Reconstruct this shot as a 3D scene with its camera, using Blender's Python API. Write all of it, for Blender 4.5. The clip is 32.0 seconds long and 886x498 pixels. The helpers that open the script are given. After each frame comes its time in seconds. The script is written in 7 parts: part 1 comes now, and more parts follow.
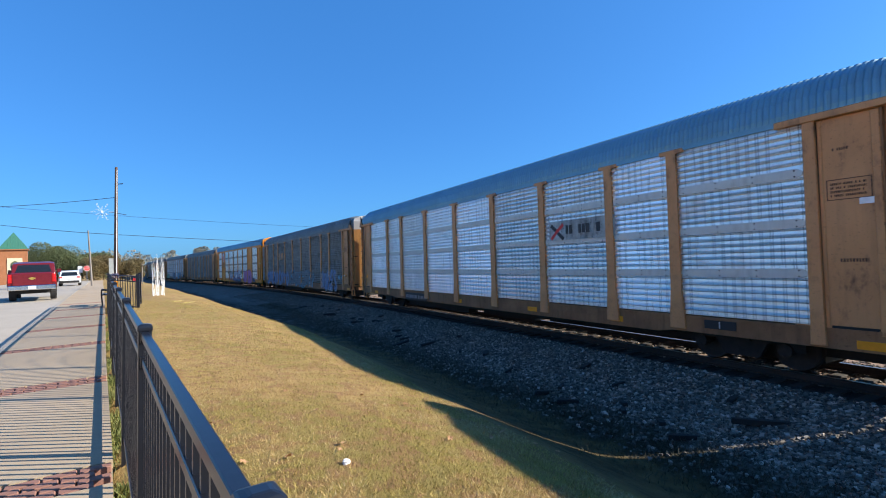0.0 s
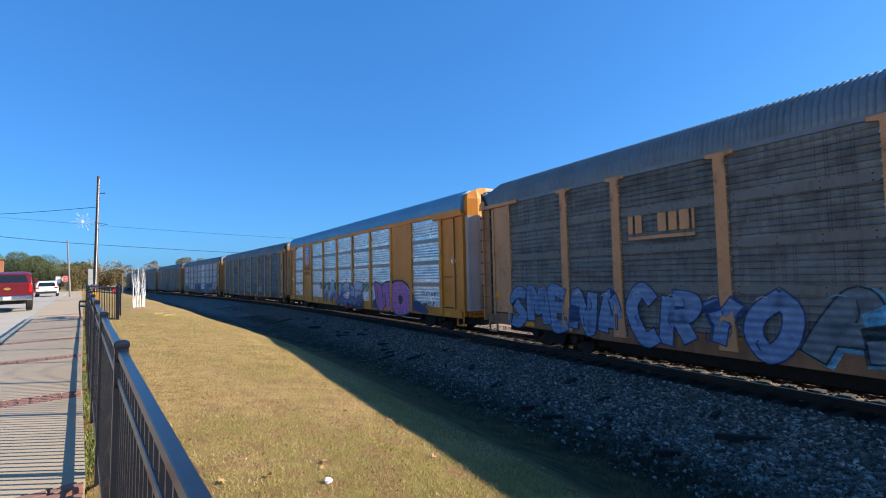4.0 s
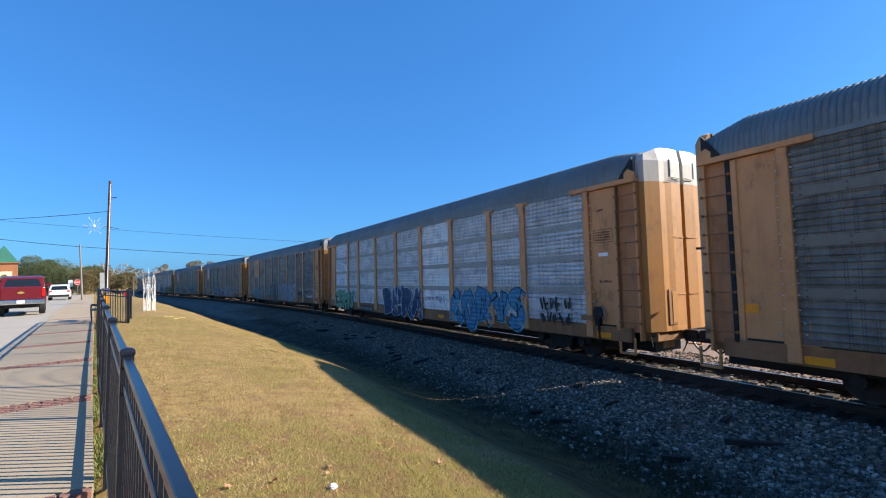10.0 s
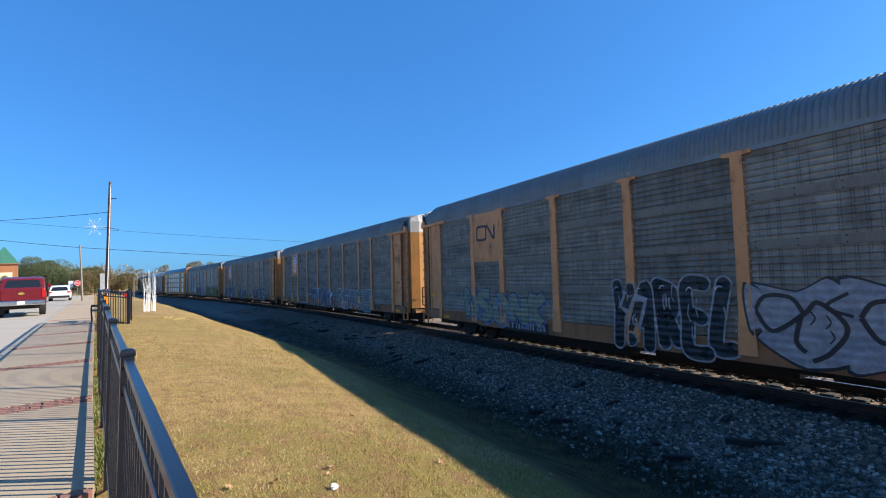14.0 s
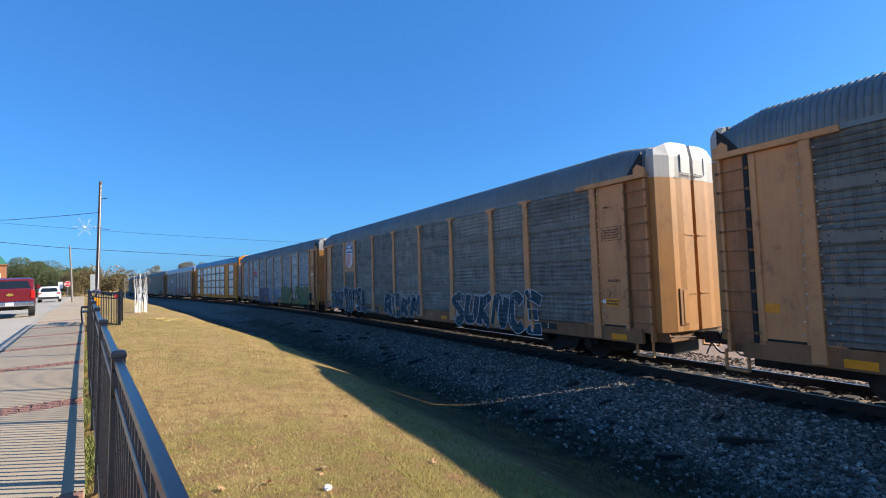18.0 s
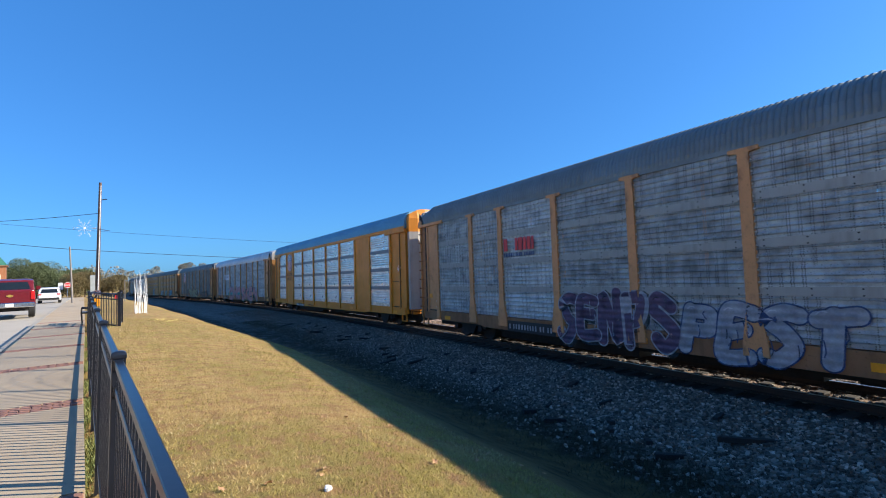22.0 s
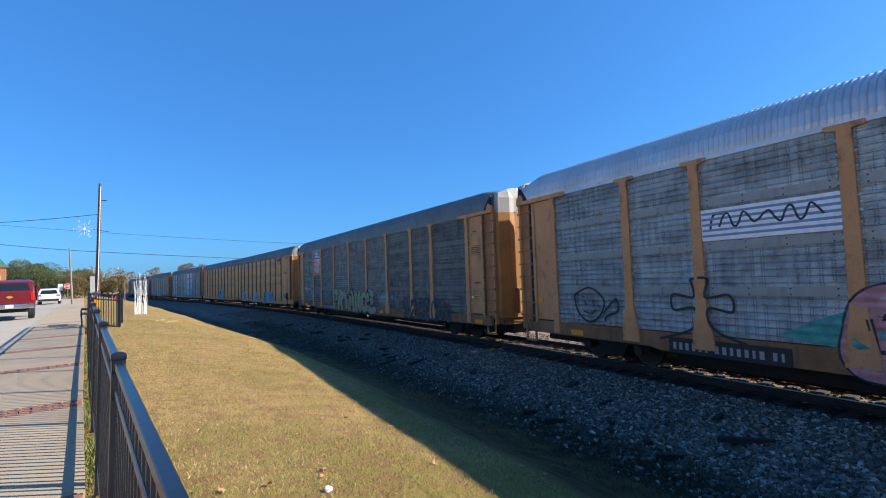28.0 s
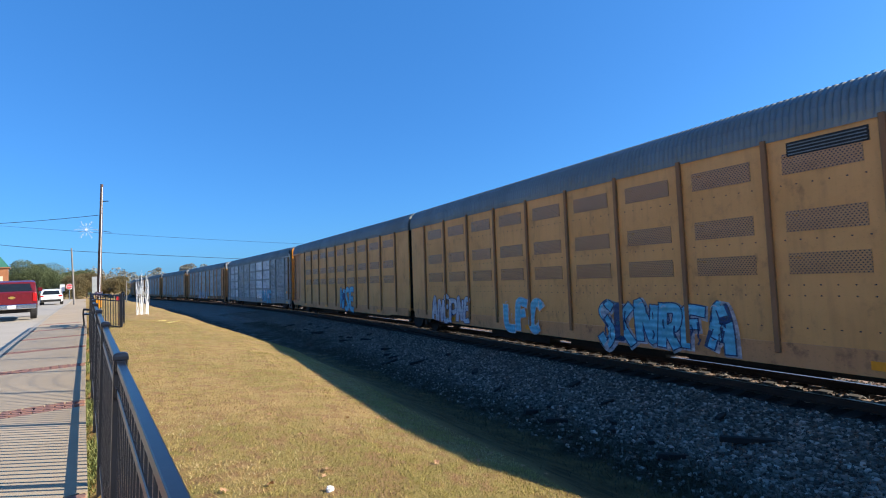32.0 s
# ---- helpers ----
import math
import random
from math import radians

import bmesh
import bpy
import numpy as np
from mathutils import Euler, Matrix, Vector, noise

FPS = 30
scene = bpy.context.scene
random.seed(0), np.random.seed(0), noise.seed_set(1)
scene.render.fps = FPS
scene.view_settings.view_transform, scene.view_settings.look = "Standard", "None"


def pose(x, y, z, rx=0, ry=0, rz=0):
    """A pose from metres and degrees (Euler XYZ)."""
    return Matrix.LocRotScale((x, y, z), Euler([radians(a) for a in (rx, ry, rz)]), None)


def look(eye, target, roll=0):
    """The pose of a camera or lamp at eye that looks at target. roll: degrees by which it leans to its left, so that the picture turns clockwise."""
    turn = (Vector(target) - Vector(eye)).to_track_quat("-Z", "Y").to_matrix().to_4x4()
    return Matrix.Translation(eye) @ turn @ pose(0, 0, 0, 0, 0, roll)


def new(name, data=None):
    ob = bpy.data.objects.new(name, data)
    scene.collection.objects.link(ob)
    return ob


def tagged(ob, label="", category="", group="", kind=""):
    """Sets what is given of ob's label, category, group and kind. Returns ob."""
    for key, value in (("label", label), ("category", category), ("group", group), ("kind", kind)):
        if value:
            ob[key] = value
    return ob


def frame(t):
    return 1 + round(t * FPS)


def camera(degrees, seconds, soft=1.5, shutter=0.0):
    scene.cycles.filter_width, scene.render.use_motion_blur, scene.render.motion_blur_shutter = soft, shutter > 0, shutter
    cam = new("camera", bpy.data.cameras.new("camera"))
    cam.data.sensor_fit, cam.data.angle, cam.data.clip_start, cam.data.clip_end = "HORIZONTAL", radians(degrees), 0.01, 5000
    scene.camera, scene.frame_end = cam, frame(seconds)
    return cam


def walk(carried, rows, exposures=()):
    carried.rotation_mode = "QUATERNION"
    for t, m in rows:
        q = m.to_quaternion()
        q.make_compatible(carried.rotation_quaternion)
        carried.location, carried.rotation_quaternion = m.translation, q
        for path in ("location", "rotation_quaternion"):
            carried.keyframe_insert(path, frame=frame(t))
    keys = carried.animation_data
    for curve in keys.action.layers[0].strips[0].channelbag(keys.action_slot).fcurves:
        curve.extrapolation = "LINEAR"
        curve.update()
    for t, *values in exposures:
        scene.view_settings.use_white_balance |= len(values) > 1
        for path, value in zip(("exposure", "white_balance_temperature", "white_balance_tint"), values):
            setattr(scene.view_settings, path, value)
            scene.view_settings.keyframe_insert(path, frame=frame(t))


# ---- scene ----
# ---- camera and its walk ----
EYE = (0.0, 0.0, 2.646)
TURNS = [  # seconds, degrees to the right of +y, degrees up, lean
    (0, 27.293, 1.232, -2.328), (0.5, 28.093, 1.226, -2.388), (1, 28.759, 1.222, -2.354), (1.5, 29.175, 1.26, -2.406),
    (2, 29.34, 1.272, -2.434), (2.5, 29.345, 1.473, -2.358), (3, 29.286, 2.014, -2.15), (3.5, 29.2, 2.47, -1.983),
    (5.5, 28.056, 3.013, -1.941), (6.5, 27.986, 3.032, -2.012), (8, 28.001, 3.063, -2.013), (10, 27.996, 3.068, -2.014),
    (12, 27.993, 3.07, -2.085), (14.5, 28.0, 3.068, -2.17), (16.5, 28.757, 3.048, -2.27), (17.5, 28.755, 3.048, -2.258),
    (19, 28.727, 3.07, -2.32), (21, 28.734, 3.078, -2.349), (23, 28.773, 3.108, -2.397), (25.5, 28.773, 3.126, -2.437),
    (27.5, 28.774, 3.14, -2.448), (29, 28.784, 3.155, -2.512), (31.5, 28.797, 3.162, -2.555), (32, 28.627, 3.144, -2.555)]


def aim(yaw, pitch, lean, side, rise):
    a, b = radians(yaw), radians(pitch)
    way = Vector((math.sin(a) * math.cos(b), math.cos(a) * math.cos(b), math.sin(b)))
    eye = Vector(EYE) + Vector((math.cos(a) * side, -math.sin(a) * side, rise))
    return look(eye, eye + way, lean)


cam = camera(85.77, 32.0, soft=1.05, shutter=0.05)
walk(cam, [(t, aim(*r, *(float(np.interp(t, (0, 3.5, 5.5), v)) for v in ((-0.036, -0.032, 0), (-0.042, -0.03, 0))))) for t, *r in TURNS], exposures=[(0.0, 1.01), (32.0, 1.01)])

# ---- world and sun ----
SUN_AZ, SUN_EL = 117.0, 28.1  # degrees clockwise from +y, degrees up
world = bpy.data.worlds.new("sky")
scene.world = world
world.use_nodes = True
wn = world.node_tree
sky = wn.nodes.new("ShaderNodeTexSky")
sky.sky_type = "NISHITA"
sky.sun_disc = False
sky.sun_elevation, sky.sun_rotation = radians(SUN_EL), radians(SUN_AZ)
sky.air_density, sky.dust_density, sky.ozone_density = 1.0, 0.9, 3.0
tint = wn.nodes.new("ShaderNodeMix")
tint.data_type, tint.blend_type = "RGBA", "MULTIPLY"
tint.inputs[0].default_value = 1.0
tint.inputs[7].default_value = (0.46, 0.93, 1.42, 1.0)
wn.links.new(sky.outputs[0], tint.inputs[6])
veil = wn.nodes.new("ShaderNodeMix")  # an even blue that the clear autumn air adds
veil.data_type = "RGBA"
veil.inputs[0].default_value = 0.42
veil.inputs[7].default_value = (0.33, 1.90, 5.45, 1.0)
wn.links.new(tint.outputs[2], veil.inputs[6])
wn.links.new(veil.outputs[2], wn.nodes["Background"].inputs[0])
wn.nodes["Background"].inputs[1].default_value = 0.0773
sun = new("sun", bpy.data.lights.new("sun", "SUN"))
sun.data.energy, sun.data.angle, sun.data.color = 5.0, radians(0.42), (1.0, 0.91, 0.77)
sun_way = Vector((math.sin(radians(SUN_AZ)) * math.cos(radians(SUN_EL)), math.cos(radians(SUN_AZ)) * math.cos(radians(SUN_EL)), math.sin(radians(SUN_EL))))
sun.matrix_world = look(sun_way * 60, (0, 0, 0))


# ---- materials ----
def linked(tree, node, slot, value):
    if isinstance(value, (int, float)):
        node.inputs[slot].default_value = value
    elif isinstance(value, (tuple, list)):
        node.inputs[slot].default_value = (*value, 1.0) if len(value) == 3 and node.inputs[slot].type == "RGBA" else value
    else:
        tree.links.new(value, node.inputs[slot])


class Nodes:
    """A short way to write a material's node tree."""

    def __init__(self, name):
        self.mat = bpy.data.materials.new(name)
        self.mat.use_nodes = True
        self.tree = self.mat.node_tree
        self.bsdf = self.tree.nodes["Principled BSDF"]
        self.coord = None

    def add(self, kind, **values):
        node = self.tree.nodes.new(kind)
        for k, v in values.items():
            linked(self.tree, node, int(k[1:]) if k[0] == "i" and k[1:].isdigit() else k.replace("_", " "), v)
        return node

    def place(self, kind="Object"):
        if self.coord is None:
            self.coord = self.tree.nodes.new("ShaderNodeTexCoord")
        return self.coord.outputs[kind]

    def world_place(self):
        return self.tree.nodes.new("ShaderNodeNewGeometry").outputs["Position"]

    def scaled(self, vec, scale):
        m = self.add("ShaderNodeMapping", i0=vec)
        m.inputs["Scale"].default_value = scale
        return m.outputs[0]

    def noise(self, vec, scale, detail=4.0, rough=0.6):
        return self.add("ShaderNodeTexNoise", Vector=vec, Scale=scale, Detail=detail, Roughness=rough).outputs["Fac"]

    def ramp(self, fac, stops):
        node = self.add("ShaderNodeValToRGB", Fac=fac)
        el = node.color_ramp.elements
        while len(el) < len(stops):
            el.new(0.5)
        for e, (p, c) in zip(el, stops):
            e.position, e.color = p, (*c, 1.0) if len(c) == 3 else c
        return node.outputs[0]

    def grey(self, fac, a, b, lo=0.0, hi=1.0):
        node = self.add("ShaderNodeMapRange", i0=fac, i1=a, i2=b, i3=lo, i4=hi)
        return node.outputs[0]

    def math(self, op, a, b=0.0):
        node = self.tree.nodes.new("ShaderNodeMath")
        node.operation = op
        linked(self.tree, node, 0, a)
        linked(self.tree, node, 1, b)
        return node.outputs[0]

    def mix(self, fac, a, b, blend="MIX"):
        node = self.tree.nodes.new("ShaderNodeMix")
        node.data_type, node.blend_type = "RGBA", blend
        linked(self.tree, node, 0, fac)
        linked(self.tree, node, 6, a)
        linked(self.tree, node, 7, b)
        return node.outputs[2]

    def bump(self, height, strength=0.3, distance=0.02):
        node = self.add("ShaderNodeBump", Strength=strength, Distance=distance, Height=height)
        self.tree.links.new(node.outputs[0], self.bsdf.inputs["Normal"])

    def split(self, vec):
        node = self.add("ShaderNodeSeparateXYZ", i0=vec)
        return node.outputs

    def done(self, colour=None, rough=0.6, metal=0.0, spec=None):
        if colour is not None:
            linked(self.tree, self.bsdf, "Base Color", colour)
        linked(self.tree, self.bsdf, "Roughness", rough)
        linked(self.tree, self.bsdf, "Metallic", metal)
        if spec is not None:
            linked(self.tree, self.bsdf, "Specular IOR Level", spec)
        return self.mat


def painted(name, colour, rough=0.55, dirt=0.35, rust=0.0, metal=0.0, scale=1.0):
    """Weathered paint: dirt in broad clouds, streaks that run down, specks of rust."""
    n = Nodes(name)
    at = n.place()
    cloud = n.noise(at, 0.9 * scale, 5)
    streak = n.noise(n.scaled(at, (6 * scale, 6 * scale, 0.5 * scale)), 1.0, 3)
    speck = n.noise(at, 22 * scale, 3, 0.7)
    dark = tuple(c * 0.45 for c in colour)
    c = n.mix(n.math("MULTIPLY", n.grey(cloud, 0.4, 0.75), dirt), colour, dark)
    c = n.mix(n.math("MULTIPLY", n.grey(streak, 0.5, 0.75), dirt), c, dark)
    if rust:
        c = n.mix(n.math("MULTIPLY", n.grey(speck, 0.6, 0.7), rust), c, (0.13, 0.05, 0.022))
        blot = n.math("MULTIPLY", n.grey(n.noise(n.scaled(at, (1.0, 1.0, 0.55)), 3.3 * scale, 6, 0.7), 0.53, 0.68), n.grey(cloud, 0.40, 0.60))
        c = n.mix(n.math("MULTIPLY", blot, min(1.0, rust * 2.2)), c, (0.17, 0.075, 0.035))
    n.bump(speck, 0.12, 0.004)
    return n.done(c, n.grey(cloud, 0.2, 0.8, rough - 0.1, min(1.0, rough + 0.2)), metal)


def plain(name, colour, rough=0.6, metal=0.0, vary=0.12, scale=8.0):
    n = Nodes(name)
    f = n.noise(n.place(), scale, 4)
    n.bump(f, 0.08, 0.004)
    return n.done(n.mix(n.grey(f, 0.3, 0.7), tuple(c * (1 - vary) for c in colour), tuple(min(1, c * (1 + vary)) for c in colour)), rough, metal)


def sheet_metal(name, clean, dirty, amount, metal, rough, holes):
    """Galvanised side sheet with slotted holes; holes: share of the slots that let light through."""
    n = Nodes(name)
    at = n.place()
    own = n.tree.nodes.new("ShaderNodeObjectInfo").outputs["Random"]
    moved = n.add("ShaderNodeVectorMath", i0=at)
    shift = n.add("ShaderNodeCombineXYZ", i0=n.math("MULTIPLY", own, 37.0), i1=0.0, i2=n.math("MULTIPLY", own, 11.0))
    n.tree.links.new(shift.outputs[0], moved.inputs[1])
    far = moved.outputs[0]
    xyz = n.split(at)
    band = n.noise(n.scaled(far, (0.25, 0.25, 1.6)), 1.0, 2)
    cloud = n.noise(far, 2.2, 5)
    streak = n.noise(n.scaled(far, (14, 14, 0.8)), 1.0, 3)
    grime = n.math("ADD", n.math("MULTIPLY", cloud, 0.62), n.math("ADD", n.math("MULTIPLY", streak, 0.16), n.math("MULTIPLY", band, 0.35)))
    g = n.grey(grime, 0.62 - 0.3 * amount, 0.85 - 0.3 * amount)
    c = n.mix(g, clean, dirty)
    c = n.mix(n.grey(n.noise(far, 30, 2), 0.62, 0.72), c, tuple(0.6 * v for v in dirty))
    c = n.mix(1.0, c, n.ramp(own, [(0.0, (0.80, 0.80, 0.80)), (0.6, (1.0, 1.0, 1.0)), (1.0, (1.28, 1.28, 1.28))]), "MULTIPLY")
    # upright slots in uneven columns
    col = n.math("FRACT", n.math("MULTIPLY", xyz[0], 5.1))
    sx = n.math("MINIMUM", n.math("ABSOLUTE", n.math("SUBTRACT", col, 0.38)), n.math("ABSOLUTE", n.math("SUBTRACT", col, 0.62)))
    sz = n.math("FRACT", n.math("MULTIPLY", xyz[2], 25.0))
    odd = n.grey(n.noise(n.scaled(far, (2.2, 0.01, 0.3)), 1.0, 1), 0.40, 0.44)
    slot = n.math("MULTIPLY", n.math("MULTIPLY", n.math("LESS_THAN", sx, 0.05), n.math("LESS_THAN", n.math("ABSOLUTE", n.math("SUBTRACT", sz, 0.5)), 0.3)), odd)
    some = n.grey(n.noise(n.scaled(far, (1.3, 1.3, 2.6)), 1.0, 3), 0.72 - holes * 0.5, 0.76 - holes * 0.5)
    hole = n.math("MULTIPLY", slot, some)
    n.bump(n.math("ADD", n.math("MULTIPLY", slot, -1.0), n.math("MULTIPLY", cloud, 0.6)), 0.5, 0.006)
    n.done(n.mix(n.math("MULTIPLY", slot, 0.8), c, (0.02, 0.025, 0.03)), n.grey(g, 0, 1, rough, min(1, rough + 0.25)), n.grey(g, 0, 1, metal, metal * 0.4))
    clear = n.tree.nodes.new("ShaderNodeBsdfTransparent")
    both = n.tree.nodes.new("ShaderNodeMixShader")
    n.tree.links.new(hole, both.inputs[0])
    n.tree.links.new(n.bsdf.outputs[0], both.inputs[1])
    n.tree.links.new(clear.outputs[0], both.inputs[2])
    n.tree.links.new(both.outputs[0], n.tree.nodes["Material Output"].inputs[0])
    return n.mat


def punched_sheet(name, clean, dirty, edges=True, shine=0.75, wide=0.125, high=0.058, radius=0.019):
    """Bright sheet with staggered rows of round holes along the top and foot of each stacked panel."""
    n = Nodes(name)
    at = n.place()
    xyz = n.split(at)
    cloud = n.noise(n.scaled(at, (0.8, 0.8, 2.0)), 1.6, 4)
    panel = n.math("FRACT", n.math("DIVIDE", n.math("SUBTRACT", xyz[2], 1.06), 0.985))
    edge = n.math("GREATER_THAN", n.math("ABSOLUTE", n.math("SUBTRACT", panel, 0.5)), 0.315)
    v = n.math("DIVIDE", xyz[2], high)
    row = n.math("FLOOR", v)
    u = n.math("ADD", n.math("DIVIDE", xyz[0], wide), n.math("MULTIPLY", n.math("MODULO", row, 2.0), 0.5))
    dx = n.math("MULTIPLY", n.math("SUBTRACT", n.math("FRACT", u), 0.5), wide)
    dz = n.math("MULTIPLY", n.math("SUBTRACT", n.math("FRACT", v), 0.5), high)
    r = n.math("SQRT", n.math("ADD", n.math("MULTIPLY", dx, dx), n.math("MULTIPLY", dz, dz)))
    hole = n.math("MULTIPLY", n.math("LESS_THAN", r, radius), edge if edges else 1.0)
    n.bump(n.math("ADD", n.math("MULTIPLY", hole, -1.0), n.math("MULTIPLY", cloud, 0.5)), 0.4, 0.006)
    n.done(n.mix(hole, n.mix(n.grey(cloud, 0.35, 0.75), clean, dirty), (0.012, 0.014, 0.016)), n.grey(cloud, 0.3, 0.8, 0.24, 0.45), n.grey(hole, 0, 1, shine, 0.0))
    return n.mat


def concrete_material(name, tone, scale=1.0, stain=0.35):
    n = Nodes(name)
    at = n.world_place()
    cloud, grit, spots = n.noise(at, 1.1 * scale, 5), n.noise(at, 55 * scale, 3, 0.7), n.noise(at, 6 * scale, 4)
    c = n.mix(n.grey(cloud, 0.35, 0.7, 0, stain), tone, tuple(v * 0.55 for v in tone))
    c = n.mix(n.grey(grit, 0.4, 0.7, 0, 0.4), c, tuple(v * 0.6 for v in tone))
    c = n.mix(n.grey(spots, 0.66, 0.72, 0, stain), c, tuple(v * 0.4 for v in tone))
    n.bump(grit, 0.3, 0.006)
    return n.done(c, 0.85)


def leaf_material(name, a, b):
    n = Nodes(name)
    own = n.tree.nodes.new("ShaderNodeNewGeometry").outputs["Random Per Island"]
    c = n.mix(own, a, b)
    n.done(c, 0.7)
    return n.mat


STONE = Nodes("ballast_stone")
_r = STONE.tree.nodes.new("ShaderNodeNewGeometry").outputs["Random Per Island"]
STONE = STONE.done(STONE.ramp(_r, [(0.0, (0.036, 0.032, 0.026)), (0.4, (0.090, 0.079, 0.064)), (0.8, (0.18, 0.158, 0.130)), (1.0, (0.42, 0.38, 0.32))]), 0.8)
CONCRETE = concrete_material("sidewalk_concrete", (0.43, 0.335, 0.225))
ROADWAY = concrete_material("road_surface", (0.426, 0.376, 0.304), 0.6)
BRICK_RED = painted("paving_brick", (0.27, 0.135, 0.10), 0.85, 0.35)
FENCE_PAINT = plain("fence_black_paint", (0.010, 0.012, 0.018), 0.28, 0.0, 0.2, 20)
RAIL_STEEL, RAIL_RUST = plain("polished_rail_steel", (0.36, 0.35, 0.34), 0.38, 0.9), painted("rusty_rail", (0.035, 0.022, 0.016), 0.8, 0.3)
TIE_WOOD = painted("creosoted_tie", (0.032, 0.025, 0.02), 0.9, 0.5)
TAN = painted("faded_tan_paint", (0.60, 0.285, 0.105), 0.55, 0.36, 0.45)
# Darker tan for ladder bays: recess shade in the colour, with rust.
TAN_RECESS = painted("grimy_tan_paint", (0.43, 0.195, 0.075), 0.65, 0.6, 0.6)
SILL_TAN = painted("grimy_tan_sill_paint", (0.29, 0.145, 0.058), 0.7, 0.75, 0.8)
YELLOW = painted("yellow_paint", (0.72, 0.245, 0.013), 0.5, 0.25, 0.12)
WHITE_END = painted("white_end_paint", (0.44, 0.422, 0.392), 0.5, 0.3, 0.1)
BLUE_ROOF = painted("galvanised_roof", (0.14, 0.31, 0.41), 0.40, 0.15, 0.05, 0.4)
DARK_ROOF = painted("dull_grey_roof", (0.165, 0.195, 0.20), 0.5, 0.3, 0.1, 0.45)
PALE_ROOF = painted("pale_zinc_roof", (0.55, 0.56, 0.57), 0.42, 0.3, 0.05, 0.7)
SILVER = sheet_metal("bright_side_sheet", (0.95, 0.95, 0.91), (0.60, 0.61, 0.59), 0.18, 0.72, 0.30, 0.3)
SILVER_OPEN = punched_sheet("punched_side_sheet", (0.95, 0.93, 0.86), (0.55, 0.54, 0.50))
GREY = sheet_metal("grimy_side_sheet", (0.215, 0.208, 0.172), (0.10, 0.095, 0.075), 0.5, 0.3, 0.48, 0.38)
MIDGREY = sheet_metal("worn_side_sheet", (0.41, 0.435, 0.415), (0.155, 0.165, 0.155), 0.45, 0.3, 0.42, 0.45)
PALE_SHEET = sheet_metal("pale_side_sheet", (0.68, 0.68, 0.66), (0.30, 0.30, 0.295), 0.35, 0.35, 0.4, 0.45)
IRON = plain("black_iron", (0.014, 0.0125, 0.012), 0.7, 0.2, 0.4)
WHEEL_STEEL = plain("wheel_steel", (0.032, 0.027, 0.024), 0.75, 0.2, 0.3)
STRIPE = plain("yellow_reflector", (0.78, 0.29, 0.005), 0.4)
SHEET_BAND = painted("zinc_band", (0.60, 0.60, 0.55), 0.5, 0.3, 0.05, 0.3)
# End-door copy of TAN: how the sun lights the doors is in its colour.
LEAF_TAN = painted("sun_bleached_tan_paint", (0.40, 0.185, 0.046), 0.5, 0.3, 0.35)
BLEACHED_TAN = painted("bleached_tan_paint", (0.52, 0.31, 0.145), 0.5, 0.3, 0.3)
MID_BAND = painted("worn_zinc_band", (0.32, 0.325, 0.295), 0.5, 0.4, 0.05, 0.3)
STEEL_BAND = painted("dull_steel_band", (0.225, 0.24, 0.25), 0.5, 0.5, 0.15, 0.3)
GREY_BAND = painted("grimy_zinc_band", (0.178, 0.172, 0.142), 0.55, 0.5, 0.1, 0.25)
BLACK = plain("black_paint", (0.015, 0.015, 0.017), 0.5)
WHITE = plain("white_paint", (0.80, 0.80, 0.78), 0.5)
SOFT_WHITE = plain("faded_white_paint", (0.55, 0.56, 0.57), 0.6)
RED, BLUE, NAVY = plain("red_paint", (0.55, 0.03, 0.03), 0.5), plain("blue_paint", (0.014, 0.055, 0.17), 0.5), plain("navy_paint", (0.02, 0.045, 0.13), 0.5)
SKY_PAINT, PINK = plain("light_blue_paint", (0.13, 0.48, 0.62), 0.5), plain("pink_paint", (0.62, 0.20, 0.42), 0.5)
GREEN_PAINT, LIME = plain("green_paint", (0.06, 0.30, 0.16), 0.5), plain("dull_lime_paint", (0.165, 0.205, 0.055), 0.6)
OLIVE = plain("olive_paint", (0.37, 0.36, 0.19), 0.5)
ROSE, TEAL = plain("rose_paint", (0.52, 0.24, 0.24), 0.5), plain("teal_paint", (0.05, 0.33, 0.27), 0.5)
BRIGHT_BLUE, PALE_BLUE = plain("bright_blue_paint", (0.045, 0.23, 0.40), 0.5), plain("pale_blue_paint", (0.42, 0.56, 0.66), 0.5)
HAZE_BLUE, HAZE_GREEN = plain("hazy_blue_paint", (0.17, 0.27, 0.42), 0.6), plain("hazy_green_paint", (0.21, 0.27, 0.19), 0.6)
DUSK, RUST_INK, TEAL_DARK = plain("dusky_blue_paint", (0.07, 0.09, 0.15), 0.6), plain("dark_red_paint", (0.10, 0.03, 0.03), 0.6), plain("dark_teal_paint", (0.015, 0.05, 0.065), 0.6)
SLATE = plain("slate_paint", (0.15, 0.19, 0.20), 0.6)
FADED_RED = plain("faded_red_paint", (0.46, 0.075, 0.07), 0.6)
CHALK = plain("chalky_white_paint", (0.33, 0.35, 0.37), 0.7)
GREY_MARK = plain("grey_stencil_paint", (0.30, 0.30, 0.30), 0.6)
CHROME_DULL = plain("bare_steel", (0.28, 0.27, 0.26), 0.45, 0.6)
BROWN_INK = plain("brown_lettering", (0.10, 0.045, 0.02), 0.6)


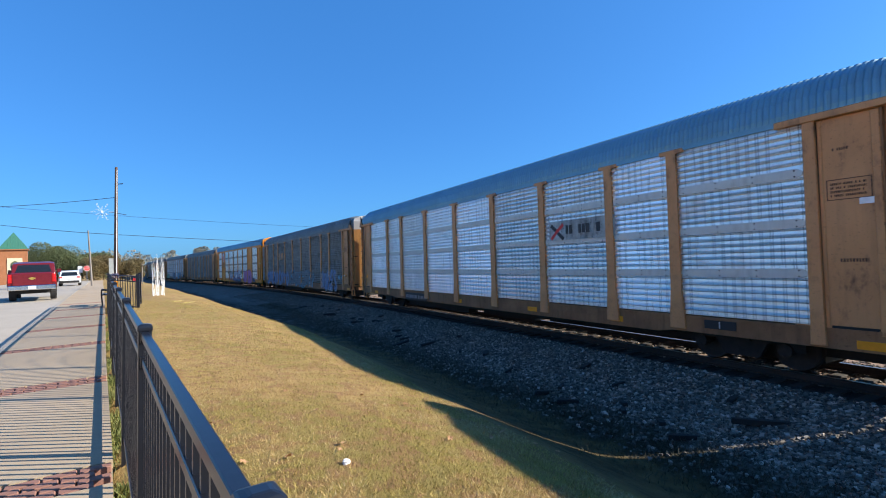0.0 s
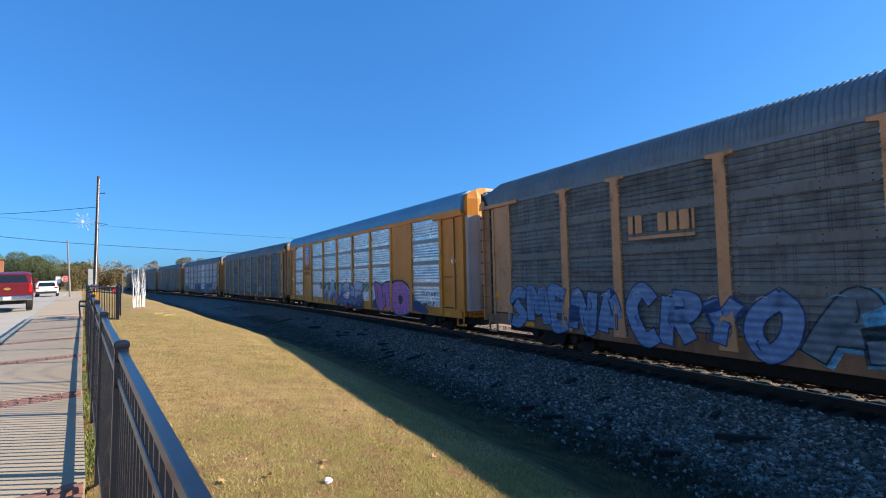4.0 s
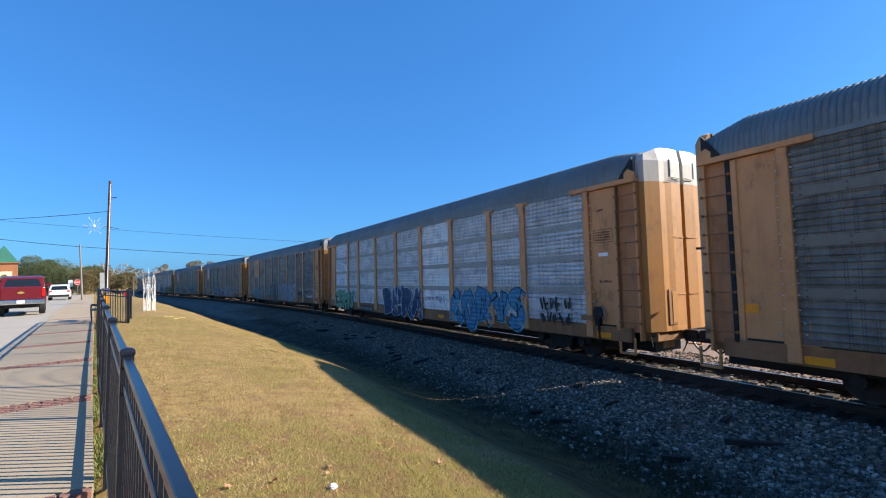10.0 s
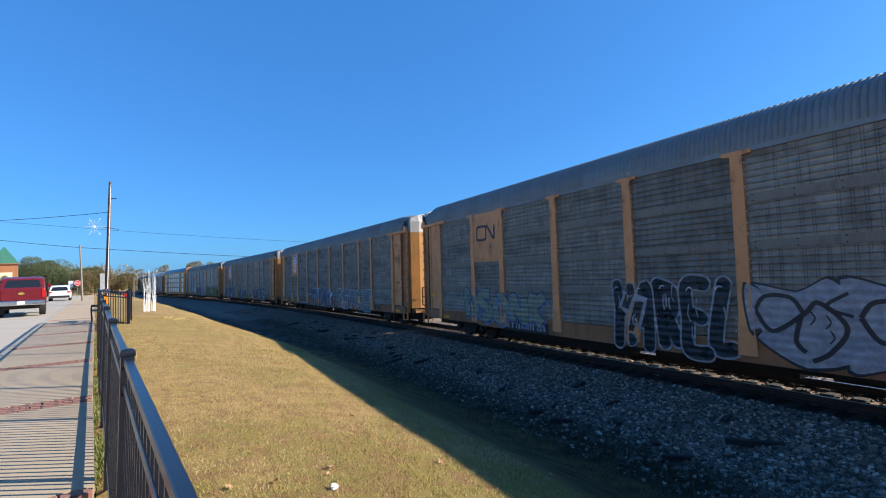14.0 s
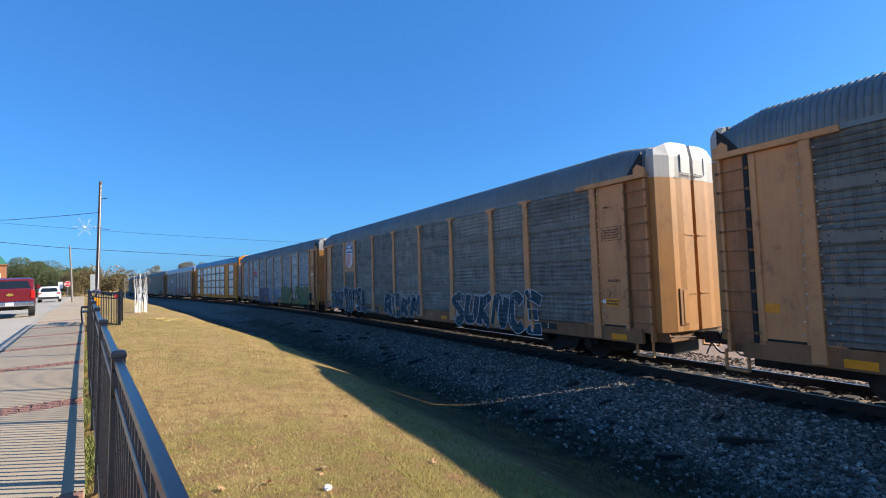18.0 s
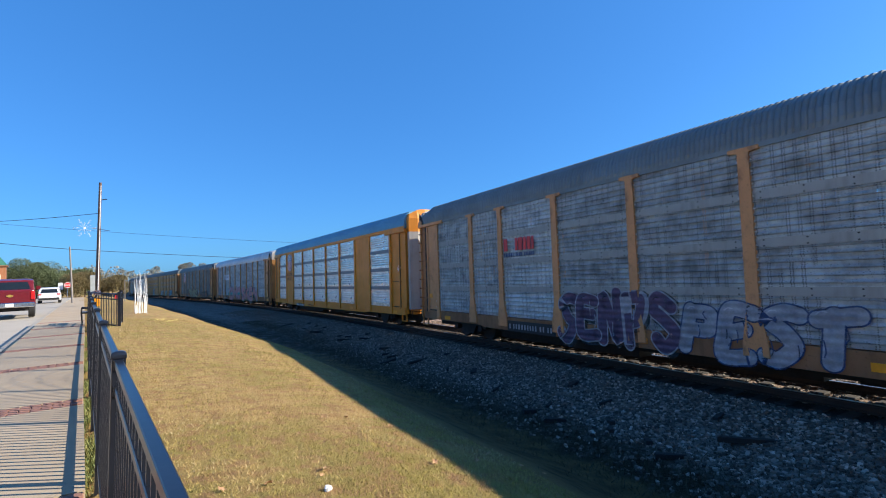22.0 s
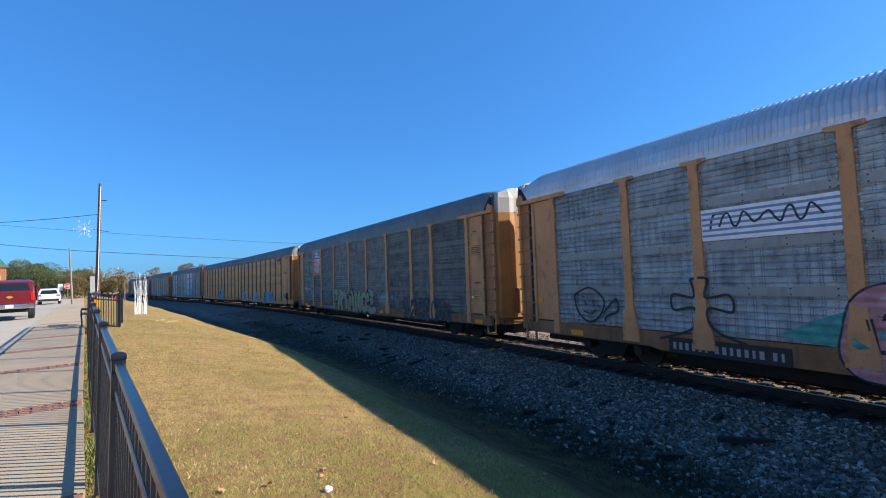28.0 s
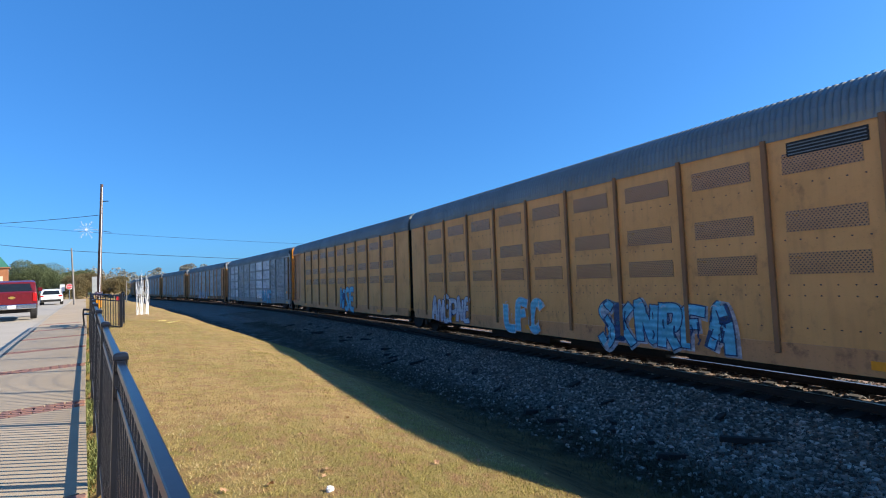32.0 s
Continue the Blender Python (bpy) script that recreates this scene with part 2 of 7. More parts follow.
# ---- mesh helpers ----
def box(bm, x0, x1, y0, y1, z0, z1, m=None):
    v = [bm.verts.new((m @ Vector(p)) if m else p) for p in ((x0, y0, z0), (x1, y0, z0), (x1, y1, z0), (x0, y1, z0), (x0, y0, z1), (x1, y0, z1), (x1, y1, z1), (x0, y1, z1))]
    for f in ((3, 2, 1, 0), (4, 5, 6, 7), (0, 1, 5, 4), (1, 2, 6, 5), (2, 3, 7, 6), (3, 0, 4, 7)):
        bm.faces.new([v[i] for i in f])


def prism(bm, outline, axis, a, b):
    """Extrude a closed outline of pairs along x, y or z from a to b."""
    def at(p, q):
        return {"x": (q, p[0], p[1]), "y": (p[0], q, p[1]), "z": (p[0], p[1], q)}[axis]
    lo, hi = [bm.verts.new(at(p, a)) for p in outline], [bm.verts.new(at(p, b)) for p in outline]
    n = len(outline)
    bm.faces.new(lo)
    bm.faces.new(hi[::-1])
    for i in range(n):
        bm.faces.new((lo[i], hi[i], hi[(i + 1) % n], lo[(i + 1) % n]))


def rod(bm, a, b, r, sides=8, r2=None):
    a, b = Vector(a), Vector(b)
    q = (b - a).to_track_quat("Z", "Y")
    rings = []
    for p, rr in ((a, r), (b, r if r2 is None else r2)):
        rings.append([bm.verts.new(p + q @ Vector((rr * math.cos(2 * math.pi * i / sides), rr * math.sin(2 * math.pi * i / sides), 0))) for i in range(sides)])
    bm.faces.new(rings[0][::-1])
    bm.faces.new(rings[1])
    for i in range(sides):
        bm.faces.new((rings[0][i], rings[0][(i + 1) % sides], rings[1][(i + 1) % sides], rings[1][i]))


def lathe(bm, profile, m=None, sides=24):
    """Turn pairs (radius, height) round the z axis."""
    rings = []
    for r, h in profile:
        ring = []
        for i in range(sides):
            p = Vector((r * math.cos(2 * math.pi * i / sides), r * math.sin(2 * math.pi * i / sides), h))
            ring.append(bm.verts.new(m @ p if m else p))
        rings.append(ring)
    for a, b in zip(rings, rings[1:]):
        for i in range(sides):
            bm.faces.new((a[i], a[(i + 1) % sides], b[(i + 1) % sides], b[i]))
    bm.faces.new(rings[0][::-1])
    bm.faces.new(rings[-1])


def mesh_of(name, bm, smooth=False, bevel=0.0):
    if bevel:
        bmesh.ops.bevel(bm, geom=[e for e in bm.edges], offset=bevel, segments=1, affect="EDGES", clamp_overlap=True)
    bmesh.ops.recalc_face_normals(bm, faces=bm.faces)
    me = bpy.data.meshes.new(name)
    bm.to_mesh(me)
    bm.free()
    if smooth:
        me.polygons.foreach_set("use_smooth", [True] * len(me.polygons))
    return me


def quads(name, verts, faces, smooth=False):
    me = bpy.data.meshes.new(name)
    me.from_pydata(verts, [], faces)
    if smooth:
        me.polygons.foreach_set("use_smooth", [True] * len(me.polygons))
    return me


def put(name, me, material, parent=None, m=None, label=""):
    """One object on a mesh that others may share, with a material of its own."""
    ob = new(name, me)
    if not me.materials:
        me.materials.append(None)
    ob.material_slots[0].link = "OBJECT"
    ob.material_slots[0].material = material
    if parent:
        ob.parent = parent
    if m is not None:
        ob.matrix_basis = m
    return tagged(ob, label)


def part(name, bm, material, parent=None, label="", bevel=0.0, smooth=False, m=None):
    return put(name, mesh_of(name, bm, smooth, bevel), material, parent, m, label)


def thing(name, label, category, m=None, group="", kind=""):
    ob = new(name)
    ob.empty_display_size = 0.2
    if m is not None:
        ob.matrix_basis = m
    return tagged(ob, label, category, group, kind)


# ---- the track's line ----
BENDS = ((-100, 1.199), (0, 1.696), (30, 2.194), (60, 2.036), (100, 0.495), (150, -0.562), (220, -1.619), (300, -2.677), (360, -1.5), (420, 0.0))
TRACK_X = 11.652
_s = np.arange(-460.0, 1200.1, 1.0)
_k = np.interp(_s, [b[0] for b in BENDS], [b[1] * 0.001 for b in BENDS])
_k[_s < -160] = 0.0
_th = np.concatenate([[0], np.cumsum((_k[1:] + _k[:-1]) / 2)])
_th -= np.interp(0, _s, _th)
_dx, _dy = -np.sin(_th), np.cos(_th)
_x = np.concatenate([[0], np.cumsum((_dx[1:] + _dx[:-1]) / 2)])
_y = np.concatenate([[0], np.cumsum((_dy[1:] + _dy[:-1]) / 2)])
_x, _y = _x - np.interp(0, _s, _x) + TRACK_X, _y - np.interp(0, _s, _y)


def track(s, u=0.0, z=0.0):
    """The place s metres along the track, u metres to the street's side of its middle."""
    th = float(np.interp(s, _s, _th))
    return Vector((float(np.interp(s, _s, _x)) - math.cos(th) * u, float(np.interp(s, _s, _y)) - math.sin(th) * u, z)), th


def track_pose(s, u=0.0, z=0.0, turn=0.0):
    """x along the track (towards smaller s), y away from the street."""
    p, th = track(s, u, z)
    return Matrix.Translation(p) @ Matrix.Rotation(th - math.pi / 2 + radians(turn), 4, "Z")


def from_track(x, y):
    """How far points lie to the street's side of the track (numpy arrays)."""
    keep = slice(0, len(_s), 3)
    tx, ty, tt = _x[keep], _y[keep], _th[keep]
    out = np.empty(len(x))
    for a in range(0, len(x), 4000):
        d = (x[a:a + 4000, None] - tx) ** 2 + (y[a:a + 4000, None] - ty) ** 2
        i = d.argmin(1)
        out[a:a + 4000] = -(np.cos(tt[i]) * (x[a:a + 4000] - tx[i]) + np.sin(tt[i]) * (y[a:a + 4000] - ty[i]))
        far = np.sqrt(d.min(1))
        out[a:a + 4000] = np.where(abs(out[a:a + 4000]) < far - 2, np.sign(out[a:a + 4000]) * far, out[a:a + 4000])
    return out


# ---- ground ----
def street_z(y):
    """The height of the sidewalk: it climbs a little along the fence."""
    y = np.asarray(y, float)
    return 1.046 + np.where(y > 0, 0.40 * (1 - np.exp(-np.maximum(y, 0) / 16)), 0.025 * np.maximum(y, -10))


def lawn_rise(y):
    """How far the lawn's shoulder rises: later than the sidewalk."""
    f = np.clip((np.asarray(y, float) - 4) / 30, 0, 1)
    return 0.38 * f * f * (3 - 2 * f)


FENCE_LINE = ((-30, 1.12, 4.45, 8.8, 13.4, 24, 60, 100), (3.95, -0.005, -0.43, -1.08, -1.74, -3.25, -8.5, -14.3))


def fence_x(y):
    return np.interp(y, FENCE_LINE[0], FENCE_LINE[1])


PROFILE = ((-3000, -0.6), (-40, -0.6), (-9, -0.9), (-5, -0.55), (-3.0, -0.24), (-1.3, -0.2), (1.3, -0.2), (2.4, -0.24), (3.6, -0.32), (5.6, -0.5), (6.3, -0.46),
           (7.2, -0.1), (8.2, 0.42), (9.1, 0.78), (10.0, 0.95), (11.2, 1.02), (13, 1.03), (3000, 1.03))


def ground_z(x, y):
    u = from_track(x, y)
    # the bank's shoulder draws away from the track further along
    u = u - np.interp(y, (11, 16, 24, 50, 90), (0, 0.15, 1.15, 2.5, 2.5)) * np.clip((u - 4) / 3, 0, 1)
    z = np.interp(u, [p[0] for p in PROFILE], [p[1] for p in PROFILE])
    near = np.clip(1.2 - (x - fence_x(y)) / 2, 0, 1)
    lift = lawn_rise(y) * (1 - near) + (street_z(y) - 1.046) * near
    z = z + lift * np.clip((u - 7) / 4, 0, 1)
    road = x < fence_x(y) - 0.05
    z = np.where(road & (u > 8), np.minimum(z, street_z(y) - 0.22), z)
    rough = np.array([noise.noise((a * 0.5, b * 0.5, 0)) * 0.035 + noise.noise((a * 0.12, b * 0.12, 5)) * 0.06 for a, b in zip(x, y)])
    calm = np.clip((abs(u) - 1.8) / 2, 0, 1) * np.clip((x - fence_x(y)) / 1.5, 0.0, 1)
    return z + rough * calm, u


def build_ground():
    xs = np.concatenate([[-3000, -1500, -700, -350, -180, -100, -60, -40, -28, -20, -14, -10, -7], np.arange(-5, 14.01, 0.3), [15, 17, 20, 24, 30, 40, 60, 90, 150, 300, 700, 1500, 3000]])
    ys = np.concatenate([[-3000, -1500, -700, -400, -250, -160, -100, -60, -35, -20, -12, -7, -4], np.arange(-2, 30, 0.35), np.arange(30, 70, 1.0), np.arange(70, 200, 4.0), [210, 240, 300, 400, 600, 1000, 1800, 3000]])
    gx, gy = np.meshgrid(xs, ys)
    z, u = ground_z(gx.ravel(), gy.ravel())
    n, rows = len(xs), len(ys)
    verts = np.stack([gx.ravel(), gy.ravel(), z], 1).tolist()
    faces = []
    for j in range(rows - 1):
        for i in range(n - 1):
            a = j * n + i
            faces.append((a, a + 1, a + n + 1, a + n))
    me = quads("ground", verts, faces, True)
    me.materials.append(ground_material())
    at = me.attributes.new("off", "FLOAT", "POINT")
    at.data.foreach_set("value", u)
    tagged(new("ground", me), "dry mown lawn sloping to a grey gravel track bed", "ground", kind="structure")


def ground_material():
    """Lawn, then weeds, then gravel towards the track, by the stored distance from the track."""
    n = Nodes("lawn_and_gravel")
    at = n.world_place()
    off = n.tree.nodes.new("ShaderNodeAttribute")
    off.attribute_name = "off"
    wob = n.math("ADD", off.outputs["Fac"], n.math("MULTIPLY", n.math("SUBTRACT", n.noise(at, 1.1, 5), 0.5), 1.6))
    lawn = n.math("MAXIMUM", n.grey(wob, 5.6, 6.1), n.grey(wob, -9.0, -11.0))
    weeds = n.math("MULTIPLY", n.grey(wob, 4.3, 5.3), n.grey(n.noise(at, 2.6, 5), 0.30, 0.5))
    wide, mid, fine = n.noise(at, 0.3, 4), n.noise(at, 2.2, 5), n.noise(at, 42, 5, 0.85)
    dry, green, brown = (0.456, 0.304, 0.118), (0.285, 0.235, 0.062), (0.300, 0.165, 0.076)
    g = n.mix(n.grey(n.math("ADD", n.math("MULTIPLY", wide, 0.55), n.math("MULTIPLY", mid, 0.45)), 0.42, 0.55), dry, green)
    g = n.mix(n.grey(n.noise(at, 4.5, 5), 0.46, 0.62, 0, 0.95), g, brown)
    g = n.mix(n.grey(fine, 0.42, 0.66, 0.0, 0.85), g, (0.213, 0.133, 0.0494))
    # Lawn turns dark brown down the bank: the train's shade put into its colour.
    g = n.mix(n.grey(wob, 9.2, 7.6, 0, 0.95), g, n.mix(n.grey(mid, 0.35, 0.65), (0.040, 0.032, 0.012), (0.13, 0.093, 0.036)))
    v = n.add("ShaderNodeTexVoronoi", Vector=at, Scale=17.0)
    s = n.mix(n.split(v.outputs["Color"])[0], (0.07, 0.063, 0.053), (0.22, 0.20, 0.172))
    s = n.mix(n.grey(n.noise(at, 0.8, 5), 0.48, 0.75, 0, 0.6), s, (0.05, 0.042, 0.034))
    s = n.mix(n.grey(off.outputs["Fac"], 0.9, -0.4, 0, 0.85), s, n.mix(n.noise(at, 24, 3), (0.14, 0.09, 0.06), (0.34, 0.235, 0.17)))
    # Gravel darkened beside the near rail: shadow of rail and tie ends painted in.
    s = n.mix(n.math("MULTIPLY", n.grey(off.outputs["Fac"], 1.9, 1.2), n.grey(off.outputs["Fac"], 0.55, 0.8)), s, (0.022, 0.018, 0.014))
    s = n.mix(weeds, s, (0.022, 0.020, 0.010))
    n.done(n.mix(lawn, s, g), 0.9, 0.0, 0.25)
    n.bump(n.mix(lawn, v.outputs["Distance"], fine), 0.8, 0.035)
    return n.mat


build_ground()


def strip(name, edges, ys, thickness, material, label, category="pavement"):
    """A slab between two edges (functions of y), top at the given height."""
    lo, hi, top = edges
    verts, faces = [], []
    for y in ys:
        z = float(top(y))
        verts += [(lo(y), y, z), (hi(y), y, z), (hi(y), y, z - thickness), (lo(y), y, z - thickness)]
    for j in range(len(ys) - 1):
        a, b = 4 * j, 4 * j + 4
        for k in range(4):
            faces.append((a + k, a + (k + 1) % 4, b + (k + 1) % 4, b + k))
    faces += [(3, 2, 1, 0), tuple(4 * (len(ys) - 1) + k for k in range(4))]
    me = quads(name, verts, faces)
    me.materials.append(material)
    return tagged(new(name, me), label, category, kind="structure")


WALK_W = 1.55
YS = [-30, -20, -12, -6, -3] + [round(-1 + 1.0 * i, 2) for i in range(60)] + [62, 68, 76, 86, 100]
strip("road", (lambda y: fence_x(y) - 12.5, lambda y: fence_x(y) - 0.21 - WALK_W - 0.12, lambda y: street_z(y) - 0.015), YS, 0.12, ROADWAY, "pale worn concrete street beside the sidewalk", "road")


# ---- railway track ----
def build_track():
    # rails follow the line in short straight pieces
    rail_profile = [(-0.036, 0), (-0.036, -0.03), (-0.010, -0.045), (-0.010, -0.135), (-0.07, -0.155), (-0.07, -0.172), (0.07, -0.172), (0.07, -0.155), (0.010, -0.135), (0.010, -0.045), (0.036, -0.03), (0.036, 0)]
    stops = [-140 + 4.0 * i for i in range(0, 125)]
    for u in (0.7535, -0.7535):
        verts, faces, top = [], [], []
        k = len(rail_profile)
        for s in stops:
            for dx, z in rail_profile:
                p, _ = track(s, u + dx, z)
                verts.append(tuple(p))
        for j in range(len(stops) - 1):
            for i in range(k):
                a, b = j * k + i, j * k + (i + 1) % k
                faces.append((a, b, b + k, a + k))
                top.append(1 if i == k - 1 else 0)
        me = quads("rail", verts, faces)
        me.materials.append(RAIL_RUST)
        me.materials.append(RAIL_STEEL)
        me.polygons.foreach_set("material_index", top)
        tagged(new("rail", me), "rusty steel rail with a polished running surface", "rail", "rails of the track", "structure")
    # ties under the stretch that the gaps show
    bm = bmesh.new()
    box(bm, -0.115, 0.115, -1.3, 1.3, -0.34, -0.165)
    tie = mesh_of("tie", bm, bevel=0.012)
    bed = tagged(new("track_bed"), "creosoted timber ties bedded in gravel", "railway ties", kind="structure")
    rnd = random.Random(3)
    for i in range(150):
        put("tie", tie, TIE_WOOD, bed, track_pose(-8 + i * 0.53, rnd.uniform(-0.05, 0.05), rnd.uniform(-0.012, 0.004), rnd.uniform(-2, 2)))
    # crushed stone, nearest stretch
    rng = np.random.default_rng(7)
    n = 90000
    s = -6 + 62 * rng.random(n) ** 1.8
    u = np.where(rng.random(n) < 0.82, np.where(rng.random(n) < 0.9, 1.4 + 3.3 * rng.random(n) ** 0.95, 4.5 + 1.3 * rng.random(n) ** 1.6), -3.2 + 4.0 * rng.random(n))
    th = np.interp(s, _s, _th)
    x, y = np.interp(s, _s, _x) - np.cos(th) * u, np.interp(s, _s, _y) - np.sin(th) * u
    z, _ = ground_z(x, y)
    cube = np.array([(-1, -1, -1), (1, -1, -1), (1, 1, -1), (-1, 1, -1), (-1, -1, 1), (1, -1, 1), (1, 1, 1), (-1, 1, 1)], float)
    size = rng.uniform(0.013, 0.030, (n, 1, 1)) * np.clip(1.25 - s / 60, 0.7, 1.2)[:, None, None] * rng.uniform(0.6, 1.4, (n, 1, 3))
    pts = cube[None] * size * rng.uniform(0.55, 1.1, (n, 8, 3))
    ang = rng.uniform(0, 6.28, n)
    tip = rng.uniform(-0.6, 0.6, n)
    c, q = np.cos(ang)[:, None], np.sin(ang)[:, None]
    c2, q2 = np.cos(tip)[:, None], np.sin(tip)[:, None]
    py, pz = pts[:, :, 1] * c2 - pts[:, :, 2] * q2, pts[:, :, 1] * q2 + pts[:, :, 2] * c2
    px, py = pts[:, :, 0] * c - py * q, pts[:, :, 0] * q + py * c
    verts = np.stack([px + x[:, None], py + y[:, None], pz + z[:, None] + 0.008], 2).reshape(-1, 3)
    base = np.array([(3, 2, 1, 0), (4, 5, 6, 7), (0, 1, 5, 4), (1, 2, 6, 5), (2, 3, 7, 6), (3, 0, 4, 7)])
    faces = (base[None] + 8 * np.arange(n)[:, None, None]).reshape(-1, 4)
    me = bpy.data.meshes.new("ballast_stones")
    me.from_pydata(verts.tolist(), [], faces.tolist())
    me.materials.append(STONE)
    tagged(new("ballast_stones", me), "crushed grey stone ballast beside the rails", "gravel", kind="stuff")


build_track()

# ---- railcars ----
SIDE = 1.50    # face of the side sheets
POST_X = (-11.72, -8.97, -7.04, -4.24, -1.43, 1.38, 4.17, 6.95, 8.88, 11.72)
SHIFT = {0: -0.12, 1: -0.25, 2: 0.08, 3: 0.33, 4: 0.22, 5: 0.28, 6: 0.13, 9: 0.1, 10: -0.08, 11: 0.08}  # how far each car's posts sit forward
POSTS = {}  # each car's posts
MESH = {}


def kept(name, make):
    if name not in MESH:
        MESH[name] = make()
    return MESH[name]


def sheet_mesh(w, z0=1.08, z1=4.90, sheets=4, foot=0.10, head=0.06, n=6, lip=True):
    """Stacked side sheets with narrow lipped ribs, w wide, faces towards -y."""
    def make():
        prof = []
        h = (z1 - z0) / sheets
        for i in range(sheets):
            a = z0 + i * h + (foot if i else foot - 0.07)
            p = (z0 + (i + 1) * h - head - a) / n
            prof += [(0.012, z0 + i * h), (0.012, a - 0.004)]
            for j in range(n):
                b = a + j * p
                if not lip:
                    prof += [(0.0, b), (0.0, b + 0.42 * p), (0.026, b + 0.50 * p), (0.029, b + 0.62 * p), (0.006, b + 0.88 * p)]
                    continue
                prof += [(0.0, b), (-0.004, b + 0.46 * p), (0.036, b + 0.56 * p), (0.040, b + 0.66 * p), (0.012, b + 0.88 * p)]
        prof.append((0.0, z1))
        verts, faces = [], []
        for d, z in prof:
            verts += [(-w / 2, -d, z), (w / 2, -d, z)]
        for i in range(len(prof) - 1):
            faces.append((2 * i, 2 * i + 1, 2 * i + 3, 2 * i + 2))
        # returned edges give the sheet its thickness
        k = len(verts)
        verts += [(-w / 2, 0.03, z0), (w / 2, 0.03, z0), (w / 2, 0.03, z1), (-w / 2, 0.03, z1)]
        faces.append((k + 1, k, 0, 1))
        faces.append((k + 3, k + 2, len(prof) * 2 - 1, len(prof) * 2 - 2))
        return quads("side_sheet", verts, faces)
    return kept(("sheet", round(w, 2), z0, z1, sheets, n, lip), make)


def band_mesh(w):
    """Flat joint strip with cut corners and two rows of bolts, lying over the sheets' overlap."""
    def make():
        bm = bmesh.new()
        a = w / 2 - 0.02
        out = [(-a, -0.03), (-a + 0.10, -0.085), (a - 0.10, -0.085), (a, -0.03), (a, 0.03), (a - 0.10, 0.095), (-a + 0.10, 0.095), (-a, 0.03)]
        prism(bm, out, "y", -0.036, -0.012)
        flat = len(bm.faces)
        n = max(2, int(w / 0.7))
        for i in range(n + 1):
            x = -a + 0.14 + (2 * a - 0.28) * i / n
            for z in (-0.055, 0.06):
                rod(bm, (x, -0.030, z), (x, -0.040, z), 0.017, 6)
        for f in list(bm.faces)[flat:]:
            f.material_index = 1
        me = mesh_of("joint_strip", bm)
        me.materials.append(None)
        me.materials.append(IRON)
        return me
    return kept(("band", round(w, 2)), make)


def post_mesh(kind):
    def make():
        bm = bmesh.new()
        if kind == "flared":
            out = [(-0.26, 0.74), (0.26, 0.74), (0.24, 1.02), (0.115, 1.66), (0.10, 4.86), (0.31, 4.87), (0.31, 4.96), (-0.31, 4.96), (-0.31, 4.87), (-0.10, 4.86), (-0.115, 1.66), (-0.24, 1.02)]
        elif kind == "slim":
            out = [(-0.20, 0.74), (0.20, 0.74), (0.185, 1.02), (0.135, 1.62), (0.115, 4.86), (0.31, 4.87), (0.31, 4.96), (-0.31, 4.96), (-0.31, 4.87), (-0.115, 4.86), (-0.135, 1.62), (-0.185, 1.02)]
        elif kind == "straight":
            out = [(-0.13, 0.72), (0.13, 0.72), (0.11, 1.3), (0.10, 4.97), (-0.10, 4.97), (-0.11, 1.3)]
        else:
            out = [(-0.05, 0.85), (0.05, 0.85), (0.05, 4.99), (-0.05, 4.99)]
        prism(bm, out, "y", -0.075, 0.0)
        return mesh_of("post", bm, bevel=0.012)
    return kept(("post", kind), make)


def bolt_row_mesh():
    """Zinc bolt heads down both edges of a post, at uneven heights."""
    bm = bmesh.new()
    rnd = random.Random(31)
    for s in (-1, 1):
        for i in range(15):
            z = 1.25 + i * 0.245 + rnd.uniform(-0.02, 0.02)
            x = s * (0.135 if z > 1.7 else 0.22 - 0.07 * (z - 1.25))
            rod(bm, (x, -0.02, z), (x, -0.052, z), 0.017, 6)
    return mesh_of("bolt_row", bm)


def roof_mesh(x0, x1, hood0, hood1, pitch=0.115):
    """Ribbed roof: arched section, ribs across, ends that drop where hooded."""
    def make():
        arch = [(-1.53, 4.93), (-1.53, 5.10), (-1.50, 5.34), (-1.40, 5.58), (-1.18, 5.76), (-0.75, 5.85), (0, 5.88)]
        arch = arch + [(-y, z) for y, z in arch[-2::-1]]
        n = max(8, int((x1 - x0) / pitch))
        st = []
        for i in range(n):
            a = x0 + (x1 - x0) * i / n
            p = (x1 - x0) / n
            st += [(a, 0.0), (a + 0.30 * p, 0.024), (a + 0.72 * p, 0.024)]
        st.append((x1, 0.0))
        verts, faces = [], []
        k = len(arch)
        for x, lift in st:
            drop = 0.0
            if hood0 and x - x0 < 0.8:
                drop = 0.26 * (1 - (x - x0) / 0.8)
            if hood1 and x1 - x < 0.8:
                drop = 0.13 * (1 - (x1 - x) / 0.8)
            for y, z in arch:
                zz = 4.93 + (z - 4.93) * (1 - drop)
                s = 1 + lift / 1.6 if z > 5.0 else 1.0
                verts.append((x, y * s, zz + (lift if z > 5.1 else 0)))
        for j in range(len(st) - 1):
            for i in range(k - 1):
                a = j * k + i
                faces.append((a, a + k, a + k + 1, a + 1))
        faces.append(tuple(range(k)))
        faces.append(tuple((len(st) - 1) * k + i for i in reversed(range(k))))
        return quads("roof", verts, faces)
    return kept(("roof", round(x0, 2), round(x1, 2), hood0, hood1, pitch), make)


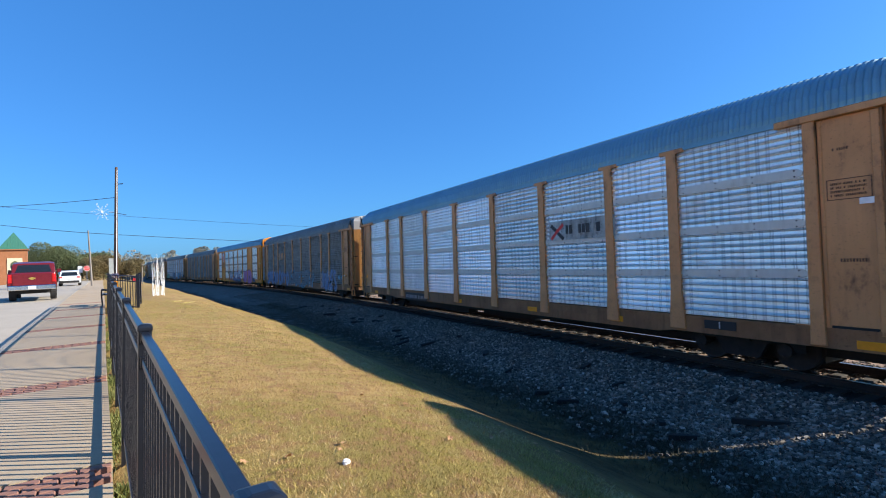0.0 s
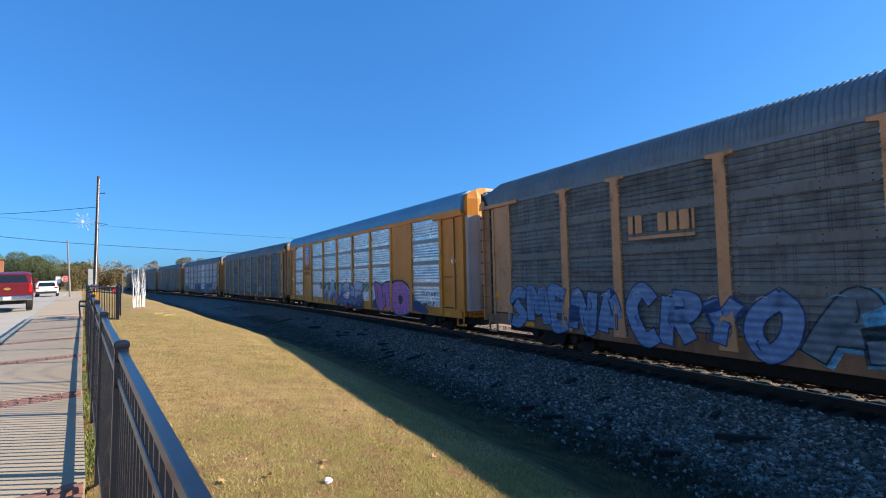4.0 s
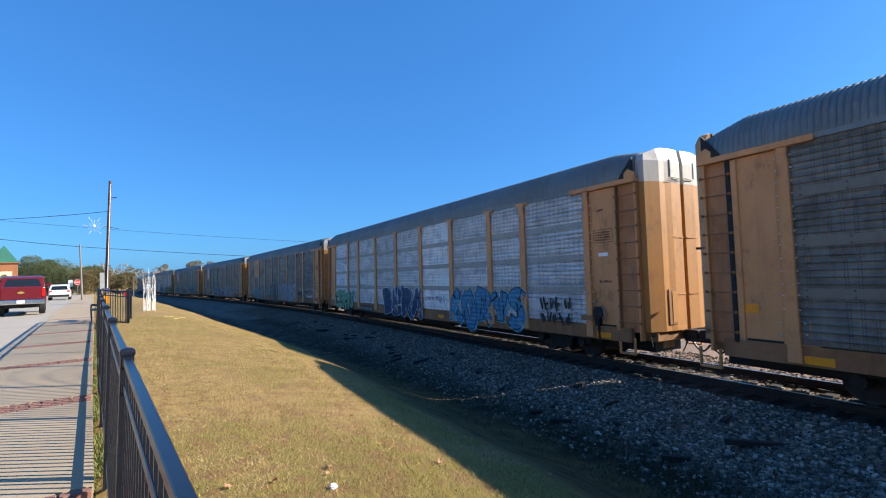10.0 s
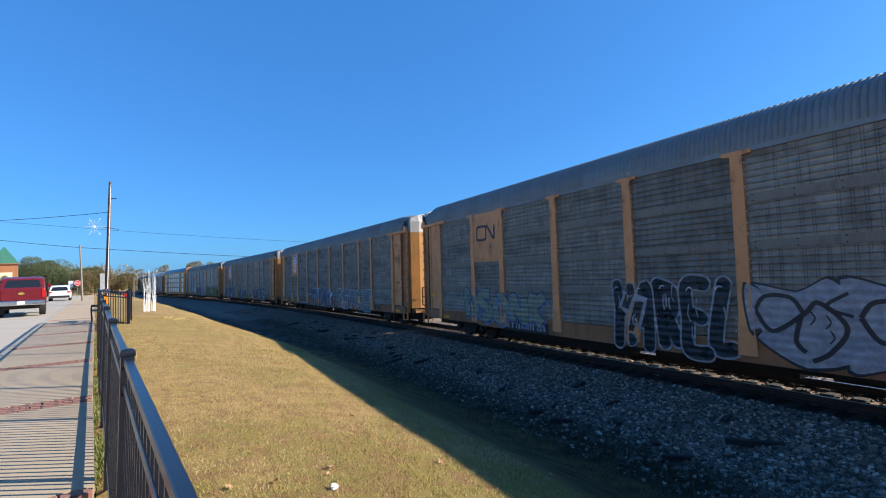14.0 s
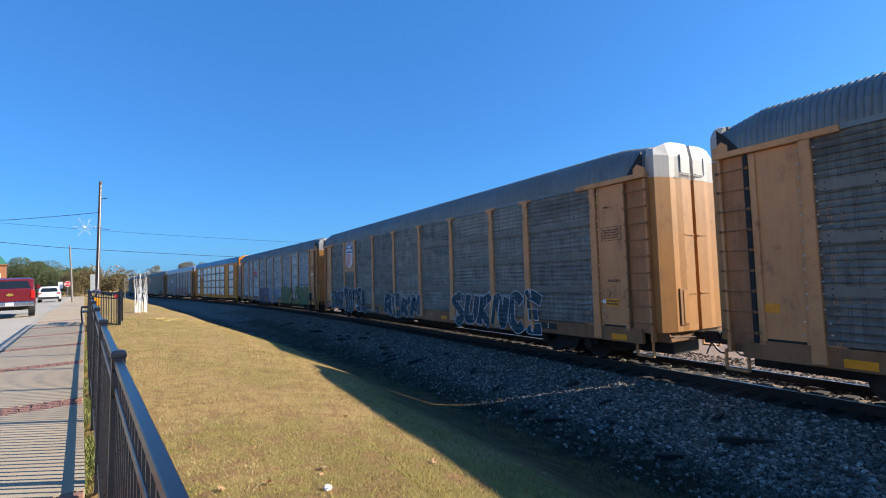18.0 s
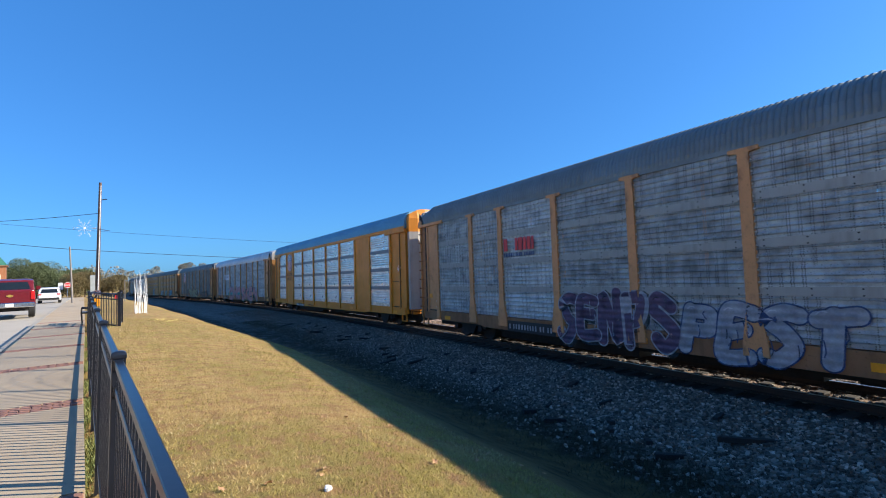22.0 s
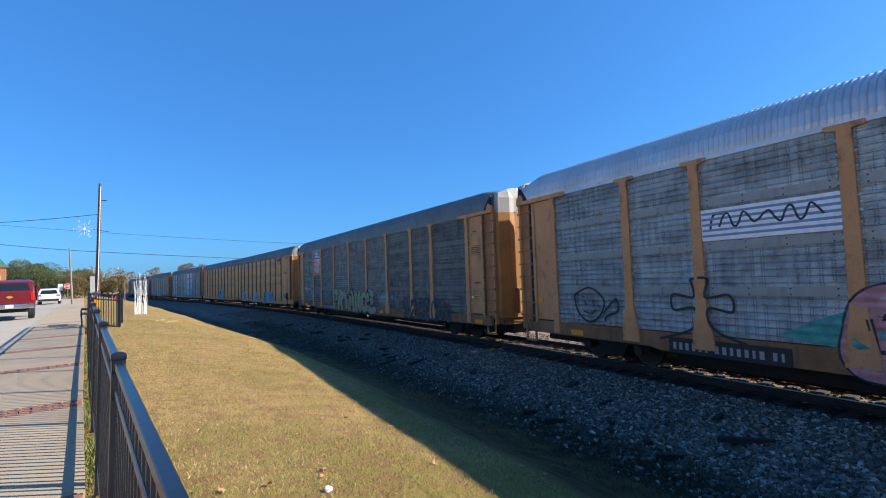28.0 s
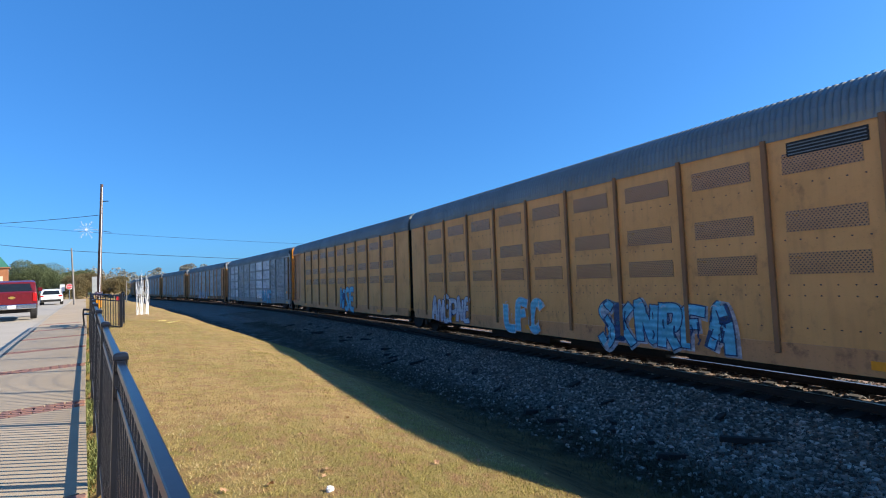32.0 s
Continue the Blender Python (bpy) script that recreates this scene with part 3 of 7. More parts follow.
def bogie_meshes():
    def make():
        bm = bmesh.new()  # cast side frames, bolster and springs
        for s in (-1, 1):
            out = [(-1.25, 0.44), (-1.25, 0.62), (-0.95, 0.72), (-0.45, 0.80), (0.45, 0.80), (0.95, 0.72), (1.25, 0.62), (1.25, 0.44), (1.02, 0.44), (0.98, 0.55), (0.55, 0.55), (0.36, 0.22), (-0.36, 0.22), (-0.55, 0.55), (-0.98, 0.55), (-1.02, 0.44)]
            prism(bm, out, "y", s * 0.94, s * 1.08)
            for dx in (-0.2, 0.0, 0.2):
                rod(bm, (dx, s * 1.0, 0.30), (dx, s * 1.0, 0.62), 0.07, 8)
        box(bm, -0.22, 0.22, -1.12, 1.12, 0.56, 0.80)
        box(bm, -1.35, 1.35, -0.56, 0.56, 0.20, 0.86)
        frame_me = mesh_of("bogie_frame", bm)
        bm = bmesh.new()
        turn = Matrix.Rotation(math.pi / 2, 4, "X")
        rod(bm, (0, -1.12, 0), (0, 1.12, 0), 0.085, 10)
        for s in (-1, 1):
            lathe(bm, [(0.10, 0.0), (0.40, 0.01), (0.455, 0.0), (0.455, 0.09), (0.485, 0.12), (0.485, 0.135), (0.40, 0.135), (0.36, 0.10), (0.12, 0.135)],
                  Matrix.Translation((0, s * 0.68, 0)) @ turn if s > 0 else Matrix.Translation((0, -0.68, 0)) @ Matrix.Rotation(-math.pi / 2, 4, "X"), 20)
            for a in range(4):
                rod(bm, (0.12 * math.cos(a * 1.571), s * 1.12, 0.12 * math.sin(a * 1.571)), (0.12 * math.cos(a * 1.571), s * 1.15, 0.12 * math.sin(a * 1.571)), 0.02, 6)
            rod(bm, (0, s * 0.93, 0), (0, s * 1.13, 0), 0.14, 10)
        return frame_me, mesh_of("wheelset", bm)
    return kept("bogie", make)


WHEELSETS = []  # wheelset objects with their car's number


def add_bogie(car, x, k):
    frame_me, wheels_me = bogie_meshes()
    b = put("bogie", frame_me, IRON, car, pose(x, 0, 0), "black cast-steel bogie")
    for dx in (-0.89, 0.89):
        WHEELSETS.append((put("wheelset", wheels_me, WHEEL_STEEL, b, pose(dx, 0, 0.455), "steel wheels with worn treads"), dx, k))


def add_end_gear(car, sx, frame_mat, off=0.0):
    """Coupler, striker, cut lever, hose and steps at one end (sx: 1 front, -1 rear); off: shift of that end."""
    X = lambda v: sx * (v + off)
    bm = bmesh.new()
    box(bm, *sorted((X(13.1), X(13.95))), -0.14, 0.14, 0.74, 0.94)
    box(bm, *sorted((X(13.9), X(14.28))), -0.19, 0.19, 0.68, 0.98)
    part("coupler", bm, IRON, car, "dark cast coupler", 0.02)
    bm = bmesh.new()
    rod(bm, (X(13.75), -1.35, 0.88), (X(13.75), -0.1, 0.80), 0.016, 6)
    rod(bm, (X(13.75), -1.35, 0.88), (X(13.85), -1.40, 0.62), 0.016, 6)
    part("cut_lever", bm, IRON, car)
    bm = bmesh.new()
    last = (X(13.75), 0.32, 0.72)
    for i in range(1, 7):
        p = (X(13.75 + 0.09 * i), 0.32, 0.72 - 0.34 * math.sin(i * math.pi / 7))
        rod(bm, last, p, 0.025, 6)
        last = p
    part("air_hose", bm, BLACK, car)
    for sy in (-1, 1):
        bm = bmesh.new()
        for dx in (0.0, 0.46):
            box(bm, X(12.9 + dx) - 0.02, X(12.9 + dx) + 0.02, sy * 1.46 - 0.03, sy * 1.46 + 0.03, 0.38, 0.80)
        box(bm, *sorted((X(12.9), X(13.36))), sy * 1.44 - 0.05, sy * 1.44 + 0.05, 0.36, 0.40)
        part("sill_step", bm, frame_mat, car)


def hand_brake(car, x, z, bracket=False):
    """Geared hand brake on a corner panel: dark housing, wheel, crank and chain rod, with a tan shelf beside it."""
    bm = bmesh.new()
    box(bm, x - 0.13, x + 0.13, -1.62, -1.50, z - 0.16, z + 0.10)
    box(bm, x - 0.07, x + 0.09, -1.66, -1.50, z - 0.42, z - 0.16)
    housing = part("hand_brake", bm, IRON, car, "greasy black hand-brake gear", 0.02)
    bm = bmesh.new()
    lathe(bm, [(0.11, 0.0), (0.17, 0.0), (0.17, 0.03), (0.11, 0.03)], pose(x + 0.06, -1.63, z - 0.06, 90), 16)
    part("brake_wheel", bm, IRON, housing)
    bm = bmesh.new()
    rod(bm, (x - 0.10, -1.60, z + 0.05), (x + 0.06, -1.66, z + 0.34), 0.02, 6)
    rod(bm, (x + 0.16, -1.60, z + 0.16), (x + 0.32, -1.62, z - 0.20), 0.016, 6)
    rod(bm, (x + 0.32, -1.62, z - 0.20), (x + 0.30, -1.60, z - 0.34), 0.016, 6)
    part("crank", bm, CHROME_DULL, housing, "bare steel crank handle")
    bm = bmesh.new()
    rod(bm, (x, -1.56, z - 0.40), (x, -1.54, 0.62), 0.03, 6)
    part("chain_rod", bm, IRON, housing)
    bm = bmesh.new()
    box(bm, x - 0.62, x - 0.16, -1.60, -1.50, z - 0.30, z - 0.16)
    part("brake_shelf", bm, SILL_TAN, housing, "", 0.01)
    if bracket:
        bm = bmesh.new()
        box(bm, x + 0.62, x + 0.68, -1.56, -1.50, z - 0.52, z + 0.42)
        box(bm, x + 0.24, x + 0.62, -1.56, -1.50, z - 0.52, z - 0.44)
        box(bm, x + 0.24, x + 0.62, -1.56, -1.50, z - 0.30, z - 0.22)
        part("hand_hold", bm, STRIPE, housing, "yellow hand hold")


def end_leaf_mesh(sy, corner=0.11):
    """One tall folding end-door leaf, faceted, from the middle to a side; faces +x."""
    def make():
        bm = bmesh.new()
        out = [(0.10, sy * 0.062), (0.305, sy * 0.075), (0.325, sy * 0.50), (0.295, sy * 0.72), (0.305, sy * 0.95), (corner, sy * 1.38), (-0.10, sy * 1.38), (-0.10, sy * 0.062)]
        prism(bm, out, "z", 0.98, 4.86)
        return mesh_of("end_leaf", bm)
    return kept(("leaf", sy, corner), make)


def end_cap_mesh(sy, corner=0.11):
    def make():
        bm = bmesh.new()
        lo = [(0.144, 0.062), (0.309, 0.075), (0.329, 0.50), (0.295, 0.72), (0.305, 0.95), (corner, 1.38), (-0.10, 1.38), (-0.10, 0.05)]
        hi = [(0.06, 0.062), (0.235, 0.075), (0.25, 0.50), (0.215, 0.72), (0.20, 0.93), (corner - 0.05, 1.30), (-0.16, 1.30), (-0.16, 0.05)]
        a = [bm.verts.new((x, sy * y, 4.86)) for x, y in lo]
        m = [bm.verts.new((x, sy * y, 5.42)) for x, y in lo]
        b = [bm.verts.new((x, sy * y, 5.80 - 0.42 * max(0.0, y - 0.72) ** 1.4)) for x, y in hi]
        n = len(lo)
        bm.faces.new(a)
        bm.faces.new(b[::-1])
        for p, q in ((a, m), (m, b)):
            for i in range(n):
                bm.faces.new((p[i], p[(i + 1) % n], q[(i + 1) % n], q[i]))
        return mesh_of("end_cap", bm)
    return kept(("cap", sy, corner), make)


def build_ends(car, frame_mat, cap_mat, leaf_mat, ladder=True, shift=0.0, tall=1.0):
    """Folding doors, bulkheads and corner bays at both ends of a car."""
    for sx in (1, -1):
        corner = 0.17 if sx > 0 else 0.11
        m0 = pose((13.41 if sx > 0 else -13.50) + shift, 0, 0, 0, 0, 0 if sx > 0 else 180)
        for sy in (-1, 1):
            leaf = put("end_door", end_leaf_mesh(sy, corner), leaf_mat, car, m0)
            put("upper_cap", end_cap_mesh(sy, corner), cap_mat, leaf, Matrix.Translation((0, 0, 4.86 * (1 - tall))) @ Matrix.Diagonal((1, 1, tall, 1)), "top of the end door")
            for z in (1.9, 3.4):
                put("door_rib", kept(("rib", sy), lambda: door_rib_mesh(sy)), leaf_mat, leaf, pose(0, 0, z))
            if sy * sx < 0:
                bm = bmesh.new()
                # Raised brown patch: paints the shade of a recess that isn't cut in.
                box(bm, 0.25, 0.331, -sx * 0.66 - 0.16, -sx * 0.66 + 0.16, 1.15, 2.05)
                part("latch_recess", bm, RIDGE, leaf, "dark brown raised patch for the shade of the latch recess")
                bm = bmesh.new()
                box(bm, 0.331, 0.345, -sx * 0.66 - 0.04, -sx * 0.66 + 0.16, 1.19, 2.0)
                part("latch_plate", bm, leaf_mat, leaf)
            bm = bmesh.new()
            box(bm, 0.285, 0.345, *sorted((sy * 0.50, sy * 0.53)), 5.02, 5.48)
            part("cap_rod", bm, DARK_ROOF, leaf)
            bm = bmesh.new()
            rod(bm, (0.36, sy * 0.14, 5.0), (0.36, sy * 0.44, 5.0), 0.014, 6)
            for q in (0.14, 0.44):
                rod(bm, (0.22, sy * q, 5.06), (0.36, sy * q, 5.0), 0.014, 6)
            part("grab_iron", bm, cap_mat, leaf)
        bm = bmesh.new()
        box(bm, sx * 13.265 + shift - 0.02, sx * 13.265 + shift + 0.02, -1.30, 1.30, 1.0, 5.6)
        part("end_bulkhead", bm, IRON, car)
        bm = bmesh.new()
        box(bm, *sorted((sx * 13.17 + shift, sx * 13.63 + shift)), -1.2, 1.2, 0.72, 0.97)
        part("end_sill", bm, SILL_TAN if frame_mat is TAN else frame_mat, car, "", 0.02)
        corner_bay(car, sx, frame_mat, sx * shift - 0.295, ladder)


def corner_bay(car, sx, frame_mat, off=0.0, ladder=True):
    """Folded door panel, beam under the eave and a narrow ladder at one end; off: shift of that end."""
    X = lambda v: sx * (v + off)
    for sy in (-1, 1):
        bm = bmesh.new()
        box(bm, *sorted((X(11.60), X(13.05))), *sorted((sy * 1.40, sy * 1.495)), 0.98, 4.86)
        panel = part("corner_panel", bm, frame_mat, car, "", 0.015)
        for a, b, d in ((12.13, 12.20, 1.515), (12.92, 13.05, 1.535)):
            bm = bmesh.new()
            box(bm, *sorted((X(a), X(b))), *sorted((sy * 1.49, sy * d)), 0.98, 4.84)
            part("panel_fold", bm, frame_mat, panel, "", 0.012)
        bm = bmesh.new()
        box(bm, *sorted((X(12.10), X(12.13))), *sorted((sy * 1.47, sy * 1.499)), 1.0, 4.84)
        part("panel_gap", bm, IRON, panel)
        bm = bmesh.new()
        box(bm, *sorted((X(12.22), X(12.90))), *sorted((sy * 1.49, sy * 1.515)), 0.98, 1.10)
        part("foot_strip", bm, IRON, panel, "grimy foot strip")
        bm = bmesh.new()
        box(bm, *sorted((X(11.45), X(13.75))), *sorted((sy * 1.42, sy * 1.60)), 4.86, 4.99)
        part("eave_beam", bm, frame_mat, car, "", 0.012)
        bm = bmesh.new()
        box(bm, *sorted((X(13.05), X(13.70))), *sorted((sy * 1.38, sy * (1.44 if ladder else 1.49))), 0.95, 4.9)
        # On tan cars the bay's shade comes from the darker paint.
        part("ladder_recess", bm, TAN_RECESS if frame_mat is TAN else frame_mat, car, "ladder bay with its shade in the paint colour" if frame_mat is TAN else "")
        # Front strip: fold shadow painted dark brown; rear strip: the black gap.
        bm = bmesh.new()
        box(bm, *sorted((X(13.055), X(13.085 if sx > 0 else 13.15))), *sorted((sy * 1.43, sy * 1.545)), 1.0, 4.84)
        part("panel_gap", bm, RIDGE if sx > 0 else IRON, panel)
        bm = bmesh.new()
        box(bm, X(13.67) - 0.03, X(13.67) + 0.03, *sorted((sy * 1.38, sy * 1.52)), 0.75, 4.86)
        part("ladder_rail", bm, frame_mat, car)
        for z in (1.2, 1.62, 2.04, 2.46, 2.88, 3.30, 3.72, 4.14, 4.56) if ladder else ():
            put("ladder_rung", kept("rung", rung_mesh), RIDGE, car, pose(X(13.39), sy * 1.55, z))


def door_rib_mesh(sy):
    bm = bmesh.new()
    box(bm, 0.28, 0.333, *sorted((sy * 0.08, sy * 0.49)), 0, 0.025)
    return mesh_of("door_rib", bm)


def rung_mesh():
    bm = bmesh.new()
    rod(bm, (-0.29, 0, 0), (0.29, 0, 0), 0.014, 6)
    for x in (-0.32, 0.32):
        box(bm, x - 0.02, x + 0.02, -0.03, 0.03, -0.03, 0.03)
    return mesh_of("ladder_rung", bm)


def sill_mesh(x0, x1):
    """Centre beam, floor and side sills whose lower edge rises over the bogies."""
    def make():
        bm = bmesh.new()
        prism(bm, [(-1.52, 0.68), (-1.52, 1.04), (-1.30, 1.08), (1.30, 1.08), (1.52, 1.04), (1.52, 0.68), (1.40, 0.68), (1.40, 0.95), (0.25, 0.95), (0.25, 0.42), (-0.25, 0.42), (-0.25, 0.95), (-1.40, 0.95), (-1.40, 0.68)], "x", x0, x1)
        return mesh_of("underframe", bm)
    return kept(("sill", x0, x1), make)


def add_sills(car, x0, x1, material):
    """Underframe, the deeper side sills between the bogies and the ledges under the sheets."""
    put("underframe", sill_mesh(x0, x1), material, car)
    e, f = max(x0, -8.6), min(x1, 8.6)
    for s in (-1, 1):
        bm = bmesh.new()
        prism(bm, [(e, 0.68), (e + 0.4, 0.61), (f - 0.4, 0.61), (f, 0.68)], "y", s * 1.40, s * 1.519)
        part("side_sill", bm, material, car)
        bm = bmesh.new()
        box(bm, x0, x1, *sorted((s * 1.50, s * 1.535)), 1.0, 1.055)
        part("sheet_ledge", bm, material, car)


def belly_mesh(h):
    """Brake gear, pipes and beams slung under the floor between the wheels."""
    def make():
        bm = bmesh.new()
        box(bm, -h, h, -0.55, 0.55, 0.34, 0.94)
        for a, b, y in ((-h + 4.8, -2.2, -0.3), (-1.6, 1.9, 0.1), (2.4, h - 4.8, 0.35)):
            box(bm, a, b, y - 0.25, y + 0.25, 0.16, 0.34)
        for x in np.arange(-h + 1, h, 1.6):
            box(bm, x - 0.07, x + 0.07, -1.38, 1.38, 0.66, 0.94)
        return mesh_of("brake_gear", bm)
    return kept(("belly", h), make)


def plate(car, name, x0, x1, z0, z1, material, y=-1.535, label="", t=0.012):
    bm = bmesh.new()
    box(bm, x0, x1, y - t, y, z0, z1)
    return part(name, bm, material, car, label)


def bars(car, x0, x1, z, h, material, seed, y=-1.537, gap=0.3, name="lettering"):
    """Unreadable writing: a row of short bars in one mesh."""
    rnd = random.Random(seed)
    bm = bmesh.new()
    x = x0
    while x < x1:
        w = h * rnd.uniform(0.30, 0.55)
        box(bm, x, min(x + w, x1), y - 0.006, y, z, z + h)
        x += w + h * (gap if rnd.random() < 0.85 else 1.0)
    return tagged(part(name, bm, material, car), kind="stuff")


def shield(car, x, z, w, h, y, colours=True):
    """A shield badge: blue head over red and white stripes, on the car's side."""
    bm = bmesh.new()
    half = [(0, 0.5), (-0.10, 0.455), (-0.20, 0.435), (-0.33, 0.45), (-0.40, 0.38), (-0.5, 0.29), (-0.465, 0.2), (-0.455, 0.08), (-0.475, -0.1), (-0.455, -0.24), (-0.36, -0.37), (-0.2, -0.44)]
    edge = half + [(0, -0.5)] + [(-p, q) for p, q in half[:0:-1]]
    bm2 = bmesh.new()
    prism(bm2, [(x + p * w * 1.05, z + q * h * 1.05) for p, q in edge], "y", y - 0.002, y)
    rim = part("badge_rim", bm2, NAVY, car)
    prism(bm, [(x + p * w, z + q * h) for p, q in edge], "y", y - 0.006, y - 0.002)
    base = part("shield_badge", bm, WHITE if colours else SOFT_WHITE, car, "shield badge in red, white and blue")
    bm = bmesh.new()
    head = [(p, q) for p, q in half if q > 0.05]
    head = [(-p, q) for p, q in head[:0:-1]] + head
    prism(bm, [(x + p * w * 0.95, z + q * h * 0.95) for p, q in head], "y", y - 0.010, y - 0.006)
    part("badge_head", bm, BLUE if colours else NAVY, base)
    bm = bmesh.new()
    for i in range(6):
        a = (-0.40 + i * 0.16) * w
        low = -0.45 + 0.16 * (abs(i - 2.5) / 2.5) ** 1.6
        prism(bm, [(x + a - 0.042 * w, z + 0.045 * h), (x + a + 0.042 * w, z + 0.045 * h), (x + a + 0.042 * w, z + low * h), (x + a - 0.042 * w, z + low * h)], "y", y - 0.010, y - 0.006)
    part("badge_stripes", bm, FADED_RED, base)
    bm = bmesh.new()
    for j, n in ((0.325, 5), (0.19, 7)):
        for i in range(n):
            a = (i - (n - 1) / 2) * 0.107 * w
            b = 0.034
            rise = -0.035 * (2 * a / w) ** 2 * h
            box(bm, x + a - b * w, x + a + b * w, y - 0.013, y - 0.010, z + (j - 0.05) * h + rise, z + (j + 0.05) * h + rise)
    part("badge_lettering", bm, WHITE, base)


def words(car, text, x, z, size, material, y=-1.54):
    """Readable lettering in the built-in font, lying on the side that faces the street."""
    cu = bpy.data.curves.new("lettering", "FONT")
    cu.body, cu.size, cu.extrude, cu.align_x = text, size, 0.002, "CENTER"
    ob = new("lettering", cu)
    me = bpy.data.meshes.new_from_object(ob.evaluated_get(bpy.context.evaluated_depsgraph_get()))
    bpy.data.objects.remove(ob)
    return put("lettering", me, material, car, pose(x, y, z, 90, 0, 0))


def autorack(k, sheets, frame_mat, roof_mat, cap_mat, leaf_mat, label, posts="flared", post_mat=None):
    """A covered car carrier with sheets between posts."""
    car = thing("railcar", label, "railcar", group="cars of the train")
    d = SHIFT.get(k, 0.0)
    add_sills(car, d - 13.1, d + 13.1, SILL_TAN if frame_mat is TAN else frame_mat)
    put("brake_gear", belly_mesh(13.3), IRON, car, None, "black brake gear and beams under the floor")
    for z in (1.1, 3.0):
        put("deck", kept(("deck", 13.4), lambda: deck_mesh(13.4)), IRON, car, pose(0, 0, z))
    put("roof", roof_mesh(-13.345, 13.345, True, True), roof_mat, car, pose(d, 0, 0), "ribbed sheet-metal roof")
    build_ends(car, frame_mat, cap_mat, leaf_mat, True, d)
    for sx in (1, -1):
        X = lambda v: sx * (v - 0.275) + d
        for sy in (-1, 1):
            bm = bmesh.new()
            # Black plate painted in for the shaded gap; the roof isn't cut.
            prism(bm, [(X(13.63), 4.99), (X(13.63), 5.52), (X(13.52), 5.40), (X(13.22), 5.05), (X(13.2), 4.99)], "y", *sorted((sy * 1.50, sy * 1.562)))
            part("roof_notch", bm, IRON, car, "black plate for the shaded gap under the roof's cut end")
            bm = bmesh.new()
            prism(bm, [(X(13.40), 4.99), (X(13.72), 4.99), (X(13.72), 5.10), (X(13.52), 5.22), (X(13.40), 5.12)], "y", *sorted((sy * 1.50, sy * 1.585)))
            part("eave_bracket", bm, frame_mat, car)
            bm = bmesh.new()
            box(bm, X(12.3) - 0.018, X(12.3) + 0.018, *sorted((sy * 1.53, sy * 1.557)), 5.0, 5.28)
            part("roof_seam", bm, roof_mat, car)
    for sy in (-1, 1):
        turn = pose(0, sy * SIDE, 0, 0, 0, 0 if sy < 0 else 180)
        xs = POSTS[car.name] = [x + SHIFT.get(k, 0.0) for x in POST_X]
        for x in xs:
            upright = put("post", post_mesh("straight" if abs(x) > 11 else posts), post_mat or frame_mat, car, pose(x, sy * SIDE, 0, 0, 0, 0 if sy < 0 else 180))
            if sy < 0 and 0 <= k <= 11 and sheets[0] is not SILVER:
                tagged(put("bolt_row", kept("bolt_row", bolt_row_mesh), SHEET_BAND, upright, None, "zinc bolt heads"), kind="stuff")
        for a, b in zip(xs, xs[1:]):
            m = sheets[int(abs(round(b * 7) + k * 13)) % len(sheets)]
            put("side_sheet", sheet_mesh(b - a - 0.12, lip=m in (SILVER, PALE_SHEET)), m, car, pose((a + b) / 2, sy * SIDE, 0, 0, 0, 0 if sy < 0 else 180))
            if sy < 0:
                for i in (1, 2, 3):
                    put("joint_strip", band_mesh(b - a - 0.22), GREY_BAND if m is GREY else MID_BAND if m in (MIDGREY, PALE_SHEET) else SHEET_BAND, car, pose((a + b) / 2, sy * SIDE, 1.08 + 0.955 * i))
        put("eave_rail", kept("eave", eave_mesh), roof_mat, car, pose(d, 0, 0) @ turn)
    put("centre_bulkhead", kept("bulk", lambda: bulk_mesh(2.6)), IRON, car)
    for sx in (1, -1):
        add_bogie(car, sx * 10.05 + d, k)
        add_end_gear(car, sx, frame_mat)
    for x in (-11.0, -6.2, -1.4, 3.4, 6.9, 12.4):
        put("reflector", kept("reflector", reflector_mesh), STRIPE, car, pose(x, -1.522, 0.80))
    return car


def deck_mesh(h):
    bm = bmesh.new()
    box(bm, -h, h, -1.38, 1.38, 0, 0.05)
    return mesh_of("deck", bm)


def bulk_mesh(w):
    bm = bmesh.new()
    box(bm, -w, w, -0.03, 0.03, 1.15, 2.6)
    return mesh_of("centre_bulkhead", bm)


def eave_mesh():
    bm = bmesh.new()
    box(bm, -11.4, 11.4, -0.05, 0.0, 4.90, 5.0)
    return mesh_of("eave_rail", bm)


def reflector_mesh():
    bm = bmesh.new()
    box(bm, -0.24, 0.24, -0.006, 0, -0.075, 0.075)
    return mesh_of("reflector", bm)


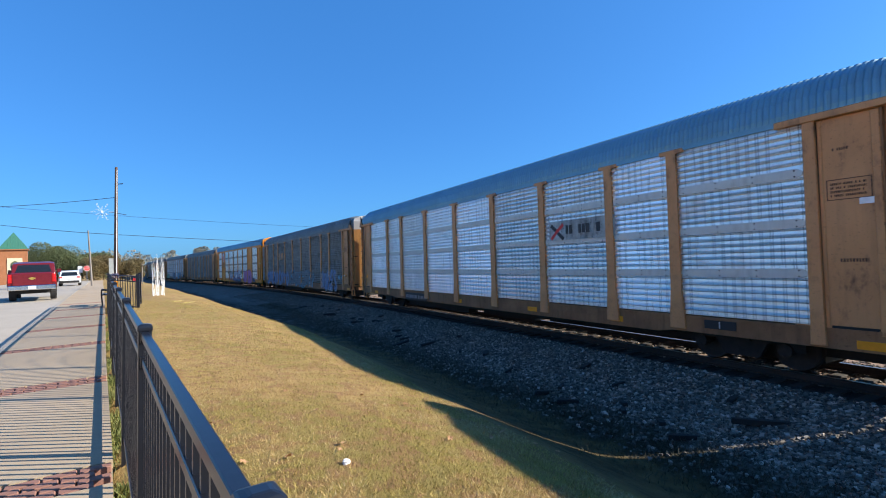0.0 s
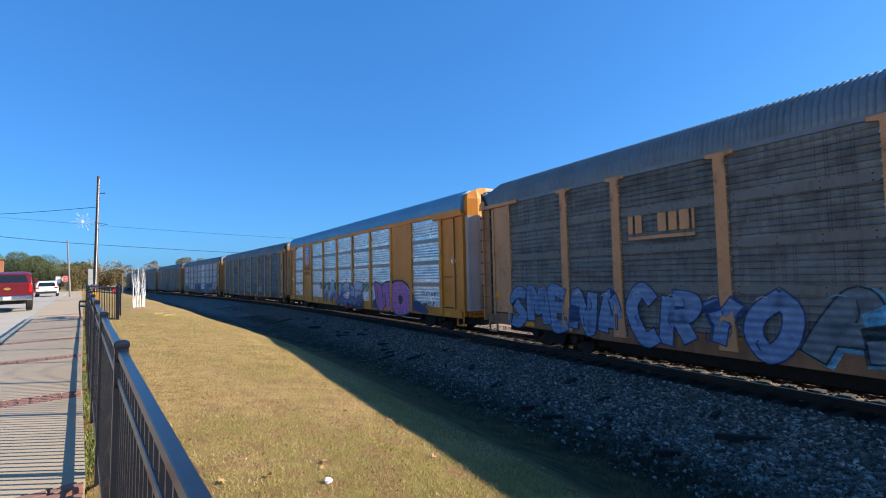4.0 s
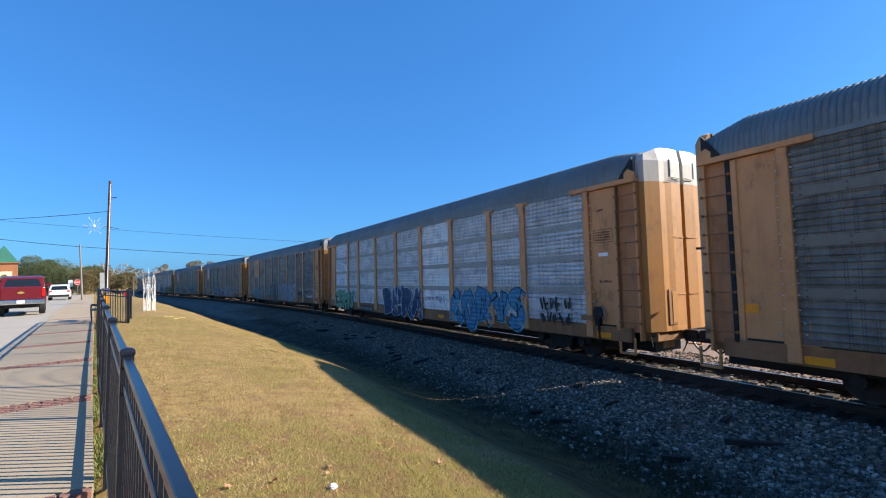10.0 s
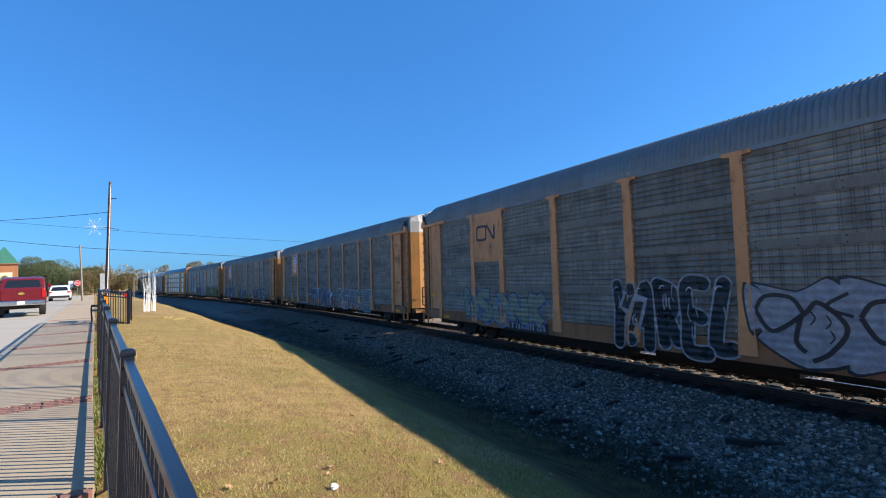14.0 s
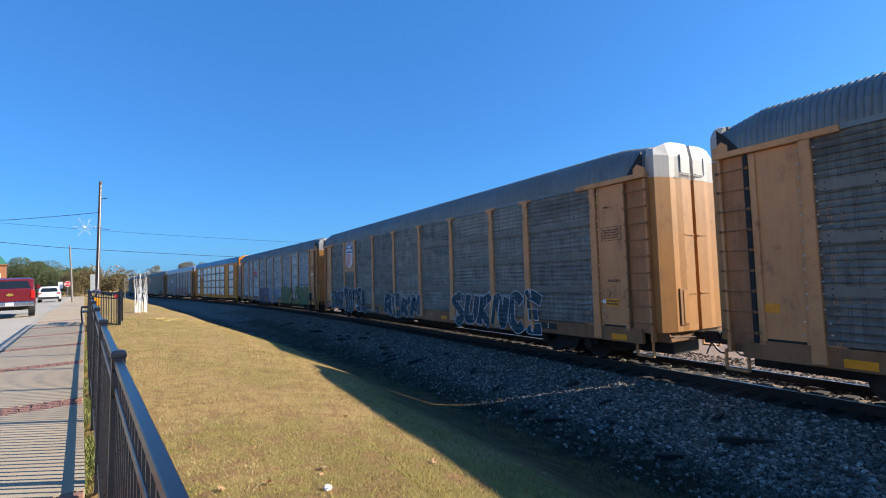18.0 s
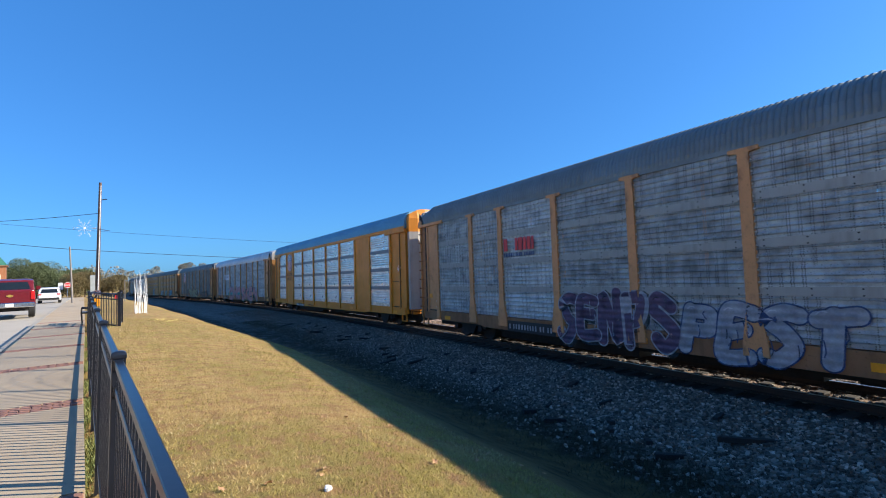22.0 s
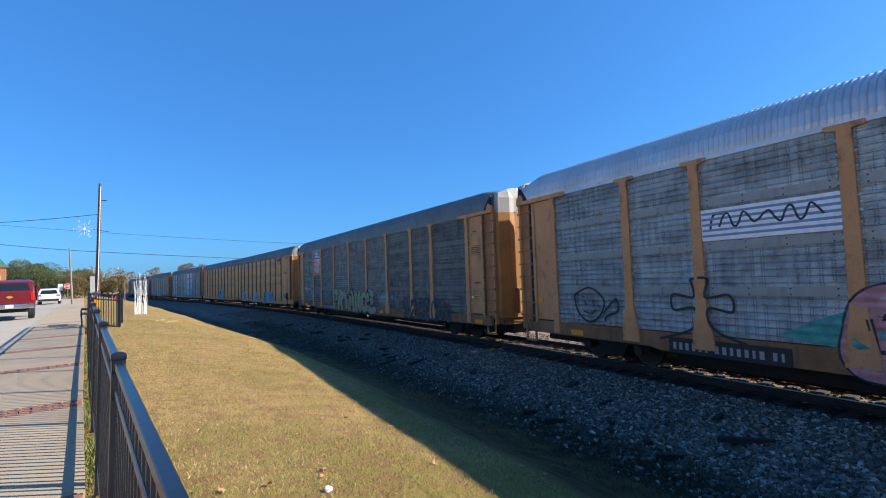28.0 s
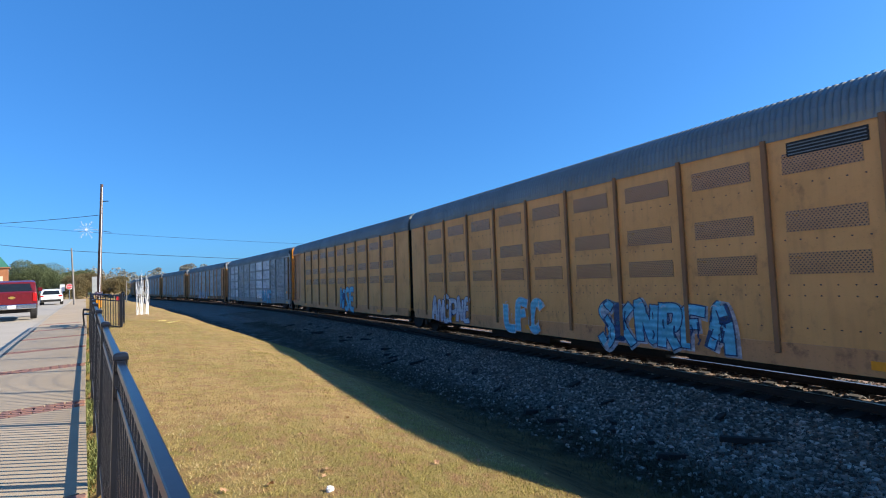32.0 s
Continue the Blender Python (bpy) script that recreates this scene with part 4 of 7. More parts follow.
def yellow_carrier(k, label):
    """A smoother yellow car with large pierced silver sheets in frames."""
    car = thing("railcar", label, "railcar", group="cars of the train")
    off = SHIFT[k]
    add_sills(car, off - 13.2, off + 13.2, YELLOW)
    put("brake_gear", belly_mesh(13.3), IRON, car, None, "black brake gear and beams under the floor")
    for z in (1.1, 3.0):
        put("deck", kept(("deck", 13.4), lambda: deck_mesh(13.4)), IRON, car, pose(0, 0, z))
    put("roof", roof_mesh(-13.33, 13.33, False, False, 0.13), BLUE_ROOF, car, pose(off, 0, 0.13), "smooth galvanised roof")
    build_ends(car, YELLOW, YELLOW, WHITE_END, False, off, 1.23)
    edges = (-11.72, -9.15, -7.0, -4.25, -1.4, 1.4, 4.13, 6.83, 9.0, 11.72)
    for sy in (-1, 1):
        rot = 0 if sy < 0 else 180
        edges = [x + off for x in edges] if sy < 0 else edges
        for x in edges:
            put("post", post_mesh("straight"), YELLOW, car, pose(x, sy * SIDE, 0, 0, 0, rot))
        for a, b in zip(edges, edges[1:]):
            if (a, b) in ((edges[1], edges[2]), (edges[7], edges[8])):
                bm = bmesh.new()
                box(bm, a, b, *sorted((sy * 1.46, sy * 1.53)), 1.0, 5.0)
                part("blank_panel", bm, YELLOW, car, "plain yellow steel panel")
            else:
                put("side_sheet", sheet_mesh(b - a - 0.12, 1.06, 5.0, foot=0.19, head=0.18, n=5), SILVER_OPEN, car, pose((a + b) / 2, sy * SIDE, 0, 0, 0, rot))
                if sy < 0:
                    for i in (1, 2, 3):
                        put("joint_strip", band_mesh(b - a - 0.22), STEEL_BAND if k == 9 else MID_BAND, car, pose((a + b) / 2, sy * SIDE, 1.06 + 0.985 * i))
        bm = bmesh.new()
        box(bm, off - 13.31, off + 13.31, *sorted((sy * 1.44, sy * 1.56)), 4.99, 5.17)
        part("top_rail", bm, YELLOW, car, "", 0.01)
    for sx in (1, -1):
        add_bogie(car, sx * 10.05, k)
        add_end_gear(car, sx, YELLOW)
    for x in (-10.5, -5.8, 2.0, 6.2, 12.2):
        put("reflector", kept("reflector", reflector_mesh), STRIPE, car, pose(x, -1.522, 0.80))
    return car


def tan_unit(k, front, half=10.75):
    """One body of a two-part carrier: tan sheets with pierced patches between ridges."""
    car = thing("railcar", "tan steel-sided railcar body with small pierced patches", "railcar", group="cars of the train")
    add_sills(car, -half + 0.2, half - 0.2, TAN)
    put("brake_gear", belly_mesh(half - 0.4), IRON, car, None, "black brake gear and beams under the floor")
    put("deck", kept(("deck", half - 0.3), lambda: deck_mesh(half - 0.3)), IRON, car, pose(0, 0, 3.0))
    out = 1 if front else -1
    put("roof", roof_mesh(-half + (0.0 if front else 0.2), half - (0.2 if front else 0.0), False, front), DARK_ROOF, car, None, "ribbed dark grey roof")
    step = 1.83
    xs = [-9.28 + step * i for i in range(10)]
    if not front:
        xs = sorted(-x for x in xs)
    for sy in (-1, 1):
        rot = 0 if sy < 0 else 180
        bm = bmesh.new()
        box(bm, -half + (0.05 if front else 2.30), half - (2.30 if front else 0.05), *sorted((sy * 1.44, sy * 1.50)), 0.95, 4.98)
        part("side_wall", bm, TAN_SIDE, car, "tan steel wall with bolt holes")
        for x in xs:
            put("ridge", post_mesh("ridge"), RIDGE, car, pose(x, sy * SIDE, 0, 0, 0, rot))
        for a, b in zip(xs, xs[1:]):
            for z in (4.45, 3.35, 2.55, 1.3):
                if z < 2 and int(a * 10) % 3:
                    continue
                put("pierced_patch", kept("patch", patch_mesh), PIERCED, car, pose((a + b) / 2, sy * 1.505, z))
    for sx in (1, -1):
        bm = bmesh.new()
        e = half - (0.52 if sx == out else 0.2)
        box(bm, *sorted((sx * (e - 0.1), sx * e)), -1.43, 1.43, 0.95, 4.98)
        part("end_wall", bm, TAN if sx == (1 if front else -1) else IRON, car)
    m0 = pose(out * (half - 0.39), 0, 0, 0, 0, 0 if out > 0 else 180)
    for sy in (-1, 1):
        leaf = put("end_door", end_leaf_mesh(sy, 0.17), LEAF_TAN, car, m0)
        put("upper_cap", end_cap_mesh(sy, 0.17), WHITE_END, leaf)
        for z in (1.9, 3.4):
            put("door_rib", kept(("rib", sy), lambda: door_rib_mesh(sy)), LEAF_TAN, leaf, pose(0, 0, z))
        if sy * out < 0:
            bm = bmesh.new()
            # Shade of the latch recess, painted as a raised brown patch.
            box(bm, 0.25, 0.331, -out * 0.66 - 0.16, -out * 0.66 + 0.16, 1.15, 2.05)
            part("latch_recess", bm, RIDGE, leaf, "dark brown raised patch for the shade of the latch recess")
        bm = bmesh.new()
        box(bm, 0.285, 0.345, *sorted((sy * 0.50, sy * 0.53)), 5.02, 5.48)
        part("cap_rod", bm, DARK_ROOF, leaf)
    bm = bmesh.new()
    box(bm, *sorted((out * (half - 0.67), out * (half - 0.21))), -1.2, 1.2, 0.72, 0.97)
    part("end_sill", bm, SILL_TAN, car, "", 0.02)
    corner_bay(car, out, TAN, half - 13.93)
    add_end_gear(car, out, TAN, half - 13.80)
    if front:
        hand_brake(car, half - 1.72, 1.50, True)
        plate(car, "stencil_panel", half - 3.05, half - 2.62, 1.25, 1.5, BLACK, -1.503)
        bars(car, half - 3.0, half - 2.66, 1.40, 0.05, SOFT_WHITE, 127, -1.516)
        bars(car, half - 3.0, half - 2.66, 1.30, 0.05, SOFT_WHITE, 128, -1.516)
        note = words(car, "EXCESS HEIGHT CAR", 0, 0, 0.085, BROWN_INK)
        note.matrix_basis = pose(half - 0.05, -0.28, 4.90, 90, 0, 92.6)
    add_bogie(car, out * (half - 2.6), k)
    if front:
        add_bogie(car, -half - 0.3, k)
    for x in (-7, -2, 3, 7):
        put("reflector", kept("reflector", reflector_mesh), STRIPE, car, pose(x, -1.522, 0.80))
    return car


def patch_mesh():
    bm = bmesh.new()
    box(bm, -0.62, 0.62, -0.008, 0.008, -0.2, 0.2)
    return mesh_of("pierced_patch", bm)


TAN_SIDE = painted("tan_side_steel", (0.68, 0.335, 0.10), 0.6, 0.3, 0.25)
RIDGE = painted("dark_ridge", (0.26, 0.125, 0.05), 0.7, 0.4)
PIERCED = punched_sheet("pierced_steel", (0.46, 0.215, 0.066), (0.33, 0.15, 0.048), False, 0.0, 0.062, 0.04, 0.013)


# ---- painted graffiti ----
SURFACE = [POST_X]  # posts of the car that is being painted


def depth_at(x):
    """The face of the side at x: posts stand proud of the sheets."""
    return 1.582 if any(abs(x - p) < 0.125 for p in SURFACE[0]) else 1.549


def stroke(bm, pts, width, layer, steps=10, flat=None):
    """A painted line of one width along a soft curve, lying on the car's side."""
    line = []
    for i in range(len(pts) - 1):
        p0, p1, p2, p3 = pts[max(i - 1, 0)], pts[i], pts[i + 1], pts[min(i + 2, len(pts) - 1)]
        for j in range(steps):
            t = j / steps
            line.append(tuple(0.5 * (2 * b + (c - a) * t + (2 * a - 5 * b + 4 * c - d) * t * t + (3 * b - a - 3 * c + d) * t ** 3) for a, b, c, d in zip(p0, p1, p2, p3)))
    line.append(pts[-1])
    left, right = [], []
    for i, p in enumerate(line):
        a, b = line[max(i - 1, 0)], line[min(i + 1, len(line) - 1)]
        d = math.hypot(b[0] - a[0], b[1] - a[1]) or 1.0
        nx, nz = -(b[1] - a[1]) / d * width / 2, (b[0] - a[0]) / d * width / 2
        for side, sgn in ((left, 1), (right, -1)):
            x, z = p[0] + sgn * nx, p[1] + sgn * nz
            side.append(bm.verts.new((x, -((flat or depth_at(x)) + 0.002 * layer), z)))
    for i in range(len(line) - 1):
        bm.faces.new((left[i], right[i], right[i + 1], left[i + 1]))


def blob(bm, pts, layer, flat=None, soft=1.0):
    """A filled soft shape as a fan."""
    cx, cz = sum(p[0] for p in pts) / len(pts), sum(p[1] for p in pts) / len(pts)
    ring = []
    n = len(pts)
    for i in range(n):
        for j in range(5):
            t = j / 5
            p0, p1, p2, p3 = pts[i - 1], pts[i], pts[(i + 1) % n], pts[(i + 2) % n]
            bent = tuple(0.5 * (2 * b + (c - a) * t + (2 * a - 5 * b + 4 * c - d) * t * t + (3 * b - a - 3 * c + d) * t ** 3) for a, b, c, d in zip(p0, p1, p2, p3))
            ring.append(tuple(soft * e + (1 - soft) * (b + (c - b) * t) for e, b, c in zip(bent, p1, p2)))
    rows = []
    for f in (1.0, 0.75, 0.5, 0.25):
        rows.append([bm.verts.new((cx + (x - cx) * f, -((flat or depth_at(cx + (x - cx) * f)) + 0.002 * layer), cz + (z - cz) * f)) for x, z in ring])
    for a, b in zip(rows, rows[1:]):
        for i in range(len(ring)):
            bm.faces.new((a[i], a[(i + 1) % len(ring)], b[(i + 1) % len(ring)], b[i]))
    bm.faces.new(rows[-1])


# bare skeletons of sprayed letter shapes in a unit box: curves through their points
GLYPHS = {
    "A": (((0, 0), (0.2, 0.5), (0.45, 1), (0.75, 0.55), (1, 0)), ((0.2, 0.36), (0.8, 0.36))),
    "B": (((0.08, 0), (0.05, 1)), ((0.05, 1), (0.75, 0.92), (0.7, 0.6), (0.12, 0.54)), ((0.12, 0.54), (0.95, 0.45), (0.85, 0.08), (0.08, 0.02))),
    "C": (((1, 0.85), (0.6, 1), (0.12, 0.8), (0.05, 0.3), (0.5, 0.02), (1, 0.14)),),
    "D": (((0.08, 0), (0.05, 1)), ((0.05, 1), (0.75, 0.88), (0.97, 0.5), (0.75, 0.1), (0.08, 0.02))),
    "E": (((0.95, 0.97), (0.1, 1), (0.05, 0.5), (0.1, 0.02), (1, 0.03)), ((0.1, 0.52), (0.8, 0.55))),
    "F": (((1, 0.95), (0.1, 1), (0.08, 0.5), (0.12, 0)), ((0.1, 0.55), (0.8, 0.57))),
    "H": (((0.08, 0), (0.08, 1)), ((0.1, 0.5), (0.9, 0.52)), ((0.92, 0), (0.9, 1))),
    "I": (((0.5, 0), (0.5, 1)),),
    "K": (((0.1, 0), (0.08, 1)), ((0.9, 1), (0.2, 0.5), (1, 0))),
    "L": (((0.15, 1), (0.1, 0.1), (0.95, 0.05)),),
    "M": (((0, 0), (0.12, 1), (0.5, 0.35), (0.88, 1), (1, 0)),),
    "N": (((0.05, 0), (0.08, 1), (0.5, 0.5), (0.95, 0.05), (0.97, 1)),),
    "O": (((0.5, 1), (0.08, 0.75), (0.08, 0.25), (0.5, 0), (0.92, 0.25), (0.92, 0.75), (0.5, 1)),),
    "P": (((0.1, 0), (0.05, 1)), ((0.05, 1), (0.9, 0.9), (0.85, 0.5), (0.12, 0.42))),
    "R": (((0.08, 0), (0.05, 1)), ((0.05, 1), (0.88, 0.9), (0.8, 0.56), (0.15, 0.48)), ((0.4, 0.48), (1, 0))),
    "S": (((0.95, 0.88), (0.5, 1), (0.08, 0.8), (0.5, 0.52), (0.93, 0.25), (0.5, 0), (0.05, 0.12)),),
    "T": (((0, 0.95), (1, 0.97)), ((0.5, 0.95), (0.48, 0))),
    "U": (((0.05, 1), (0.1, 0.2), (0.5, 0), (0.9, 0.2), (0.95, 1)),),
    "Y": (((0, 1), (0.5, 0.5), (1, 1)), ((0.5, 0.5), (0.45, 0)))}


SPRAYED = {}


def sprayed(mat, low=0.62, high=0.94):
    """A worn, thin coat of the same paint, through which the sheet shows in patches."""
    if (mat.name, low) not in SPRAYED:
        m = mat.copy()
        m.name = "sprayed_" + mat.name
        tree = m.node_tree
        at = tree.nodes.new("ShaderNodeTexCoord")
        rough = tree.nodes.new("ShaderNodeTexNoise")
        rough.inputs["Scale"].default_value, rough.inputs["Detail"].default_value, rough.inputs["Roughness"].default_value = 4.5, 6.0, 0.72
        span = tree.nodes.new("ShaderNodeMapRange")
        span.inputs["From Min"].default_value, span.inputs["From Max"].default_value = 0.38, 0.62
        span.inputs["To Min"].default_value, span.inputs["To Max"].default_value = low, high
        tree.links.new(at.outputs["Object"], rough.inputs["Vector"])
        tree.links.new(rough.outputs["Fac"], span.inputs["Value"])
        coat = next(q for q in tree.nodes if q.type == "BSDF_PRINCIPLED")
        tree.links.new(span.outputs["Result"], coat.inputs["Alpha"])
        # the coat follows the ribs of the sheet below
        part_z = tree.nodes.new("ShaderNodeSeparateXYZ")
        wave = tree.nodes.new("ShaderNodeMath")
        wave.operation = "SINE"
        turns = tree.nodes.new("ShaderNodeMath")
        turns.operation = "MULTIPLY"
        turns.inputs[1].default_value = 2 * math.pi / 0.159
        relief = tree.nodes.new("ShaderNodeBump")
        relief.inputs["Strength"].default_value, relief.inputs["Distance"].default_value = 0.5, 0.014
        tree.links.new(at.outputs["Object"], part_z.inputs["Vector"])
        tree.links.new(part_z.outputs["Z"], turns.inputs[0])
        tree.links.new(turns.outputs["Value"], wave.inputs[0])
        tree.links.new(wave.outputs["Value"], relief.inputs["Height"])
        tree.links.new(relief.outputs["Normal"], coat.inputs["Normal"])
        SPRAYED[(mat.name, low)] = m
    return SPRAYED[(mat.name, low)]


def graffiti(car, x0, x1, z0, z1, fill, outline, seed, shapes="RENC", shade=None, fat=1.0, cuts=2):
    """A sprayed piece: a row of thick bent strokes, each with an outline, over a darker halo; neighbours overlap in turn."""
    rnd = random.Random(seed)
    SURFACE[0] = POSTS.get(car.name, POST_X)
    z0 = max(z0, 0.62)
    n = len(shapes)
    w, h = (x1 - x0) / n, z1 - z0
    line = 0.026 * h
    body = min(0.36 * w, 0.31 * h) * (0.8 + 0.2 * fat)
    layers = {"out": bmesh.new(), "under": bmesh.new(), "fill": bmesh.new(), "ink": bmesh.new(), "shine": bmesh.new()}
    for i, glyph in enumerate(shapes):
        up = 2 * (i % 2)
        cx, cz = x0 + (i + 0.5) * w, z0 + h * 0.5 + rnd.uniform(-0.04, 0.04) * h
        lean, wide, tall = rnd.uniform(-0.10, 0.16) * w, (w * 1.06 - body) * rnd.uniform(0.94, 1.1), (h - body * 0.9) * rnd.uniform(0.93, 1.06)
        for pts in GLYPHS[glyph]:
            bent = [(cx + (a - 0.5) * wide + lean * (2 * b - 1) + rnd.uniform(-0.06, 0.06) * w, cz + (b - 0.5) * tall + rnd.uniform(-0.06, 0.06) * h) for a, b in pts]
            ends = [(2 * bent[0][0] - bent[1][0], 2 * bent[0][1] - bent[1][1]), (2 * bent[-1][0] - bent[-2][0], 2 * bent[-1][1] - bent[-2][1])]
            long = [tuple(p + (e - p) * line / max(0.05, math.dist(bent[j], ends[k])) for p, e in zip(bent[j], ends[k])) for j, k in ((0, 0), (-1, 1))]
            grown = [long[0], *bent[1:-1], long[1]]
            if shade:
                stroke(layers["under"], [(a + 1.6 * line, b - 1.2 * line) for a, b in grown], body + 4.0 * line, 0, 8)
            stroke(layers["out"], grown, body + 2 * line, 2 + up, 8)
            stroke(layers["fill"], bent, body, 3 + up, 8)
            if fat > 1.05:
                for ex, ez in (bent[0], bent[-1]):
                    ring = [(math.cos(q * math.pi / 4), math.sin(q * math.pi / 4)) for q in range(8)]
                    blob(layers["out"], [(ex + (0.5 * body + line) * p, ez + (0.5 * body + line) * q) for p, q in ring], 2 + up)
                    blob(layers["fill"], [(ex + 0.5 * body * p, ez + 0.5 * body * q) for p, q in ring], 3 + up)
        for c in range(rnd.choice((cuts - 1, cuts, cuts + 1))):  # cut strokes
            bx, bz, d = cx + rnd.uniform(-0.35, 0.35) * w, cz + rnd.uniform(-0.38, 0.2) * h, rnd.uniform(-0.1, 0.1) * w
            stroke(layers["ink"], [(bx, bz), (bx + d, bz + 0.1 * h), (bx + d * 0.4, bz + rnd.uniform(0.14, 0.3) * h)], line * rnd.uniform(0.5, 0.9) * (1.0 if cuts < 4 else 1.7), 6, 5)
        bx, bz = cx - 0.3 * w, cz + 0.36 * h
        stroke(layers["shine"], [(bx, bz), (bx + 0.10 * w, bz + 0.05 * h), (bx + 0.22 * w, bz + 0.04 * h)], line * 0.6, 6, 5)
    top = None
    for key, mat in (("out", outline), ("under", shade), ("fill", fill), ("ink", outline), ("shine", shade if shade not in (None, outline) else SOFT_WHITE)):
        if mat is None or (key == "shine" and mat is fill):
            layers[key].free()
            continue
        made = part("graffiti" if key == "out" else "paint_layer", layers[key], sprayed(mat, *{"fill": (0.70, 1.0), "under": (0.35, 0.85)}.get(key, (0.66, 0.96))), car if key == "out" else top, "sprayed graffiti of thick outlined strokes" if key == "out" else "")
        tagged(made, kind="stuff")
        top = top or made


def scribble(car, x0, x1, z0, z1, ink, seed, width=0.03, loops=9, flat=None):
    rnd = random.Random(seed)
    bm = bmesh.new()
    step = (x1 - x0) / loops
    for i in range(loops):
        a, h = x0 + i * step, z1 - z0
        pts = []
        for j in range(rnd.choice((3, 4, 5))):
            pts.append((a + rnd.uniform(-0.1, 0.95) * step, z0 + h * (rnd.uniform(0.0, 0.35) if j % 2 else rnd.uniform(0.55, 1.0))))
        stroke(bm, pts, width, 3, 4, flat)
        if rnd.random() < 0.5:
            q = z0 + h * rnd.uniform(0.3, 0.7)
            stroke(bm, [(a, q), (a + step * 0.8, q + rnd.uniform(-0.1, 0.15) * h)], width, 3, 2, flat)
    part("graffiti", bm, ink, car, "thin sprayed scribble")


# ---- the train ----
CARS = {}  # number along the train: (object, place of its middle at 16 s, distance to its turning points)
SPEED, SLOWING, PITCH = 10.81, -0.0046, 28.6
GAP_ZERO = -171.82 + 0.35  # front coupling of car 0 at 16 s


def front_of(k):
    """The coupling in front of car k, at 16 s."""
    return GAP_ZERO + PITCH * k if k <= 12 else GAP_ZERO + PITCH * 12 + 44.0 + PITCH * (k - 13)


GREY_LABEL = "grimy grey covered car carrier with tan posts"
LOOKS = {
    -1: ("grey", GREY_LABEL), 0: ("silver", "bright silver corrugated car carrier with tan posts"), 1: ("grey", "grimy grey car carrier with blue and black graffiti"),
    2: ("yellow", "yellow car carrier with pierced silver panels and pink graffiti"), 3: ("grey", "grimy grey car carrier with a small white scribble"),
    4: ("mid", "worn silver car carrier with blue and green graffiti"), 5: ("grey", "grimy grey car carrier with white and black graffiti"),
    6: ("grey", "grimy grey car carrier with a shield badge and navy graffiti"), 7: ("grey", "grimy grey car carrier with black and white graffiti"),
    8: ("mid", "worn silver car carrier with green and white graffiti"), 9: ("yellow", "clean yellow car carrier with pierced silver panels"),
    10: ("pale", "weathered silver car carrier with pale roof and rose graffiti"), 11: ("grey", "grimy grey car carrier with olive graffiti and shield badge"),
    13: ("silver_yellow", "silver car carrier with yellow ends"), 14: ("mid", "worn silver-grey car carrier with tan posts"), 15: ("mid", "worn silver-grey car carrier with tan posts"),
    16: ("mid", "worn silver-grey car carrier with tan posts"), 17: ("mid", "worn silver-grey car carrier with tan posts"), 18: ("grey", GREY_LABEL),
    19: ("mid", "worn silver-grey car carrier with tan posts"), 20: ("grey", GREY_LABEL), 21: ("grey", GREY_LABEL)}
for k, (kind, label) in LOOKS.items():
    if kind == "grey":
        car = autorack(k, [GREY], TAN, DARK_ROOF, BLEACHED_TAN if k == 3 else WHITE_END, BLEACHED_TAN if k == 3 else LEAF_TAN, label, "flared" if k in (6, 7, 8, 10, 11) else "slim")
    elif kind == "silver":
        car = autorack(k, [SILVER], TAN, BLUE_ROOF, WHITE_END, LEAF_TAN, label, "flared" if k in (6, 7, 8, 10, 11) else "slim")
    elif kind == "mid":
        car = autorack(k, [PALE_SHEET if k == 4 else MIDGREY], TAN, DARK_ROOF, WHITE_END, LEAF_TAN, label, "flared" if k in (6, 7, 8, 10, 11) else "slim")
    elif kind == "pale":
        car = autorack(k, [MIDGREY], TAN, PALE_ROOF, WHITE_END, LEAF_TAN, label, "flared" if k in (6, 7, 8, 10, 11) else "slim")
    elif kind == "silver_yellow":
        car = autorack(k, [PALE_SHEET, MIDGREY], MID_BAND, DARK_ROOF, YELLOW, YELLOW, label, "slim")
    else:
        car = yellow_carrier(k, label)
    CARS[k] = (car, front_of(k) + PITCH / 2, 10.05)
unit_a, unit_b = tan_unit(12, True), tan_unit(12, False)
CARS[12] = (unit_a, front_of(12) + 11.15, 9.0)
CARS[12.5] = (unit_b, front_of(12) + 33.0, 9.0)


def car(k):
    return CARS[k][0]


def number_plate_bars(k, x0, x1, seed, white=True):
    """The car's reporting mark on a black patch of the sill, as bars."""
    plate(car(k), "mark_panel", x0, x1, 0.60, 0.96, BLACK, -1.523)
    bars(car(k), x0 + 0.12, x1 - 0.1, 0.69, 0.16, GREY_MARK, seed, -1.536, 0.5)


def badge_plate(k, shield_size=1.25):
    """Tan plate in the narrow bay with a shield badge on it."""
    d = SHIFT.get(k, 0.0)
    plate(car(k), "badge_plate", d - 8.87, d - 7.14, 3.05, 4.92, TAN, -1.540, "tan steel plate", 0.02)
    shield(car(k), d - 8.0, 4.08, shield_size, shield_size * 1.22, -1.561)


